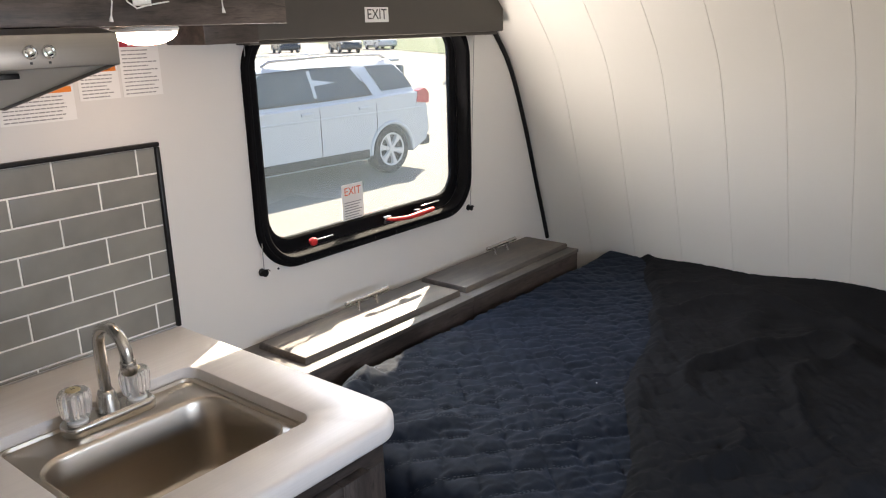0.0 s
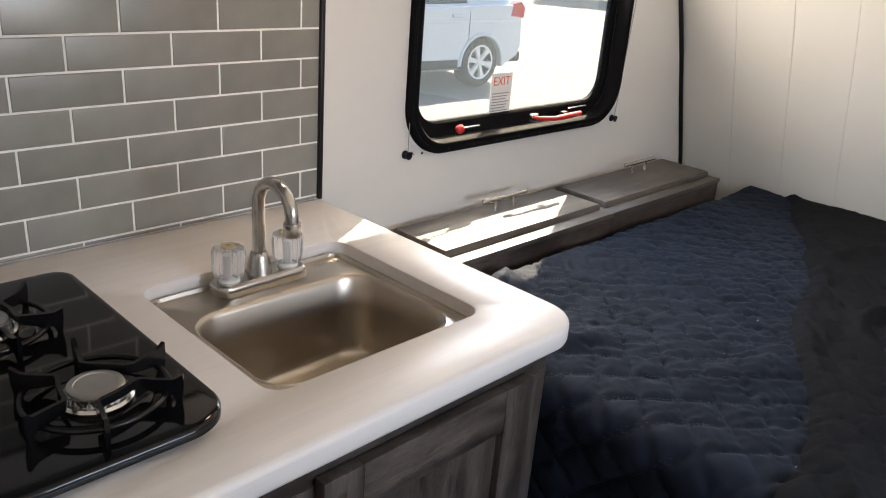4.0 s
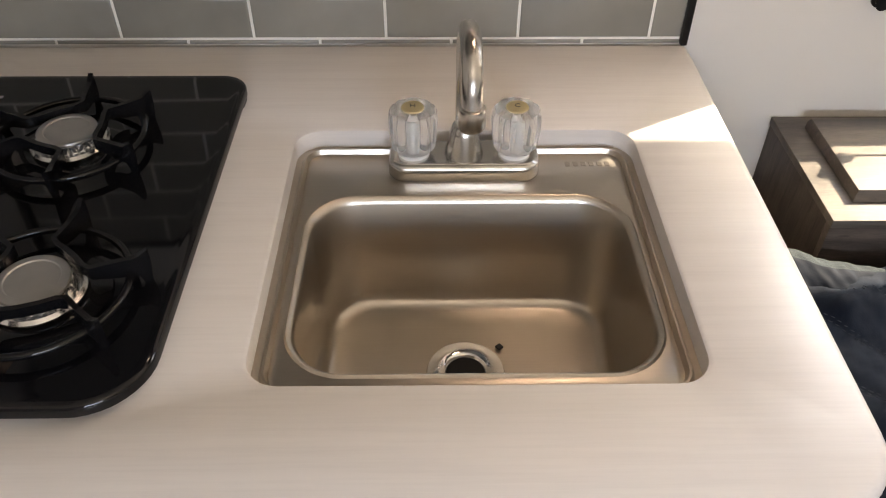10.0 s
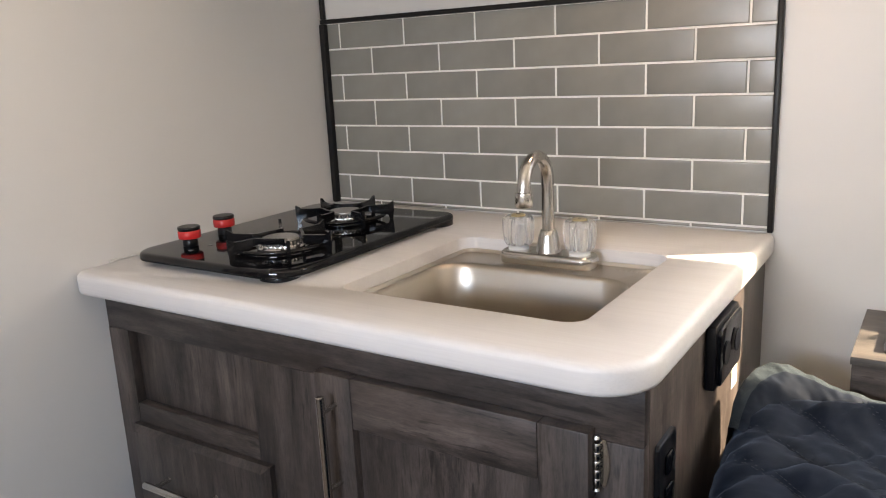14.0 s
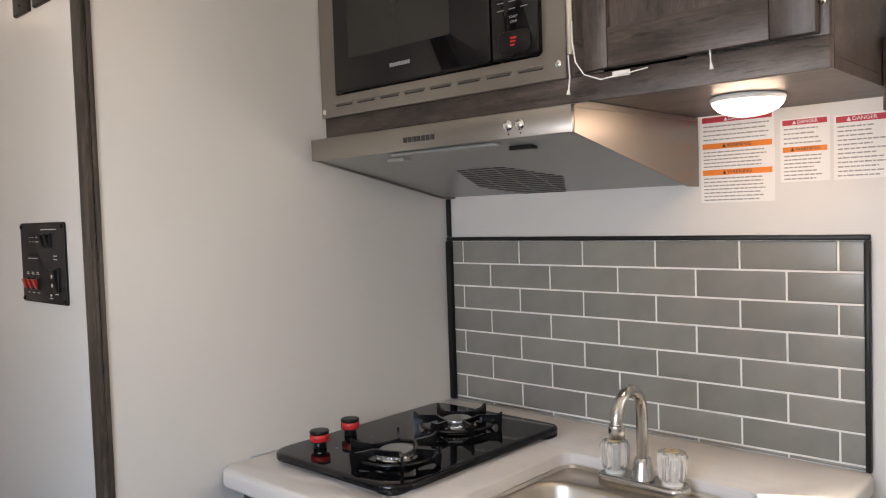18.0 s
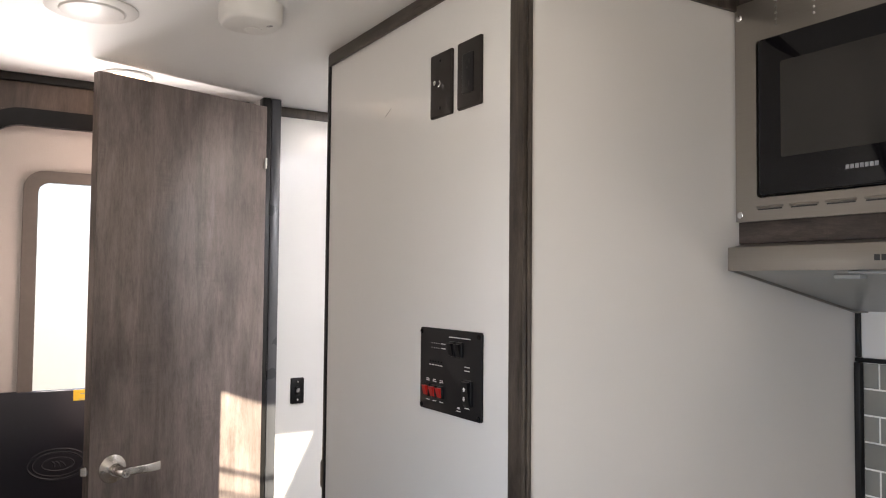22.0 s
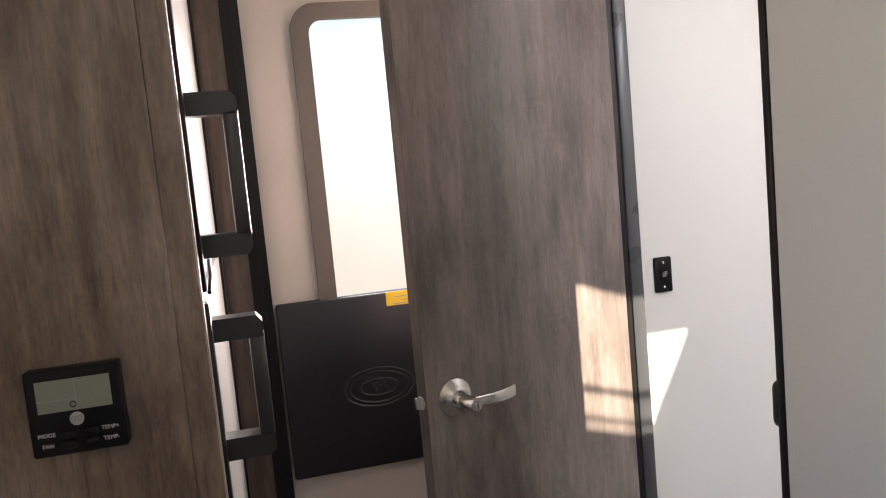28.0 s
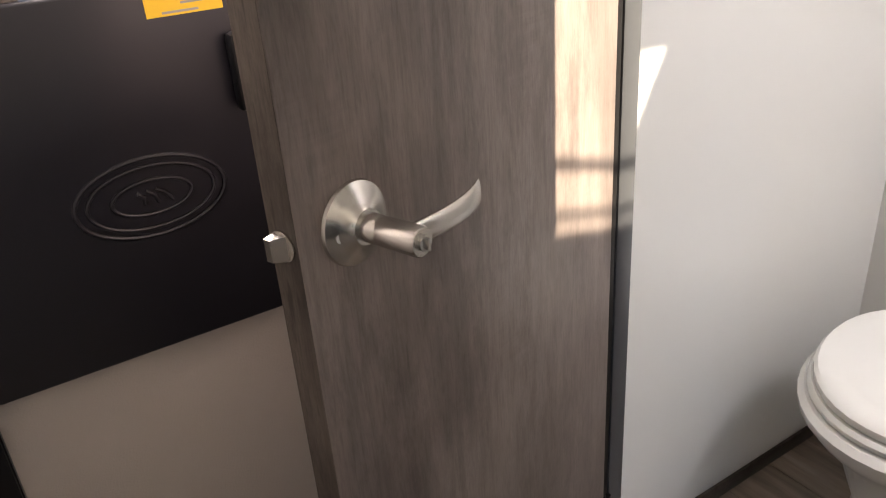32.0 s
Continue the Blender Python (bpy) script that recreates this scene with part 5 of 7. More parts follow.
sh = thing("window_shade", (-1.39, 1.48, 1.455), "dark taupe raised shade valance over the window", "shade")
part("valance", B((XW + 0.001, 1.030, 1.458), (-1.362, 1.972, 1.700), 0.004), SHADE, sh)
part("bottom_rail", B((XW + 0.008, 1.060, 1.449), (-1.372, 1.955, 1.4575), 0.003), SHADE, sh)
xs = part("exit_sign", B((-1.3618, 1.394, 1.490), (-1.3610, 1.476, 1.525)), WHITE_PAPER, sh, "small white exit sign")
part("word", text_bm("EXIT", 0.034, face_frame((-1.3607, 1.435, 1.5075), (0, 1, 0), (0, 0, 1)), 0.0002), INK, xs)
single("cabinet_filler", B((XW + 0.001, 0.9005, 1.455), (-1.30, 1.028, 1.560), 0.002), WOOD_Y, "grey-brown wood filler strip beside the wall cabinet", "filler")
for y0, y1, label in ((1.080, 1.079, "thin shade cord with a black holder"), (1.905, 1.874, "thin shade cord with a black holder")):
    c = thing("shade_cord", (XW, y1, 0.93), label, "cord", "shade tension cords")
    bm = bmesh.new()
    tube(bm, [(XW + 0.010, y0, 1.455), (XW + 0.010, y1, 0.945)], 0.0011, 6)
    part("cord", bm, INK_GREY, c)
    bm = bmesh.new()
    lathe(bm, [(0.0, 0.0), (0.0095, 0.0), (0.0095, 0.003), (0.006, 0.005), (0.006, 0.012), (0.009, 0.014), (0.0, 0.015)], (XW + 0.0005, y1, 0.937), "x", 18)
    hd = part("holder", bm, BLACK, c, "black cord holder")
    bm = bmesh.new()
    tube(bm, [(XW + 0.009, y1 + 0.004, 0.943), (XW + 0.011, y1 + 0.012, 0.942), (XW + 0.010, y1 + 0.017, 0.937)], 0.0012, 6)
    part("hook", bm, BLACK, hd)

# black trim where the side wall meets the curved front
bm = bmesh.new()
pr = [p for p in smooth_profile() if 0.72 < p[1] < 1.90]
rows = []
for i, (y, z) in enumerate(pr):
    a, b = pr[max(i - 1, 0)], pr[min(i + 1, len(pr) - 1)]
    k = math.hypot(b[0] - a[0], b[1] - a[1])
    ny, nz = -(b[1] - a[1]) / k, (b[0] - a[0]) / k
    rows.append([bm.verts.new((XW + dx, y + ny * d, z + nz * d)) for dx, d in ((0.0006, 0.017), (0.006, 0.016), (0.010, 0.010), (0.008, 0.004), (0.0006, 0.002))])
for a, b in zip(rows, rows[1:]):
    for k in range(5):
        j = (k + 1) % 5
        bm.faces.new((a[k], a[j], b[j], b[k]))
structure("trim_front_edge", bm, BLACK_TRIM, "black rubber trim along the curved front wall")

# ---- ledge boxes ----
for n, (y0, y1, l0, l1, h0) in enumerate(((0.996, 1.602, 1.030, 1.584, 1.270), (1.603, 2.168, 1.610, 2.154, 1.872))):
    led = thing("ledge_cabinet", (-1.31, (y0 + y1) / 2, 0), "grey-brown wood ledge box with a lifting lid", "cabinet", "ledge boxes by the window")
    part("front_panel", B((-1.222, y0, 0.0), (-1.210, y1, 0.758)), WOOD_Y, led)
    for y in (y0, y1 - 0.012):
        part("end_panel", B((XW + 0.002, y, 0.0), (-1.2225, y + 0.012, 0.758)), WOOD, led)
    part("top_panel", B((XW + 0.002, y0 - 0.002, 0.7585), (-1.206, y1, 0.770), 0.001), WOOD_LID, led)
    bm = bmesh.new()
    lx0, lx1 = -1.400, -1.240
    loft(bm, [[(lx0 + d, l0 + d, z), (lx1 - d, l0 + d, z), (lx1 - d, l1 - d, z), (lx0 + d, l1 - d, z)] for z, d in ((0.7705, 0.0), (0.780, 0.0), (0.786, 0.003), (0.7875, 0.008))])
    ld = part("lid", bm, WOOD_LID, led, "bevelled wood lid")
    bar_handle(ld, (-1.358, h0, 0.815), (-1.358, h0 + 0.156, 0.815), (0, 0, -0.0285), 0.0056, inset=0.045)

# ---- bed ----
bed = thing("bed", (-0.3, 1.6, 0), "bed with a dark mattress on a plain platform", "bed")
BED_X, BED_Y, CUT = -0.105, 0.890, 0.215            # far side, near side and the cut corner between them


def bed_block(lo, hi, inset, bevel):
    """A block with the bed's outline, which has one corner cut off towards the aisle."""
    bm = bmesh.new()
    x1, y0 = BED_X - inset, BED_Y + inset
    ring = [(-1.181, y0), (x1 - CUT, y0), (x1, y0 + CUT * 1.1), (x1, 2.30), (-1.181, 2.30)]
    cx, cy = -0.65, 1.6
    grow = lambda d: [(x - math.copysign(d, x - cx), y - math.copysign(d, y - cy)) for x, y in ring]
    loft(bm, [[(x, y, z) for x, y in grow(d)] for z, d in ((lo, bevel), (lo + bevel, 0.0), (hi - bevel, 0.0), (hi - bevel * 0.3, bevel * 0.3), (hi, bevel))])
    return bm


part("platform", bed_block(0.0, 0.40, 0.030, 0.004), TRIM_BROWN, bed)
part("mattress", bed_block(0.401, 0.672, 0.012, 0.035), NAVY, bed)


def turned_down(x, y, z, r=0.045):
    """Bends the cloth over the bed's far side, and pulls it in to the cut corner."""
    over = x - (BED_X - r)
    if over > 0:
        a = min(over / r, math.pi / 2)
        drop = r - r * math.cos(a) + max(0.0, over - r * math.pi / 2)
        x, z = BED_X - r + r * math.sin(a), z - drop
    # distance beyond the cut corner's line
    past = ((x - (BED_X - CUT)) * 1.1 - (y - BED_Y)) / math.hypot(1.1, 1.0)
    if past > 0:
        x, y, z = x - past * 0.74, y + past * 0.67, z - 0.75 * past
    return (x, y, max(z, 0.03))


def cloth(name, xs, path, height, mat, parent):
    """A cloth laid along path(t) -> (y, z, ny, nz), with a height field over it."""
    verts, faces = [], []
    nx, nt = len(xs), len(path)
    for (y, z, ny, nz, s) in path:
        for x in xs:
            h = height(x, y, s)
            verts.append(turned_down(x, y + ny * h, z + nz * h))
    for j in range(nt - 1):
        for i in range(nx - 1):
            a = j * nx + i
            faces.append((a, a + 1, a + nx + 1, a + nx))
    me = bpy.data.meshes.new(name)
    me.from_pydata(verts, [], faces)
    me.polygons.foreach_set("use_smooth", [True] * len(me.polygons))
    me.materials.append(mat)
    ob = new(name, me)
    WM[ob] = Matrix()
    return hang(ob, parent)


def drape_path(y_far, y_near, z_top, drop, step, r=0.05):
    """Over the bed from the front wall to the near edge, round it and down."""
    out, s = [], 0.0
    n = int((y_far - y_near - r) / step)
    for k in range(n):
        out.append((y_far - k * step, z_top, 0.0, 1.0, s))
        s += step
    for k in range(9):
        a = math.pi / 2 * k / 8
        out.append((y_near + r - r * math.sin(a), z_top - r + r * math.cos(a), -math.sin(a), math.cos(a), s))
        s += r * math.pi / 16
    z = z_top - r - step
    while z > z_top - drop:
        out.append((y_near, z, -1.0, 0.0, s))
        z, s = z - step, s + step
    return out


PITCH = 0.064


def weave(x, s):
    """Coordinates across the two families of stitch lines, a little uneven."""
    q = Vector((x * 3.0, s * 3.0, 0.3))
    u = 0.72 * x - 0.70 * s + 0.014 * noise.noise(q)
    v = -0.76 * x - 0.65 * s + 0.014 * noise.noise(q + Vector((7.1, 3.3, 1)))
    return u, v


def near_line(x, y, pts):
    """Distance from a point to a bent line."""
    best = 9.0
    for (ax, ay), (bx, by) in zip(pts, pts[1:]):
        dx, dy = bx - ax, by - ay
        t = max(0.0, min(1.0, ((x - ax) * dx + (y - ay) * dy) / (dx * dx + dy * dy)))
        best = min(best, math.hypot(x - ax - t * dx, y - ay - t * dy))
    return best


RIDGES = ((0.010, 0.030, ((-0.98, 0.915), (-1.07, 0.918), (-1.130, 0.922), (-1.170, 0.940))), (0.024, 0.024, ((-1.105, 0.985), (-1.125, 1.04), (-1.165, 1.14))), (0.016, 0.030, ((-0.95, 0.985), (-0.90, 1.10))))


def quilt_h(x, y, s):
    u, v = weave(x, s)
    soft = max(0.10, min(1.0, 1.30 - 1.0 * max(0.0, y - 1.25) - 0.85 * max(0.0, x + 0.62)))
    a, b = abs(math.sin(math.pi * u / PITCH)), abs(math.sin(math.pi * v / PITCH))
    h = 0.0120 * soft * (min(a, b) ** 0.36)
    # puckers pulled in by the stitching
    p1 = 1 - abs(noise.noise(Vector((u * 13, v * 46, 5.0))))
    p2 = 1 - abs(noise.noise(Vector((u * 40, v * 15, 2.0))))
    h += soft * (0.35 + 0.65 * max(0.0, min(1.0, (y - 0.98) / 0.15))) * (0.0085 * p1 * p1 * (1 - 0.5 * a) + 0.0065 * p2 * p2 * (1 - 0.5 * b)) - 0.004 * soft
    h += 0.0016 * noise.noise(Vector((x * 90, s * 90, 2.0))) + 0.009 * noise.noise(Vector((x * 3.6, s * 3.6, 9.0)))
    # long folds across the far side
    r1 = (y - 2.02 + 0.42 * (x + 0.35)) / 0.030
    r2 = (y - 1.72 + 0.75 * (x + 0.15)) / 0.045
    r3 = (x + 0.66 - 0.30 * (y - 1.3) + 0.03 * math.sin(y * 9)) / 0.040
    h += 0.022 * math.exp(-r1 * r1) * max(0.0, min(1.0, (x + 0.80) / 0.15)) + 0.016 * math.exp(-r2 * r2) * max(0.0, min(1.0, (x + 0.50) / 0.15))
    h += 0.012 * math.exp(-r3 * r3) * max(0.0, min(1.0, (y - 1.05) / 0.2)) * max(0.0, min(1.0, (2.0 - y) / 0.3))
    far = max(0.0, (y - 2.12) / 0.2)
    h += min(1, far) * (0.010 + 0.016 * max(0.0, min(1.0, (x + 0.95) / 0.3)) * (0.9 + 0.6 * math.sin(x * 11)))
    if x < -0.75 and y < 1.3:
        for top, wide, pts in RIDGES:
            k = near_line(x, y, pts) / wide
            h += top * math.exp(-k * k)
    h += 0.010 * max(0.0, min(1.0, (-1.02 - x) / 0.14))
    fall = max(0.0, s - 1.45)
    h += 0.014 * math.sin(x * 21 + 1.2 * math.sin(x * 7)) * min(1, fall / 0.3) - 0.006 * min(1, fall / 0.1)
    return h


quilt = thing("quilt", (-0.3, 1.6, 0.70), "dark navy stitched quilt spread over the bed", "bedding")
xs = [-1.178 + 0.0050 * k for k in range(int((BED_X + 0.46 + 1.178) / 0.0050))]
QPATH = drape_path(2.335, 0.890, 0.706, 0.66, 0.0050)
cloth("spread", xs, QPATH, quilt_h, QUILT, quilt)


def thread_lines(parent):
    """Twin rows of short stitches along one family of lines, near the worktop's end."""
    verts, faces = [], []
    n = 0
    while n < 22:
        v1 = (math.floor(-0.75 / PITCH) + n) * PITCH
        n += 1
        for off in (-0.0024, 0.0024):
            k = 0
            while k < 190:
                u1 = -2.1 + k * 0.0075
                k += 1
                x, s = 0.0, 1.4
                for it in range(5):
                    u, v = weave(x, s)
                    du, dv = u1 - u, v1 + off - v
                    det = 0.72 * -0.65 - (-0.70) * (-0.76)
                    x += (du * -0.65 + 0.70 * dv) / det
                    s += (0.72 * dv + 0.76 * du) / det
                if not (-1.17 < x < -0.62 and 1.02 < s < 1.75):
                    continue
                i = min(range(len(QPATH)), key=lambda q: abs(QPATH[q][4] - s))
                y, z, ny, nz, ss = QPATH[i]
                h = quilt_h(x, y, ss) + 0.0009
                c = Vector((x, y + ny * h - (s - ss) * nz, z + nz * h - (s - ss) * (0 if nz > 0.5 else 1)))
                t = Vector((0.65, 0.76 * nz, -0.76 * ny)).normalized() * 0.0021
                w = Vector((-t.y, t.x, 0)).normalized() * 0.0005
                o = len(verts)
                verts += [c - t - w, c - t + w, c + t + w, c + t - w, c - t + Vector((0, 0, 0.0006)), c + t + Vector((0, 0, 0.0006))]
                faces += [(o, o + 3, o + 5, o + 4), (o + 1, o + 4, o + 5, o + 2), (o, o + 4, o + 1), (o + 3, o + 2, o + 5)]
    me = bpy.data.meshes.new("stitching")
    me.from_pydata([tuple(p) for p in verts], [], faces)
    me.materials.append(THREAD)
    ob = new("stitching", me)
    WM[ob] = Matrix()
    hang(ob, parent)
    return tagged(ob, "twin rows of grey stitches", kind="stuff")


thread_lines(quilt)
# the corner turned up in the gap between the worktop's end and the ledge box, grey along its ridge
def bend(pts, t):
    """A point on a smooth curve through a few points, t from 0 to 1."""
    n = len(pts) - 1
    i = min(int(t * n), n - 1)
    f = t * n - i
    a, b, c, d = (Vector(pts[max(0, min(n, k))]) for k in (i - 1, i, i + 1, i + 2))
    return 0.5 * (2 * b + (c - a) * f + (2 * a - 5 * b + 4 * c - d) * f * f + (3 * b - a - 3 * c + d) * f ** 3)


RIDGE = ((-1.070, 0.872, 0.700), (-1.125, 0.872, 0.732), (-1.178, 0.892, 0.752), (-1.192, 0.930, 0.748), (-1.180, 0.975, 0.738), (-1.176, 1.030, 0.727), (-1.176, 1.085, 0.716))
INNER = ((-1.030, 0.915, 0.700), (-1.080, 0.922, 0.712), (-1.120, 0.938, 0.722), (-1.130, 0.965, 0.722), (-1.128, 1.000, 0.718), (-1.145, 1.050, 0.712), (-1.162, 1.095, 0.706))
verts, faces = [], []
NI, NJ = 110, 26
for i in range(NI):
    t = i / (NI - 1)
    top, inn = bend(RIDGE, t), bend(INNER, t)
    out = (top - inn).normalized()
    foot = top + Vector((out.x * 0.012, out.y * 0.012, -0.075))
    for j in range(NJ):
        q = j / (NJ - 1)
        if q < 0.45:
            p = foot.lerp(top, math.sin(q / 0.45 * math.pi / 2))
        else:
            k = (q - 0.45) / 0.55
            p = top.lerp(inn, k) + Vector((0, 0, 0.007 * math.sin(math.pi * k) - 0.008 * k * k * k))
        wob = 0.0045 * noise.noise(Vector((p.x * 34, p.y * 34, 1.0))) + 0.0022 * noise.noise(Vector((p.x * 95, p.y * 95, 4.0)))
        verts.append((p.x + 0.4 * wob, p.y, p.z + wob))
for i in range(NI - 1):
    for j in range(NJ - 1):
        a = i * NJ + j
        faces.append((a, a + NJ, a + NJ + 1, a + 1))
me = bpy.data.meshes.new("corner_fold")
me.from_pydata(verts, [], faces)
me.polygons.foreach_set("use_smooth", [True] * len(me.polygons))
for k in (QUILT, QUILT_RIM):
    me.materials.append(k)
me.polygons.foreach_set("material_index", [1 if 5 <= k % (NJ - 1) <= 15 else 0 for k in range(len(me.polygons))])
fold = new("corner_fold", me)
WM[fold] = Matrix()
hang(fold, quilt)
tagged(fold, "folded corner with a grey band along its ridge")
# darker sheet over the quilt's far half puts the falling-off light into colour
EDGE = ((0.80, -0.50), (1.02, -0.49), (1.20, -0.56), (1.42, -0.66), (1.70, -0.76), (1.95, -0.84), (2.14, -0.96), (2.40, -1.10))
quilt_shade = thing("quilt_shade", (-0.3, 1.7, 0.71), "darker crumpled sheet that stands in for shade on the quilt's far half", "bedding")
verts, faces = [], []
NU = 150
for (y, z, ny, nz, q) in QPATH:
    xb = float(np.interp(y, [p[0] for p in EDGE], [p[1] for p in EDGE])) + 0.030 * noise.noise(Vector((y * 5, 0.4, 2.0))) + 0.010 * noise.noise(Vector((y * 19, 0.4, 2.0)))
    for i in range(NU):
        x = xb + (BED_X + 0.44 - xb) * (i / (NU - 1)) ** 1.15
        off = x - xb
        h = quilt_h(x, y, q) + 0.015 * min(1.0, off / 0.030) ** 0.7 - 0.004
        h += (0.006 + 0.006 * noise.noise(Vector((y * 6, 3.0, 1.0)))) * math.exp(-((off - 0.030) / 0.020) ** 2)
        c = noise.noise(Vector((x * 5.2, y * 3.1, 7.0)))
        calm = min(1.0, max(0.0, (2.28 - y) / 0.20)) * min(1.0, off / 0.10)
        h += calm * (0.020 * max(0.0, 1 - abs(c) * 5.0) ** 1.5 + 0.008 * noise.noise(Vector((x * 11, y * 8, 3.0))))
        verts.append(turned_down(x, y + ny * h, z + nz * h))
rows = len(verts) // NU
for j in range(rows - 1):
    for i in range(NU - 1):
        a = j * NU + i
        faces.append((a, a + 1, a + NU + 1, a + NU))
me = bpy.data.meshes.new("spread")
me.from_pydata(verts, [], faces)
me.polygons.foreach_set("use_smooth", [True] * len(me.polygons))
me.materials.append(QUILT_SHADE)
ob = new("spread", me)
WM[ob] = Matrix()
hang(ob, quilt_shade)
# lint on the cloth
rnd = random.Random(5)
for k in range(6):
    x, y = -0.75 + rnd.random() * 0.45, 1.0 + rnd.random() * 0.9
    bm = bmesh.new()
    z = 0.706 + quilt_h(x, y, 2.335 - y) + 0.001
    box(bm, (-0.002, -0.0007, 0), (0.002, 0.0007, 0.0012), 0.0, 1, Matrix.Translation((x, y, z)) @ Matrix.Rotation(rnd.random() * 6, 4, "Z"))
    single("lint", bm, WHITE_PAPER, "tiny white lint fleck on the bedding", "lint", "lint flecks", False)
# ---- control wall ----
def screw(parent, x, y, z, r=0.003, mat=None, axis="x"):
    bm = bmesh.new()
    lathe(bm, [(0.0, 0.0), (r, 0.0), (r * 0.9, r * 0.4), (r * 0.4, r * 0.6), (0.0, r * 0.35)], (x, y, z), axis, 14)
    part("screw", bm, mat or BLACK, parent)


cp = thing("control_panel", (CX, -0.27, 1.19), "black control panel with red rocker switches", "control panel")
bm = bmesh.new()
slab(bm, "x", CX + 0.0005, CX + 0.0045, -0.2715, 1.263, 0.198, 0.144, 0.005, 0.001)
part("plate", bm, PANEL_BLACK, cp)
PX = CX + 0.0045
for y, z in ((-0.3645, 1.328), (-0.1795, 1.328), (-0.3645, 1.197), (-0.1795, 1.197)):
    screw(cp, PX, y, z, 0.0042, GLOSS_BLACK)


def rocker(y, z, w, h, mat, label):
    bm = bmesh.new()
    slab(bm, "x", PX, PX + 0.004, y, z, w + 0.005, h + 0.005, 0.002, 0.0008)
    b = part("switch_bezel", bm, BLACK, cp)
    bm = bmesh.new()
    loft(bm, [[(PX + 0.0041, yy, zz) for yy, zz in ((y - w / 2, z - h / 2), (y + w / 2, z - h / 2), (y + w / 2, z + h / 2), (y - w / 2, z + h / 2))],
              [(PX + d, yy, zz) for yy, zz, d in ((y - w / 2, z - h / 2, 0.0055), (y + w / 2, z - h / 2, 0.0055), (y + w / 2, z + h / 2, 0.0105), (y - w / 2, z + h / 2, 0.0105))]])
    part("rocker", bm, mat, b, label)


for y in (-0.342, -0.319, -0.296):
    rocker(y, 1.225, 0.0115, 0.0165, RED_LIT, "red rocker switch")
    part("print", B((PX, y - 0.006, 1.2415), (PX + 0.0003, y + 0.006, 1.243)), WHITE_INK, cp)
    part("print", B((PX, y - 0.005, 1.2445), (PX + 0.0003, y + 0.005, 1.246)), WHITE_INK, cp)
    part("print", B((PX, y - 0.006, 1.2075), (PX + 0.0003, y + 0.006, 1.2090)), WHITE_INK, cp)
for y in (-0.258, -0.235):
    rocker(y, 1.303, 0.013, 0.020, BLACK, "black rocker switch")
rocker(-0.209, 1.234, 0.019, 0.038, BLACK, "black extend and retract rocker")
for z, s in ((1.241, 1), (1.226, -1)):
    bm = bmesh.new()
    arrow = [(-0.0013, -0.003), (0.0013, -0.003), (0.0013, 0.0), (0.0034, 0.0), (0.0, 0.0036), (-0.0034, 0.0), (-0.0013, 0.0)]
    loft(bm, [[(PX + 0.009 + d, -0.209 + u, z + s * v) for u, v in arrow] for d in (0.0, 0.0016)])
    part("arrow", bm, WHITE_INK, cp)
for y0, y1, z in ((-0.272, -0.236, 1.3225), (-0.234, -0.205, 1.3225), (-0.222, -0.206, 1.276), (-0.222, -0.206, 1.270), (-0.221, -0.207, 1.209), (-0.246, -0.233, 1.201)):
    part("print", B((PX, y0, z - 0.0008), (PX + 0.0003, y1, z + 0.0008)), WHITE_INK, cp)
part("print", B((PX, -0.243, 1.2045), (PX + 0.0003, -0.236, 1.208)), WHITE_INK, cp)
for r, z in enumerate((1.309, 1.301)):
    for k in range(6):
        part("print", B((PX, -0.330 + 0.008 * k, z - 0.0008), (PX + 0.0003, -0.328 + 0.008 * k + (0.005 if k > 3 else 0), z + 0.0008)), WHITE_INK, cp)
for k in range(5):
    part("print", B((PX, -0.338 + 0.0095 * k, 1.270), (PX + 0.0003, -0.331 + 0.0095 * k, 1.2715)), WHITE_INK, cp)
    bm = bmesh.new()
    lathe(bm, [(0.0, 0.0), (0.0015, 0.0), (0.001, 0.0012), (0.0, 0.0014)], (PX, -0.334 + 0.0095 * k, 1.277), "x", 8)
    part("indicator", bm, GLOSS_BLACK, cp)

for kind, cy in (("coax", -0.3065), ("outlet", -0.2155)):
    w = thing("wall_plate", (CX, cy, 1.71), "dark bronze wall plate with a coaxial socket" if kind == "coax" else "dark bronze wall plate with a double power outlet", "wall plate")
    bm = bmesh.new()
    slab(bm, "x", CX + 0.0005, CX + 0.0065, cy, 1.7655, 0.072, 0.115, 0.003, 0.003)
    part("plate", bm, BRONZE, w)
    q = CX + 0.0065
    if kind == "coax":
        for z in (1.808, 1.723):
            screw(w, q, cy, z, 0.0034)
        bm = bmesh.new()
        lathe(bm, [(0.0, 0.0), (0.0065, 0.0), (0.0065, 0.003), (0.0048, 0.004), (0.0048, 0.012), (0.002, 0.012), (0.0, 0.009)], (q, cy, 1.7655), "x", 6)
        part("coax_socket", bm, CHROME, w, "silver threaded coaxial socket")
    else:
        bm = bmesh.new()
        slab(bm, "x", q, q + 0.002, cy, 1.7655, 0.034, 0.068, 0.003, 0.0008)
        o = part("outlet_face", bm, BLACK, w)
        for z in (1.784, 1.747):
            for dy in (-0.006, 0.006):
                part("slot", B((q + 0.0021, cy + dy - 0.001, z - 0.004), (q + 0.0024, cy + dy + 0.001, z + 0.004)), INK, o)
            bm = bmesh.new()
            lathe(bm, [(0.0, 0.0), (0.0022, 0.0), (0.0022, 0.0004), (0.0, 0.0004)], (q + 0.0021, cy, z - 0.009), "x", 10)
            part("slot", bm, INK, o)
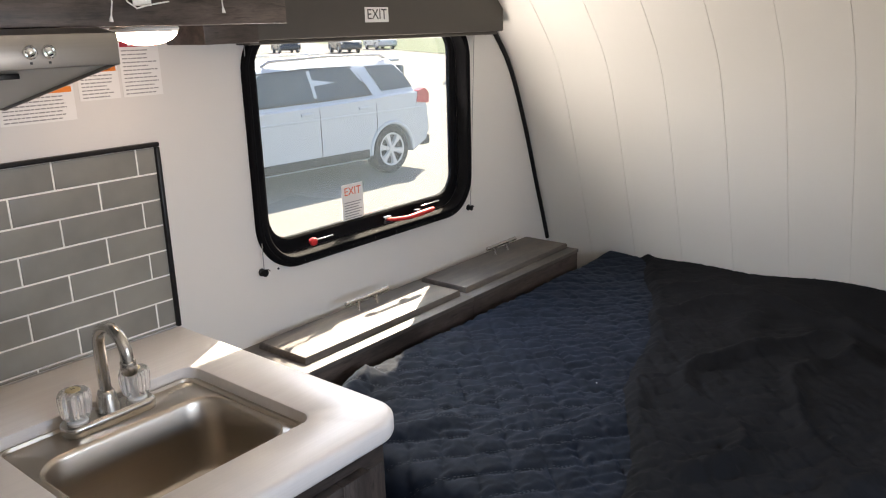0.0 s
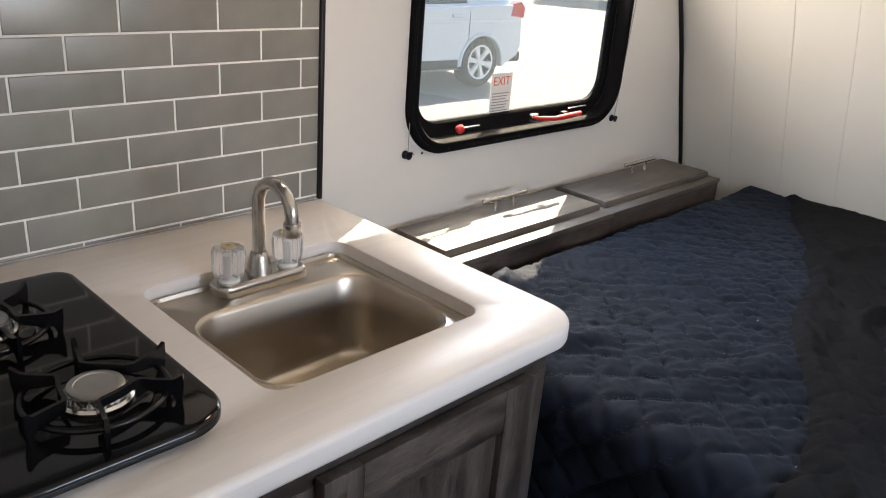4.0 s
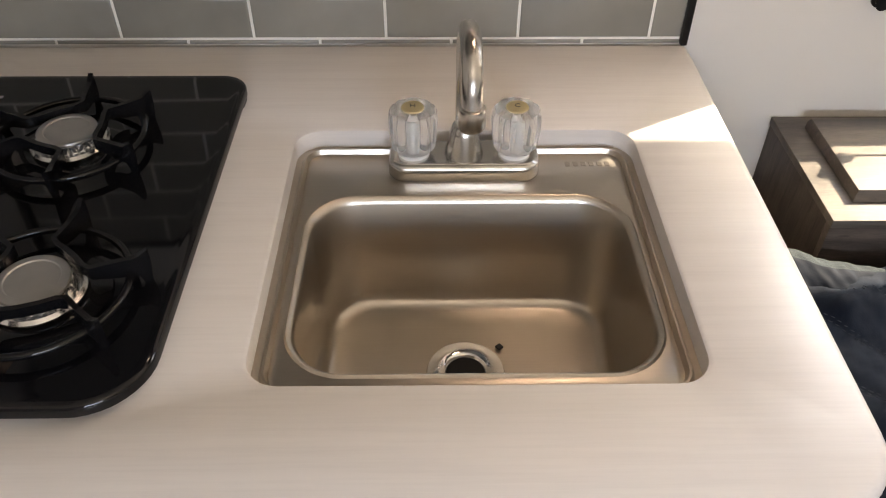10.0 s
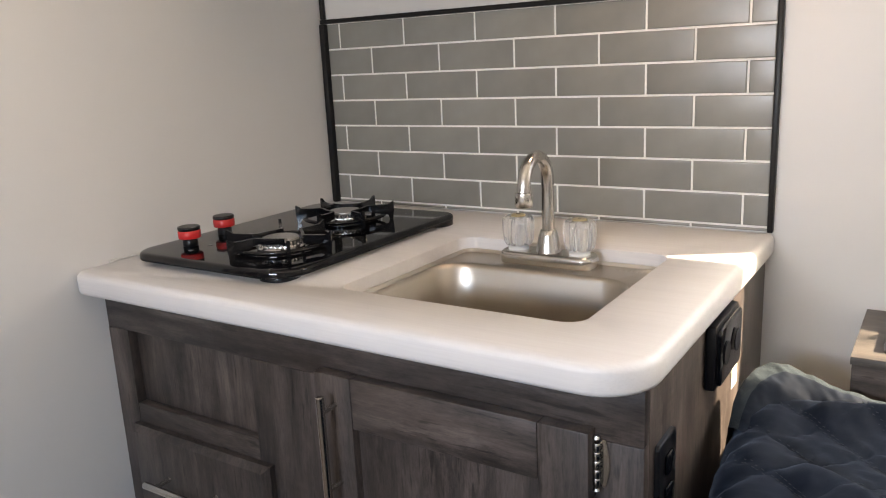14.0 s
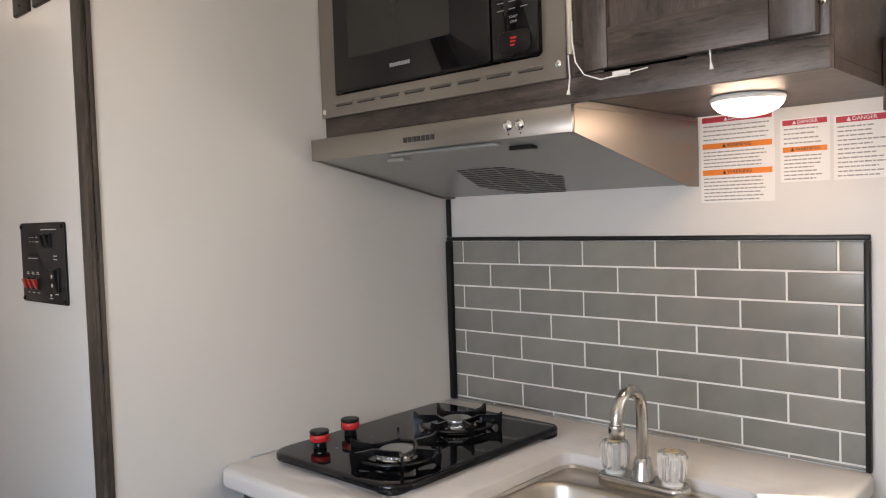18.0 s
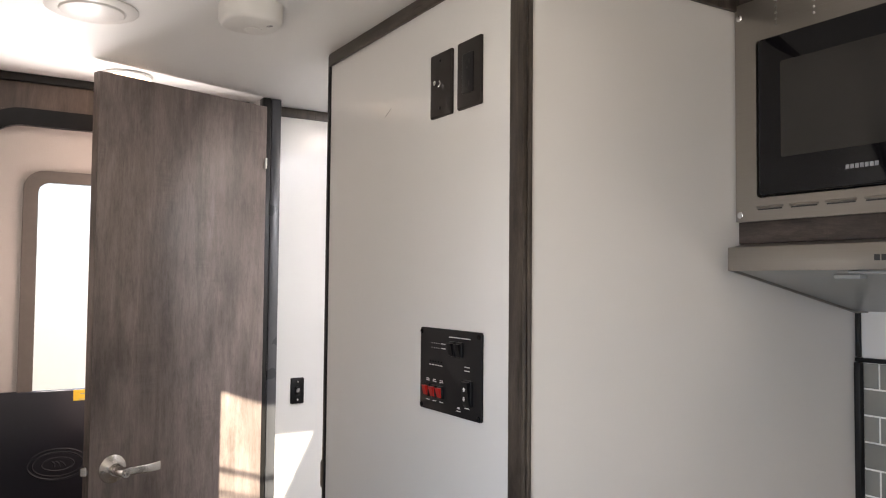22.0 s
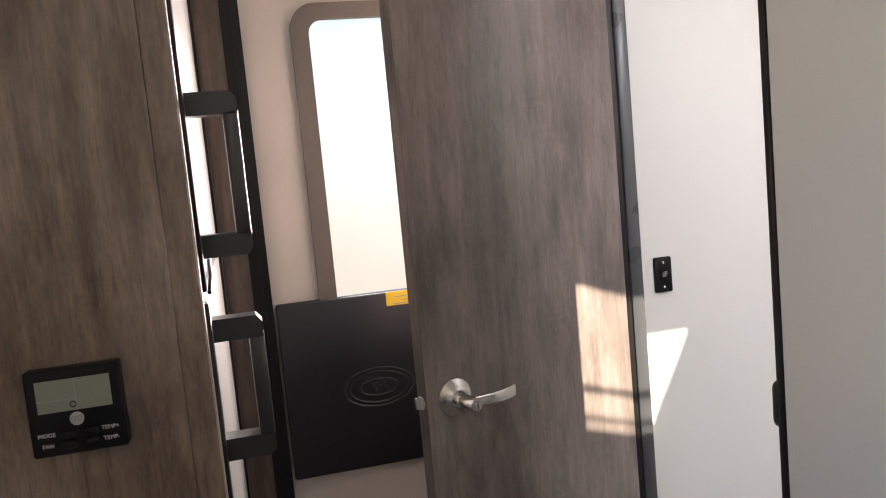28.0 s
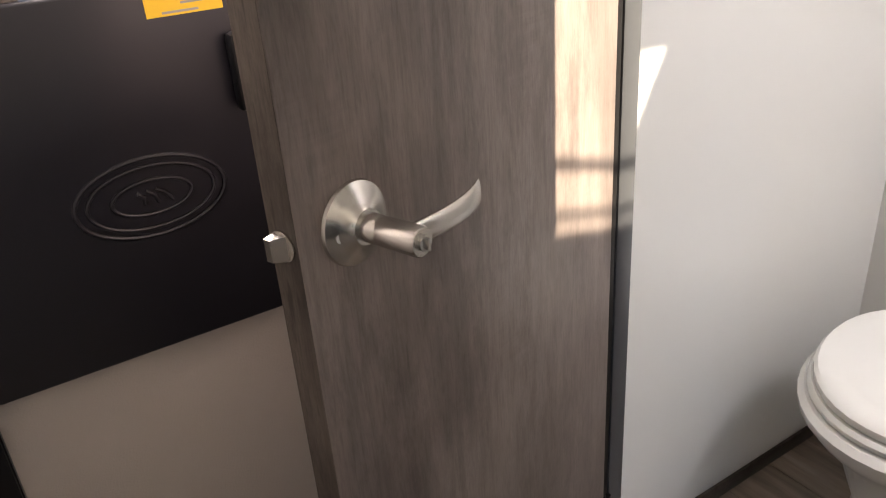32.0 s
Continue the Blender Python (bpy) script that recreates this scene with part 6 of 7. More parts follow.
single("scuff_mark", B((CX + 0.0002, -0.535, 1.7535), (CX + 0.0006, -0.505, 1.7545), 0.0, 2, Matrix.Translation((0, -0.52, 1.754)) @ Matrix.Rotation(0.45, 4, "X") @ Matrix.Translation((0, 0.52, -1.754))), INK_GREY, "thin grey scuff mark on the wall", "scuff")
ct = thing("door_catch", (CX, -0.82, 0.94), "black door catch on the jamb edge", "catch")
bm = bmesh.new()
slab(bm, "y", -0.8265, -0.8405, CX - 0.010, 0.972, 0.026, 0.072, 0.012, 0.004)
part("body", bm, BLACK, ct)

# ceiling fittings
det = thing("gas_detector", (-0.31, -0.62, ZC), "white plastic smoke detector on the ceiling", "detector")
bm = bmesh.new()
rings = []
for z, d in ((ZC - 0.0005, 0.0), (ZC - 0.030, 0.0), (ZC - 0.037, 0.003), (ZC - 0.040, 0.008)):
    rings.append([(-0.315 + x, -0.597 + y, z) for x, y in rounded(0.115 - 2 * d, 0.115 - 2 * d, 0.045 - d, 8)])
loft(bm, rings)
part("case", bm, WHITE_PLASTIC, det)
bm = bmesh.new()
lathe(bm, [(0.0, 0.0), (0.018, 0.0), (0.018, -0.0015), (0.015, -0.0022), (0.0, -0.0022)], (-0.328, -0.617, ZC - 0.040), n=28)
tb = part("test_button", bm, WHITE_PLASTIC, det)
for k in range(3):
    bm = bmesh.new()
    r = 0.004 + 0.003 * k
    tube(bm, [(-0.352 + r * math.cos(a), -0.580 + r * math.sin(a), ZC - 0.0402) for a in (0.5 - 0.9 + 0.3 * i for i in range(7))], 0.0009, 6)
    part("sound_slot", bm, INK_GREY, det)
sp = thing("ceiling_light", (-0.055, -0.775, ZC), "round white flush ceiling light with a chrome-edged lens", "light")
bm = bmesh.new()
lathe(bm, [(0.0, 0.0), (0.085, 0.0), (0.086, -0.003), (0.080, -0.006), (0.062, -0.007), (0.060, -0.005), (0.0, -0.005)], (-0.055, -0.775, ZC - 0.0005), n=48)
part("rim", bm, WHITE_PLASTIC, sp)
bm = bmesh.new()
lathe(bm, [(0.060, -0.0055), (0.058, -0.010), (0.045, -0.013), (0.0, -0.014)], (-0.055, -0.775, ZC - 0.0005), n=48)
part("lens", bm, WHITE_PLASTIC, sp)
gr = thing("ceiling_grille", (-0.48, -0.27, ZC), "white ceiling air grille beside the control wall", "grille")
bm = bmesh.new()
ring_slab(bm, "z", ZC - 0.008, ZC - 0.0005, -0.45, -0.25, 0.20, 0.26, 0.02, 0.16, 0.22, 0.01)
part("frame", bm, WHITE_PLASTIC, gr)
for k in range(10):
    part("slat", B((-0.525, -0.352 + 0.022 * k, ZC - 0.006), (-0.375, -0.340 + 0.022 * k, ZC - 0.001)), WHITE_PLASTIC, gr)
dl = thing("ceiling_lamp", (-0.22, -1.22, ZC), "glowing round ceiling lamp behind the open door", "lamp")
bm = bmesh.new()
lathe(bm, [(0.0, 0.0), (0.062, 0.0), (0.064, -0.004), (0.060, -0.009), (0.0, -0.009)], (-0.20, -1.275, ZC - 0.0005), n=36)
part("base", bm, WHITE_PLASTIC, dl)
bm = bmesh.new()
lathe(bm, [(0.058, 0.0), (0.052, -0.010), (0.034, -0.016), (0.0, -0.019)], (-0.20, -1.275, ZC - 0.0095), n=36)
part("diffuser", bm, LAMP_GLOW_2, dl, "glowing frosted diffuser")
# fill lamp added out of view to brighten the bathroom
bl = thing("ceiling_lamp", (-1.0, -0.95, ZC), "glowing round fill lamp added on the unseen bathroom ceiling", "lamp")
bm = bmesh.new()
lathe(bm, [(0.0, 0.0), (0.062, 0.0), (0.064, -0.004), (0.060, -0.009), (0.0, -0.009)], (-0.95, -0.98, ZC - 0.0005), n=36)
part("base", bm, WHITE_PLASTIC, bl)
bm = bmesh.new()
lathe(bm, [(0.058, 0.0), (0.052, -0.010), (0.034, -0.016), (0.0, -0.019)], (-0.95, -0.98, ZC - 0.0095), n=36)
part("diffuser", bm, BATH_FILL, bl, "glowing frosted diffuser")

# ---- bathroom door ----
door = thing("interior_door", (-0.34, -1.22, 0), "grey-brown wood bathroom door standing open", "door")
DM = Matrix.Translation((-0.585, -1.302, 0)) @ Matrix.Rotation(math.atan2(0.165, 0.485), 4, "Z")
LW = 0.493
part("leaf", B((0.002, -0.030, 0.03), (LW - 0.0006, 0.0, 1.915), 0.001, 2, DM), WOOD_DOOR, door)
part("edge_band", B((LW - 0.0005, -0.0295, 0.03), (LW, -0.0005, 1.915), 0.0, 2, DM), WOOD_EDGE, door, "dark edge band")


def dpart(name, bm, mat, parent, label=""):
    bm.transform(DM)
    return part(name, bm, mat, parent, label)


LX, LZ = LW - 0.056, 0.962
bm = bmesh.new()
lathe(bm, [(0.0, 0.0005), (0.0335, 0.0005), (0.0345, 0.002), (0.0335, 0.005), (0.026, 0.009), (0.018, 0.013), (0.0145, 0.017), (0.0, 0.017)], (LX, 0.0, LZ), "y", 48)
lev = dpart("rosette", bm, NICKEL, door, "round brushed nickel door rosette")
bm = bmesh.new()
lathe(bm, [(0.0112, 0.013), (0.0116, 0.016), (0.0116, 0.028), (0.0108, 0.029), (0.0108, 0.033), (0.0118, 0.034), (0.0118, 0.068), (0.0108, 0.070), (0.0, 0.070)], (LX, 0.0, LZ), "y", 32)
dpart("spindle", bm, NICKEL, lev)
bm = bmesh.new()
rings = []
for k in range(11):
    t = k / 10
    x = LX - 0.004 - 0.094 * t
    y = 0.058 + 0.003 * math.sin(t * 3.0) - 0.010 * t * t * t
    z = LZ + 0.001 - 0.002 * t
    hh, ww = 0.0098 + 0.0015 * t, 0.0050 - 0.0026 * t
    rings.append([(x, y + ww * u, z + hh * v) for u, v in rounded(2, 2, 0.9, 4)])
loft(bm, rings)
dpart("lever", bm, NICKEL, lev, "flat curved lever")
bm = bmesh.new()
lathe(bm, [(0.0, 0.0), (0.0062, 0.0), (0.0062, 0.003), (0.0, 0.004)], (LX, 0.070, LZ), "y", 20)
box(bm, (LX - 0.0009, 0.073, LZ - 0.005), (LX + 0.0009, 0.077, LZ + 0.005), 0.0005)
dpart("thumb_turn", bm, NICKEL, lev)
for dz in (-0.0005,):
    bm = bmesh.new()
    lathe(bm, [(0.0, 0.0), (0.0042, 0.0), (0.004, 0.0015), (0.0, 0.0012)], (LX + 0.023, 0.0085, LZ - 0.002), "y", 16)
    dpart("screw", bm, CHROME, lev)
bm = bmesh.new()
lathe(bm, [(0.0, 0.0), (0.0335, 0.0), (0.030, 0.005), (0.015, 0.010), (0.012, 0.020), (0.0, 0.020)], (LX, -0.050, LZ), "y", 32)
dpart("rosette", bm, NICKEL, door, "round brushed nickel door rosette")
bm = bmesh.new()
lathe(bm, [(0.0, 0.0), (0.0125, 0.0), (0.0125, 0.002), (0.0, 0.0025)], (LW + 0.0002, -0.015, LZ), "x", 24)
lat = dpart("latch_plate", bm, NICKEL, door, "round nickel latch plate")
bm = bmesh.new()
loft(bm, [[(LW + 0.002, y, z) for y, z in ((-0.022, LZ - 0.010), (-0.008, LZ - 0.010), (-0.008, LZ + 0.010), (-0.022, LZ + 0.010))], [(LW + 0.012, y, z) for y, z in ((-0.0215, LZ - 0.009), (-0.0155, LZ - 0.009), (-0.0155, LZ + 0.009), (-0.0215, LZ + 0.009))]])
dpart("latch_bolt", bm, NICKEL, lat)
for z in (0.30,):
    bm = bmesh.new()
    tube(bm, [(-0.001, 0.006, z - 0.035), (-0.001, 0.006, z + 0.035)], 0.004, 10)
    box(bm, (0.0, 0.0005, z - 0.03), (0.012, 0.0025, z + 0.03), 0.0005)
    dpart("hinge", bm, BLACK_TRIM, door, "black steel hinge")
part("hinge_tab", B((-0.5825, -1.297, 1.735), (-0.577, -1.290, 1.765), 0.001), WHITE_PLASTIC, door, "small white plastic tab")

# ---- bathroom ----
sw = thing("light_switch", (-0.727, YR, 1.05), "black light switch plate on the bathroom wall", "switch")
bm = bmesh.new()
slab(bm, "y", YR + 0.0005, YR + 0.0055, -0.728, 1.083, 0.042, 0.078, 0.004, 0.0015)
part("plate", bm, BLACK, sw)
for z in (1.110, 1.056):
    screw(sw, -0.728, YR + 0.0055, z, 0.0032, CHROME, "y")
bm = bmesh.new()
slab(bm, "y", YR + 0.0055, YR + 0.008, -0.728, 1.083, 0.014, 0.026, 0.002, 0.0008)
part("surround", bm, GLOSS_BLACK, sw)
bm = bmesh.new()
loft(bm, [[(-0.728 + x * 0.004, YR + 0.008, 1.083 + z * 0.005) for x, z in ((-1, -1), (1, -1), (1, 1), (-1, 1))], [(-0.728 + x * 0.003, YR + 0.017, 1.089 + z * 0.003) for x, z in ((-1, -1), (1, -1), (1, 1), (-1, 1))]])
part("toggle", bm, INK_GREY, sw, "grey toggle lever")

toi = thing("toilet", (-1.13, -1.03, 0), "white plastic toilet with a closed lid", "toilet")


def egg(cx, cy, a, b, z, n=40):
    """Outline of a toilet bowl, longer towards +x."""
    out = []
    for k in range(n):
        t = 2 * math.pi * k / n
        ex = a * (1.12 if math.cos(t) > 0 else 0.9)
        out.append((cx + ex * math.cos(t), cy + b * math.sin(t), z))
    return out


TX, TY = -1.126, -1.10
bm = bmesh.new()
loft(bm, [egg(TX - 0.04, TY, 0.13, 0.115, 0.0), egg(TX - 0.04, TY, 0.125, 0.11, 0.04), egg(TX - 0.03, TY, 0.115, 0.105, 0.14), egg(TX - 0.01, TY, 0.15, 0.14, 0.28), egg(TX, TY, 0.200, 0.180, 0.345), egg(TX, TY, 0.219, 0.196, 0.372), egg(TX, TY, 0.222, 0.199, 0.388), egg(TX, TY, 0.214, 0.191, 0.398)])
part("bowl", bm, PORCELAIN, toi)
bm = bmesh.new()
loft(bm, [egg(TX, TY, 0.206, 0.184, 0.3995), egg(TX, TY, 0.210, 0.188, 0.403), egg(TX, TY, 0.210, 0.188, 0.410), egg(TX, TY, 0.205, 0.183, 0.4165)])
part("seat", bm, PORCELAIN, toi)
bm = bmesh.new()
loft(bm, [egg(TX, TY, 0.196, 0.175, 0.4185), egg(TX, TY, 0.203, 0.181, 0.421), egg(TX, TY, 0.203, 0.181, 0.432), egg(TX, TY, 0.197, 0.176, 0.438), egg(TX, TY, 0.165, 0.145, 0.441), egg(TX, TY, 0.158, 0.138, 0.4385), egg(TX, TY, 0.10, 0.09, 0.4395)])
part("lid", bm, PORCELAIN, toi, "closed glossy white lid")
part("tank_base", B((-1.40, TY - 0.16, 0.0), (TX - 0.175, TY + 0.16, 0.40), 0.03, 4), PORCELAIN, toi)

# ---- entry door ----
ent = thing("entry_door", (-0.19, YR, 0.03), "white entry door with a black lower panel and a window", "door")
DCX, DCZ = (DX0 + DX1) / 2, (0.03 + DZ1) / 2
bm = bmesh.new()
ring_slab(bm, "y", YR - 0.044, YR + 0.006, DCX, DCZ + 0.004, DX1 - DX0 + 0.062, DZ1 - 0.03 + 0.004, [0.12, 0.12, 0.02, 0.02], DX1 - DX0 - 0.008, DZ1 - 0.03 - 0.062, [0.085, 0.085, 0.01, 0.01], 10, dv=-0.012)
part("frame", bm, BLACK, ent, "black rounded door frame")
bm = bmesh.new()
ring_slab(bm, "y", YR + 0.006, YR + 0.011, DCX, DCZ - 0.004, DX1 - DX0 + 0.022, DZ1 - 0.03 - 0.030, [0.10, 0.10, 0.02, 0.02], DX1 - DX0 - 0.004, DZ1 - 0.03 - 0.058, [0.087, 0.087, 0.01, 0.01], 10, dv=-0.006)
part("seal", bm, BLACK, ent, "black rubber door seal")
LDX, LDW, LDZ0, LDZ1 = DCX, DX1 - DX0 - 0.006, 0.05, DZ1 - 0.037
GX, GW, GZ0, GZ1 = -0.190, 0.356, 1.02, 1.666
bm = bmesh.new()
ring_slab(bm, "y", YR - 0.043, YR - 0.010, LDX, (LDZ0 + LDZ1) / 2, LDW, LDZ1 - LDZ0, [0.08, 0.08, 0.01, 0.01], GW + 0.01, GZ1 - GZ0 + 0.01, 0.03, 10, du=GX - LDX, dv=(GZ0 + GZ1) / 2 - (LDZ0 + LDZ1) / 2)
part("leaf", bm, DOOR_WHITE, ent, "textured off-white door skin")
bm = bmesh.new()
ring_slab(bm, "y", YR - 0.0095, YR + 0.004, GX, (GZ0 + GZ1) / 2, GW + 0.070, GZ1 - GZ0 + 0.062, 0.050, GW, GZ1 - GZ0, 0.028, 10)
part("window_frame", bm, WINDOW_TRIM, ent, "brown-grey window surround")
part("pane", B((GX - GW / 2 - 0.003, YR - 0.030, GZ0 - 0.003), (GX + GW / 2 + 0.003, YR - 0.026, GZ1 + 0.003)), FROSTED, ent, "frosted door window pane").visible_shadow = False
bm = bmesh.new()
slab(bm, "y", YR - 0.0095, YR + 0.0085, DCX - 0.003, 0.948, DX1 - DX0 - 0.012, 0.354, 0.006, 0.004)
kp = part("lower_panel", bm, DOOR_BLACK, ent, "satin black moulded lower door panel")
EX, EZ = -0.076, 0.935
for a, b, r in ((0.071, 0.039, 0.0024), (0.060, 0.031, 0.0020), (0.038, 0.017, 0.0020)):
    bm = bmesh.new()
    tube(bm, [(EX + a * math.cos(t), YR + 0.0087, EZ + b * math.sin(t)) for t in (2 * math.pi * k / 48 for k in range(49))], r, 8, False)
    part("emblem_ring", bm, DOOR_BLACK, kp)
for k in range(3):
    bm = bmesh.new()
    tube(bm, [(EX - 0.018 + 0.013 * k, YR + 0.0087, EZ - 0.007), (EX - 0.012 + 0.010 * k, YR + 0.0094, EZ + 0.002), (EX - 0.004 + 0.009 * k, YR + 0.0087, EZ + 0.007)], 0.0022, 8)
    part("emblem_mark", bm, DOOR_BLACK, kp)
yl = part("label", B((-0.178, YR + 0.0086, 1.096), (-0.108, YR + 0.0092, 1.124)), YELLOW, ent, "yellow warning label")
for k, (a, b) in enumerate(((-0.160, -0.125), (-0.165, -0.140), (-0.155, -0.122))):
    part("text_bar", B((a, YR + 0.0092, 1.112 - 0.007 * k), (b, YR + 0.0095, 1.114 - 0.007 * k)), INK_GREY, yl)
# small black block on the panel's upper part
part("latch_handle", B((-0.190, YR + 0.0088, 1.00), (-0.172, YR + 0.030, 1.075), 0.006), BLACK, ent, "small upright black block on the lower panel")

# ---- fridge in its cabinet ----
frd = thing("fridge_cabinet", (0.42, -1.05, 0), "brown wood tall fridge cabinet", "cabinet")
part("side_panel", B((0.226, -0.7295, 0), (XE - 0.002, -0.710, ZC - 0.002), 0.001), WOOD_WARM, frd)
part("edge_strip", B((0.198, -0.7295, 0), (0.2255, -0.7095, ZC - 0.002), 0.0012), WOOD_WARM, frd)
part("edge_band", B((0.1965, -0.7290, 0), (0.1978, -0.7105, ZC - 0.002)), EDGE_PALE, frd, "pale edge band")
part("top_panel", B((0.20, -1.385, 1.80), (XE - 0.002, -0.730, ZC - 0.002)), WOOD_WARM, frd)
fr = thing("fridge", (0.40, -1.05, 0.3), "silver two-door fridge with black edge bars", "fridge")
part("body", B((0.232, -1.382, 0.30), (XE - 0.01, -0.733, 1.795)), BLACK, fr)
for z0, z1 in ((0.33, 1.240), (1.252, 1.79)):
    d = part("door", B((0.202, -1.372, z0), (0.230, -0.7630, z1), 0.004, 3), FRIDGE_DOOR, fr, "satin silver fridge door")
    part("edge_bar", B((0.192, -0.7445, z0), (0.230, -0.7330, z1), 0.003), BLACK, d, "black door edge bar")
    part("edge_bar", B((0.195, -0.7625, z0), (0.230, -0.7465, z1), 0.003), BLACK, d, "black door edge bar")
    part("hinge_bar", B((0.197, -1.3850, z0), (0.230, -1.3725, z1), 0.003), BLACK, d)
    lo, hi = (1.046, 1.213) if z0 < 1 else (1.284, 1.470)
    hy = -0.800
    h = part("handle", B((0.138, hy - 0.013, lo + 0.020), (0.156, hy + 0.017, hi - 0.020), 0.004), HANDLE_GREY, d, "grey-faced black fridge handle")
    for a, b in ((lo, lo + 0.026), (hi - 0.026, hi)):
        bm = bmesh.new()
        y0, y1 = hy - 0.013, hy + 0.017
        s = 1 if a == lo else -1
        za, zb = (a, b) if s > 0 else (b, a)
        loft(bm, [[(x, y, z) for x, z in ((0.2015, za), (0.145, za), (0.1385, za + s * 0.008), (0.1385, zb), (0.2015, zb))] for y in (y0, y1)])
        part("bracket", bm, HANDLE_GREY, h)
part("hinge_block", B((0.180, -1.386, 1.236), (0.2015, -1.365, 1.256), 0.002), BLACK, fr)
bm = bmesh.new()
tube(bm, [(0.192, -0.77, 1.247), (0.190, -0.80, 1.262), (0.192, -0.83, 1.278)], 0.0025, 8)
part("door_strap", bm, BLACK, fr)

# thermostat
th = thing("thermostat", (0.328, -0.71, 1.11), "black wall thermostat with a grey display", "thermostat")
bm = bmesh.new()
slab(bm, "y", -0.7095, -0.692, 0.328, 1.156, 0.089, 0.087, 0.003, 0.002)
part("case", bm, THERMO_BLACK, th)
TYF = -0.692
part("display", B((0.2935, TYF, 1.157), (0.3625, TYF + 0.0008, 1.189)), LCD, th, "grey-green display")
for x0, x1, z0, z1 in ((0.326, 0.3268, 1.157, 1.189), (0.3268, 0.3625, 1.1685, 1.1692)):
    part("display_line", B((x0, TYF + 0.0008, z0), (x1, TYF + 0.0011, z1)), INK_GREY, th)
bm = bmesh.new()
tube(bm, [(0.3295 + 0.0028 * math.cos(a), TYF + 0.001, 1.163 + 0.0028 * math.sin(a)) for a in (2 * math.pi * k / 16 for k in range(17))], 0.0006, 6, False)
part("display_mark", bm, INK, th)
bm = bmesh.new()
lathe(bm, [(0.0, 0.0), (0.0068, 0.0), (0.0068, 0.0008), (0.0, 0.001)], (0.328, TYF, 1.148), "y", 28)
bd = part("badge", bm, ALU_CAP, th, "round silver badge")
for k in range(3):
    bm = bmesh.new()
    tube(bm, [(0.325 + 0.003 * k + 0.0018 * math.cos(a), TYF + 0.0012, 1.148 + 0.0025 * math.sin(a)) for a in (2 * math.pi * i / 10 for i in range(11))], 0.0004, 5, False)
    part("badge_mark", bm, INK_GREY, bd)
for x, z in ((0.337, 1.133), (0.316, 1.133), (0.337, 1.1225), (0.316, 1.1225)):
    bm = bmesh.new()
    slab(bm, "y", TYF, TYF + 0.0025, x, z, 0.0135, 0.0075, 0.0035, 0.001)
    part("button", bm, BLACK, th)
for word, x, z in (("MODE", 0.3575, 1.1345), ("FAN", 0.3575, 1.1235), ("TEMP+", 0.2985, 1.1345), ("TEMP-", 0.2985, 1.1235)):
    part("word", text_bm(word, 0.0058, face_frame((x, TYF + 0.0003, z), (-1, 0, 0), (0, 0, 1)), 0.0002), WHITE_INK, th)
# ---- outside ----
GZ = -0.62
bm = bmesh.new()
box(bm, (-400, -400, GZ - 0.5), (400, 400, GZ))
tagged(structure("ground", bm, CONCRETE, "pale sunlit concrete and gravel yard", False))
bm = bmesh.new()
bmesh.ops.create_grid(bm, x_segments=40, y_segments=6, size=1.0, matrix=Matrix.Translation((-101.3, 100.9, GZ + 0.03)) @ Matrix.Rotation(radians(-33.2), 4, "Z") @ Matrix.Diagonal((160, 10.4, 1, 1)))
structure("ground_grass", bm, GRASS, "mown grass strip beyond the yard", False)
bm = bmesh.new()
bmesh.ops.create_grid(bm, x_segments=20, y_segments=6, size=1.0, matrix=Matrix.Translation((-46, 187, GZ + 0.03)) @ Matrix.Rotation(radians(-33.2), 4, "Z") @ Matrix.Diagonal((190, 72, 1, 1)))
structure("ground_field", bm, GRASS, "mown field beyond the road", False)
# slab added out of view above the window; it cuts the upper sunlight
structure("roof_eave", B((XW - 0.295, -1.5, 1.90), (XW - 0.0452, 2.45, 1.992), 0.006), WHITE_PLASTIC, "unseen slab outside the window, added to cut the sun")


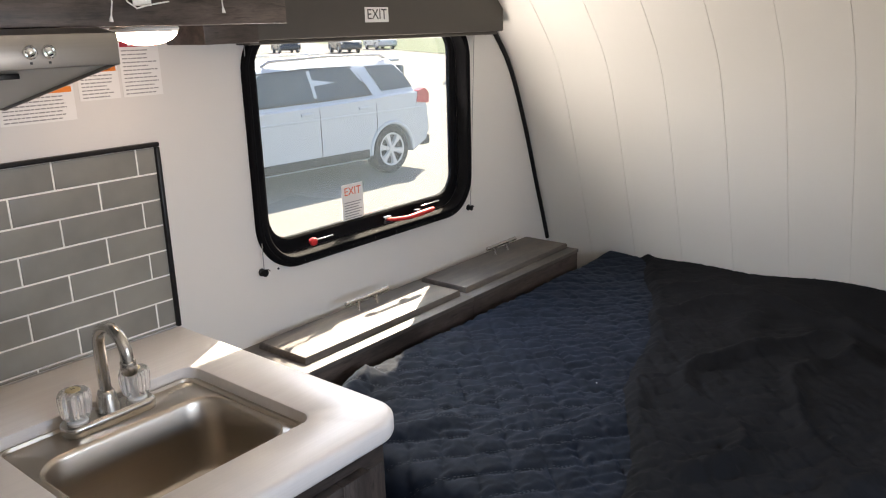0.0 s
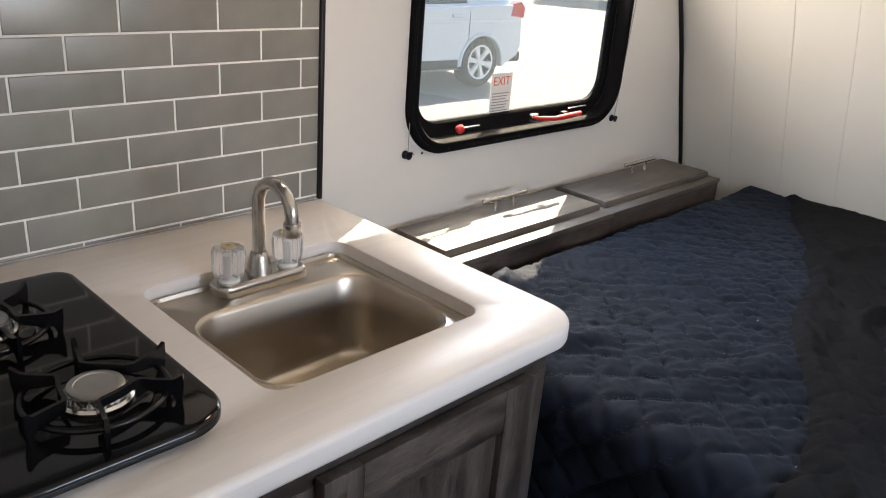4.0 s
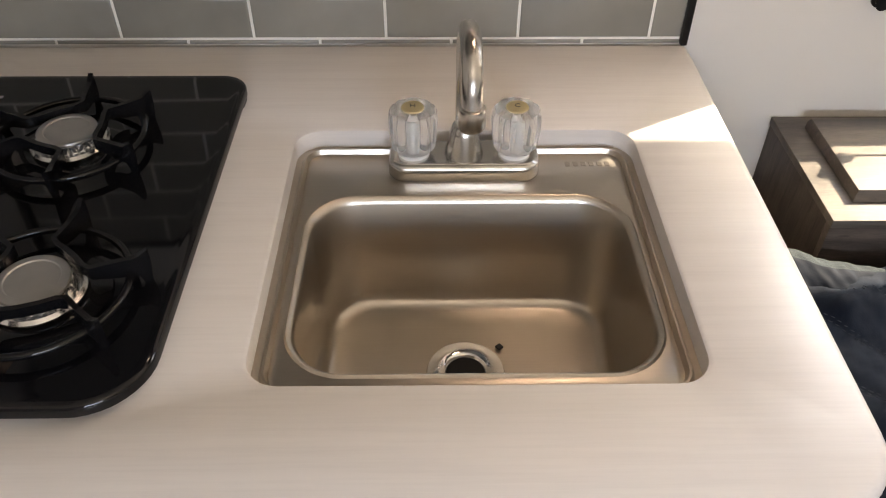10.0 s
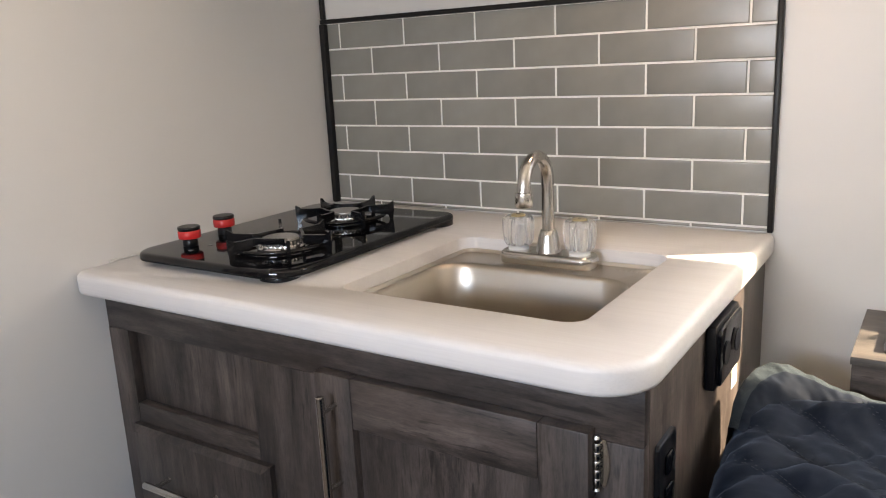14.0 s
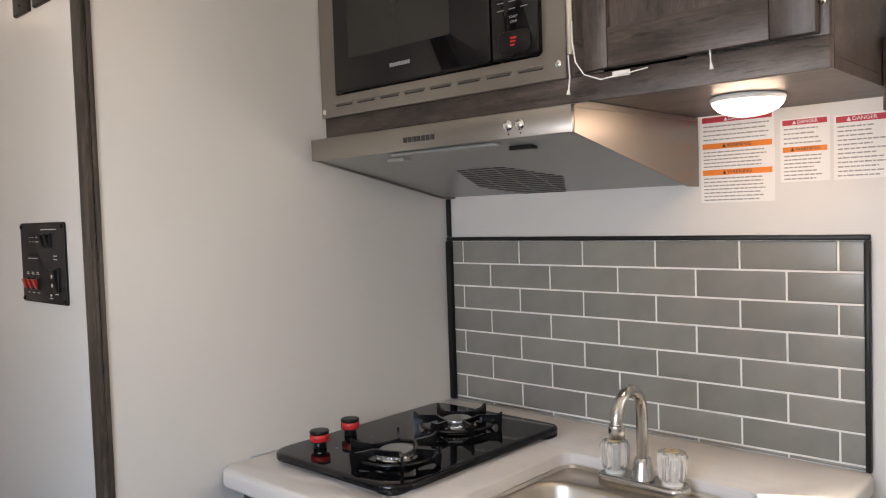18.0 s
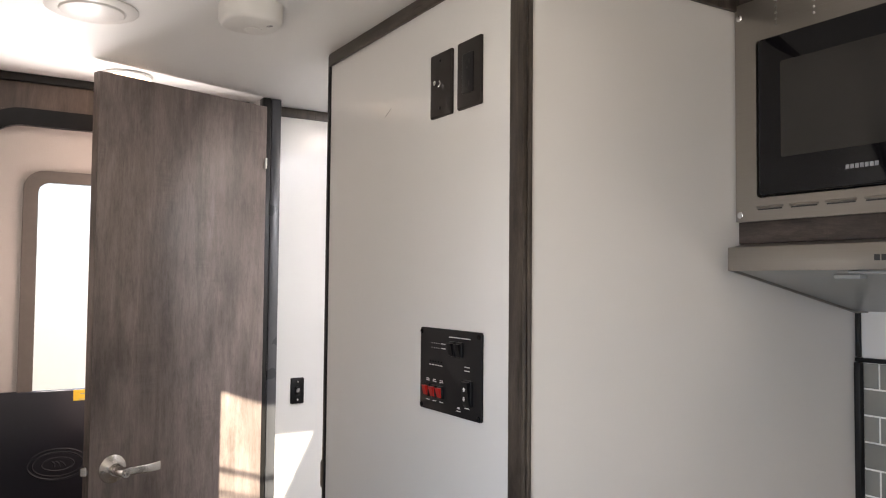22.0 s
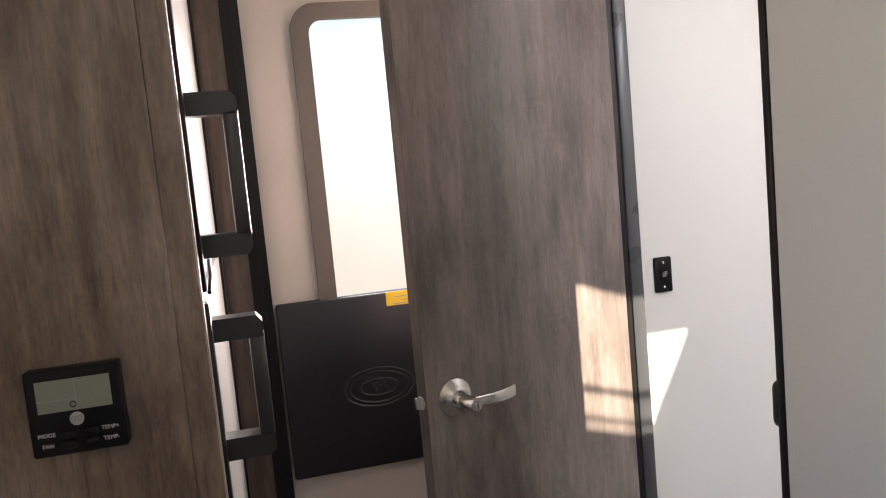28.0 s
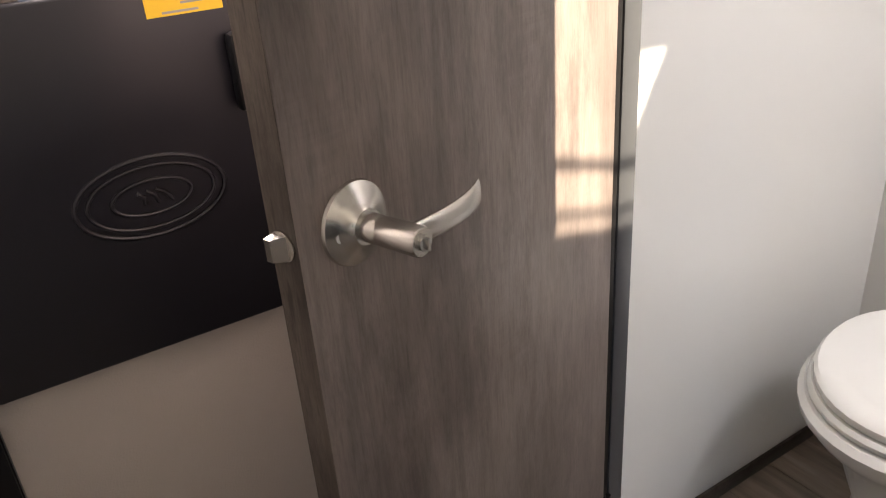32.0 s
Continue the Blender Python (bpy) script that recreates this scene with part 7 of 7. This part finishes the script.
def car(name, base, turn, paint, label, detailed):
    """A parked sport utility car; its nose points to -y, its near side to +x, before the turn."""
    M = Matrix.Translation(base) @ Matrix.Rotation(turn, 4, "Z")
    c = thing(name, base, label, "car")
    def P(nm, bm, mat, parent=c, lab=""):
        bm.transform(M)
        return part(nm, bm, mat, parent, lab)
    # side outline of the body below the glass: (y from the nose, z), rear at +
    low = [(-2.35, 0.42), (-2.36, 0.62), (-2.28, 0.86), (-2.05, 0.98), (-1.15, 1.08), (-0.2, 1.10), (0.9, 1.13), (1.75, 1.17), (2.14, 1.16), (2.25, 0.98), (2.28, 0.60), (2.22, 0.42), (1.95, 0.30)]
    arch = lambda cy: [(cy + 0.41 * math.cos(a), 0.34 + 0.41 * math.sin(a)) for a in (math.pi * k / 12 for k in range(13))]
    rear, frt = arch(1.50), arch(-1.40)
    under = [(1.94, 0.28)] + [p for p in rear if p[1] > 0.30] + [(1.06, 0.27), (-0.96, 0.27)] + [p for p in frt if p[1] > 0.30] + [(-1.88, 0.28), (-2.2, 0.32)]
    outline = low[:-1] + under
    bm = bmesh.new()
    rings = []
    for x, k in ((-0.925, 0.94), (-0.90, 1.0), (0.90, 1.0), (0.925, 0.94)):
        rings.append([(x, y * (0.995 if abs(x) > 0.91 else 1), 0.70 + (z - 0.70) * k) for y, z in outline])
    vs = [[bm.verts.new(p) for p in r] for r in rings]
    for a, b in zip(vs, vs[1:]):
        for k in range(len(a)):
            j = (k + 1) % len(a)
            bm.faces.new((a[k], a[j], b[j], b[k]))
    for v in (vs[0], vs[-1]):
        es = [bm.edges.get((v[k], v[(k + 1) % len(v)])) for k in range(len(v))]
        bmesh.ops.triangle_fill(bm, use_beauty=True, edges=es)
    P("body", bm, paint)
    # cabin: a tapered greenhouse, domed roof and a lip over the tailgate
    bm = bmesh.new()
    rows = []
    for z, fx, y0, y1 in ((1.06, 0.900, -1.52, 2.17), (1.20, 0.862, -1.34, 2.12), (1.38, 0.795, -1.08, 2.02), (1.54, 0.725, -0.84, 1.90), (1.62, 0.660, -0.72, 1.84), (1.665, 0.540, -0.54, 1.72), (1.685, 0.300, -0.30, 1.55)):
        rows.append([(x + 0.0, y, z) for x, y in rounded(2 * fx, y1 - y0, 0.16, 5)])
        rows[-1] = [(x, y + (y0 + y1) / 2, zz) for x, y, zz in rows[-1]]
    loft(bm, rows)
    P("cabin", bm, paint)
    P("roof_lip", B((-0.60, 1.78, 1.595), (0.60, 2.02, 1.640), 0.018, 3), paint)
    P("cladding", B((-0.915, 2.10, 0.34), (0.915, 2.315, 0.50), 0.04, 3), TYRE, c, "dark grey bumper cladding")
    P("bumper", B((-0.91, 2.12, 0.50), (0.91, 2.33, 0.78), 0.07, 4), paint)
    P("tailgate", B((-0.80, 2.16, 0.78), (0.80, 2.285, 1.14), 0.05, 3), paint)
    P("rear_window", B((-0.62, 2.02, 1.20), (0.62, 2.10, 1.54), 0.03, 2), CAR_GLASS, c)
    P("windscreen", B((-0.62, -0.01, 0.0), (0.62, 0.008, 0.95), 0.0, 1, Matrix.Translation((0, -1.465, 1.11)) @ Matrix.Rotation(-1.00, 4, "X")), CAR_GLASS, c)
    for s in (-1, 1):
        side = lambda z: s * np.interp(z, (1.06, 1.20, 1.38, 1.54, 1.62), (0.900, 0.862, 0.795, 0.725, 0.660))

        def pane(nm, pts, mat, lab="", d0=0.004, d1=0.012):
            bm = bmesh.new()
            loft(bm, [[(side(z) + s * d, y, z) for y, z in pts] for d in (d0, d1)])
            return P(nm, bm, mat, c, lab)

        pane("window_surround", [(-1.22, 1.13), (0.30, 1.145), (1.20, 1.165), (1.13, 1.30), (1.05, 1.45), (0.96, 1.575), (0.20, 1.585), (-0.62, 1.56), (-0.96, 1.34)], TYRE, "black window surround", 0.002, 0.007)
        pane("window", [(-1.12, 1.155), (0.16, 1.165), (0.16, 1.36), (0.16, 1.56), (-0.58, 1.54), (-0.90, 1.34)], CAR_GLASS, "dark side window", 0.006, 0.012)
        pane("window", [(0.22, 1.165), (1.14, 1.185), (1.07, 1.33), (0.98, 1.46), (0.92, 1.56), (0.22, 1.565)], CAR_GLASS, "dark side window", 0.006, 0.012)
        pane("window", [(1.38, 1.21), (2.00, 1.225), (1.93, 1.36), (1.84, 1.47), (1.76, 1.56), (1.20, 1.565), (1.28, 1.40)], CAR_GLASS, "dark quarter window", 0.006, 0.012)
        for y in (-0.02, 0.98):
            P("door_handle", B((s * 0.938 - 0.014, y - 0.10, 0.985), (s * 0.938 + 0.014, y + 0.10, 1.025), 0.010, 3), paint)
        for y, lean in ((-0.92, 0.0), (0.20, 0.0), (1.22, -0.10)):
            bm = bmesh.new()
            tube(bm, [(s * 0.9255, y + lean, 0.40), (s * 0.9265, y, 0.72), (s * 0.9240, y, 1.05)], 0.0055, 6)
            P("door_seam", bm, TYRE, c, "dark door gap")
        P("mirror", B((s * 1.00 - 0.11, -1.06, 1.10), (s * 1.00 + 0.10, -0.88, 1.27), 0.05, 4), paint)
        P("sill_strip", B((s * 0.915 - 0.012, -0.95, 0.29), (s * 0.915 + 0.016, 1.05, 0.42), 0.010), TYRE, c, "dark grey sill cladding")
        P("belt_crease", B((s * 0.924 - 0.008, -2.0, 0.905), (s * 0.924 + 0.008, 2.10, 0.935), 0.007, 3), paint)
        bm = bmesh.new()
        loft(bm, [[(s * 0.88 + (s * 0.055 if k else -s * 0.10), y, z) for y, z in ((2.02, 1.00), (2.28, 0.97), (2.285, 1.12), (2.20, 1.20), (2.06, 1.17))] for k in (0, 1)])
        P("tail_light", bm, TAIL_RED, c, "red tail light")
        P("headlight", B((s * 0.80 - 0.10, -2.35, 0.72), (s * 0.80 + 0.09, -2.10, 0.90), 0.03, 2), CHROME, c)
        bm = bmesh.new()
        tube(bm, [(s * 0.62, -0.48, 1.625), (s * 0.64, -0.36, 1.695), (s * 0.65, 0.60, 1.725), (s * 0.65, 1.55, 1.705), (s * 0.63, 1.68, 1.650)], 0.020, 10)
        P("roof_rail", bm, NICKEL, c)
        for y in (-1.40, 1.50):
            bm = bmesh.new()
            tube(bm, [(s * 0.925, y + 0.415 * math.cos(a), 0.34 + 0.415 * math.sin(a)) for a in (-0.05 + 3.24 * k / 20 for k in range(21))], 0.028, 8)
            P("wheel_arch", bm, paint)
            bm = bmesh.new()
            lathe(bm, [(0.235, -0.11), (0.33, -0.11), (0.352, -0.08), (0.358, 0.0), (0.352, 0.08), (0.33, 0.11), (0.235, 0.11)], (s * 0.80, y, 0.36), "x", 40, None, False)
            t = P("wheel", bm, TYRE, c, "black tyre on an alloy rim")
            bm = bmesh.new()
            lathe(bm, [(0.238, -s * 0.09), (0.245, s * 0.10), (0.225, s * 0.108), (0.212, s * 0.06), (0.0, s * 0.02)], (s * 0.80, y, 0.36), "x", 40)
            P("rim", bm, TYRE, t)
            bm = bmesh.new()
            lathe(bm, [(0.226, s * 0.090), (0.246, s * 0.104), (0.240, s * 0.114), (0.214, s * 0.108)], (s * 0.80, y, 0.36), "x", 40, None, False)
            lathe(bm, [(0.0, s * 0.112), (0.05, s * 0.110), (0.058, s * 0.095), (0.05, s * 0.06), (0.0, s * 0.06)], (s * 0.80, y, 0.36), "x", 24)
            P("rim_ring", bm, RIM, t)
            for k in range(6):
                m = Matrix.Translation((s * 0.80, y, 0.36)) @ Matrix.Rotation(2 * math.pi * k / 6 + 0.3, 4, "X")
                bm = bmesh.new()
                loft(bm, [[m @ Vector((s * xx, w, r)) for xx, w in ((0.070, -wd), (0.070, wd), (0.104, wd * 0.7), (0.104, -wd * 0.7))] for r, wd in ((0.03, 0.030), (0.13, 0.034), (0.226, 0.060))])
                P("spoke", bm, RIM, t)
    return c


car("suv", (-8.85, 7.02, GZ), radians(-4), SILVER, "silver-white sport utility car parked in the yard", True)
for x, y, turn, mat, lab in ((-50.5, 49.0, 60, DARK_PAINT, "dark parked truck far across the yard"), (-56.5, 47.5, 60, DARK_PAINT, "dark parked truck far across the yard"), (-53.5, 56.6, 62, WHITE_PAINT, "white parked van far across the yard")):
    car("parked_car", (x, y, GZ), radians(turn), mat, lab, False)


# a white travel trailer far off
tt = thing("travel_trailer", (-18.3, 28.9, GZ), "white travel trailer parked across the yard", "trailer")
TM = Matrix.Translation((-18.25, 28.88, GZ)) @ Matrix.Rotation(radians(35.6), 4, "Z")
def TP(nm, bm, mat, lab=""):
    bm.transform(TM)
    return part(nm, bm, mat, tt, lab)
TP("body", B((-3.2, -1.2, 0.95), (3.2, 1.2, 3.9), 0.10, 3), WHITE_PAINT)
TP("skirt", B((-1.5, -1.0, 0.55), (3.0, 1.0, 0.95)), DARK_PAINT)
for x in (-1.9, 0.4, 1.9):
    TP("window", B((x - 0.45, -1.22, 1.7), (x + 0.45, -1.19, 2.35), 0.02), CAR_GLASS)
TP("stripe", B((-3.1, -1.215, 1.15), (3.1, -1.205, 1.45)), DARK_PAINT)
for x in (-0.5, 0.5):
    bm = bmesh.new()
    lathe(bm, [(0.0, -0.1), (0.32, -0.1), (0.35, 0.0), (0.32, 0.1), (0.0, 0.1)], (x, -1.0, 0.35), "y", 24)
    TP("wheel", bm, TYRE)
TP("jack", B((-2.66, -1.10, 0.0), (-2.58, -1.02, 0.96)), DARK_PAINT)
# ---- floor boards ----
rnd = random.Random(11)
fl = bpy.data.objects["floor"]
me = None
for i in range(16):
    x0 = XW + 0.002 + i * 0.130
    if x0 > XE - 0.02:
        break
    x1 = min(x0 + 0.1285, XE - 0.002)
    y = -1.405 - rnd.random() * 0.6
    while y < 0.95:
        y1 = y + 0.9
        a, b = max(y, -1.405), min(y1 - 0.0015, 0.95)
        if b - a > 0.03:
            part("plank", B((x0, a, -0.0039), (x1, b, 0.0), 0.0012, 1), PLANK, fl)
        y = y1

# ---- backsplash tiles ----
GROUT_X = XW + 0.0040
bs = thing("backsplash", (XW, 0.39, 0.88), "grey glossy brick-pattern wall tiles with white joints", "backsplash")
part("grout", B((XW + 0.0004, PY + 0.0145, 0.8805), (GROUT_X, 0.8428, 1.2615)), GROUT, bs, "white grout")
PITCH, ROW, GAP = 0.1652, 0.0534, 0.0036
def tile_mesh(w, h):
    bm = bmesh.new()
    loft(bm, [[(x, y, z) for y, z in ((d, d), (w - d, d), (w - d, h - d), (d, h - d))] for x, d in ((0.0, 0.0), (0.0006, 0.0), (0.0013, 0.0008), (0.0015, 0.0024))])
    return mesh_of("tile", bm, TILE)


cache = {}
z_top = 1.2605
for r in range(8):
    z1 = z_top - r * ROW
    z0 = max(z1 - ROW + GAP, 0.8815)
    start = (0.803 if r % 2 == 0 else 0.7195) - 8 * PITCH
    for k in range(12):
        y0, y1 = start + k * PITCH + GAP / 2, start + (k + 1) * PITCH - GAP / 2
        y0, y1 = max(y0, PY + 0.015), min(y1, 0.8425)
        if y1 - y0 < 0.006 or z1 - z0 < 0.003:
            continue
        key = (round(y1 - y0, 4), round(z1 - z0, 4))
        if key not in cache:
            cache[key] = tile_mesh(*key)
        t = new("tile", cache[key])
        t.location = (GROUT_X, y0, z0)
        WM[t] = Matrix()
        hang(t, bs)
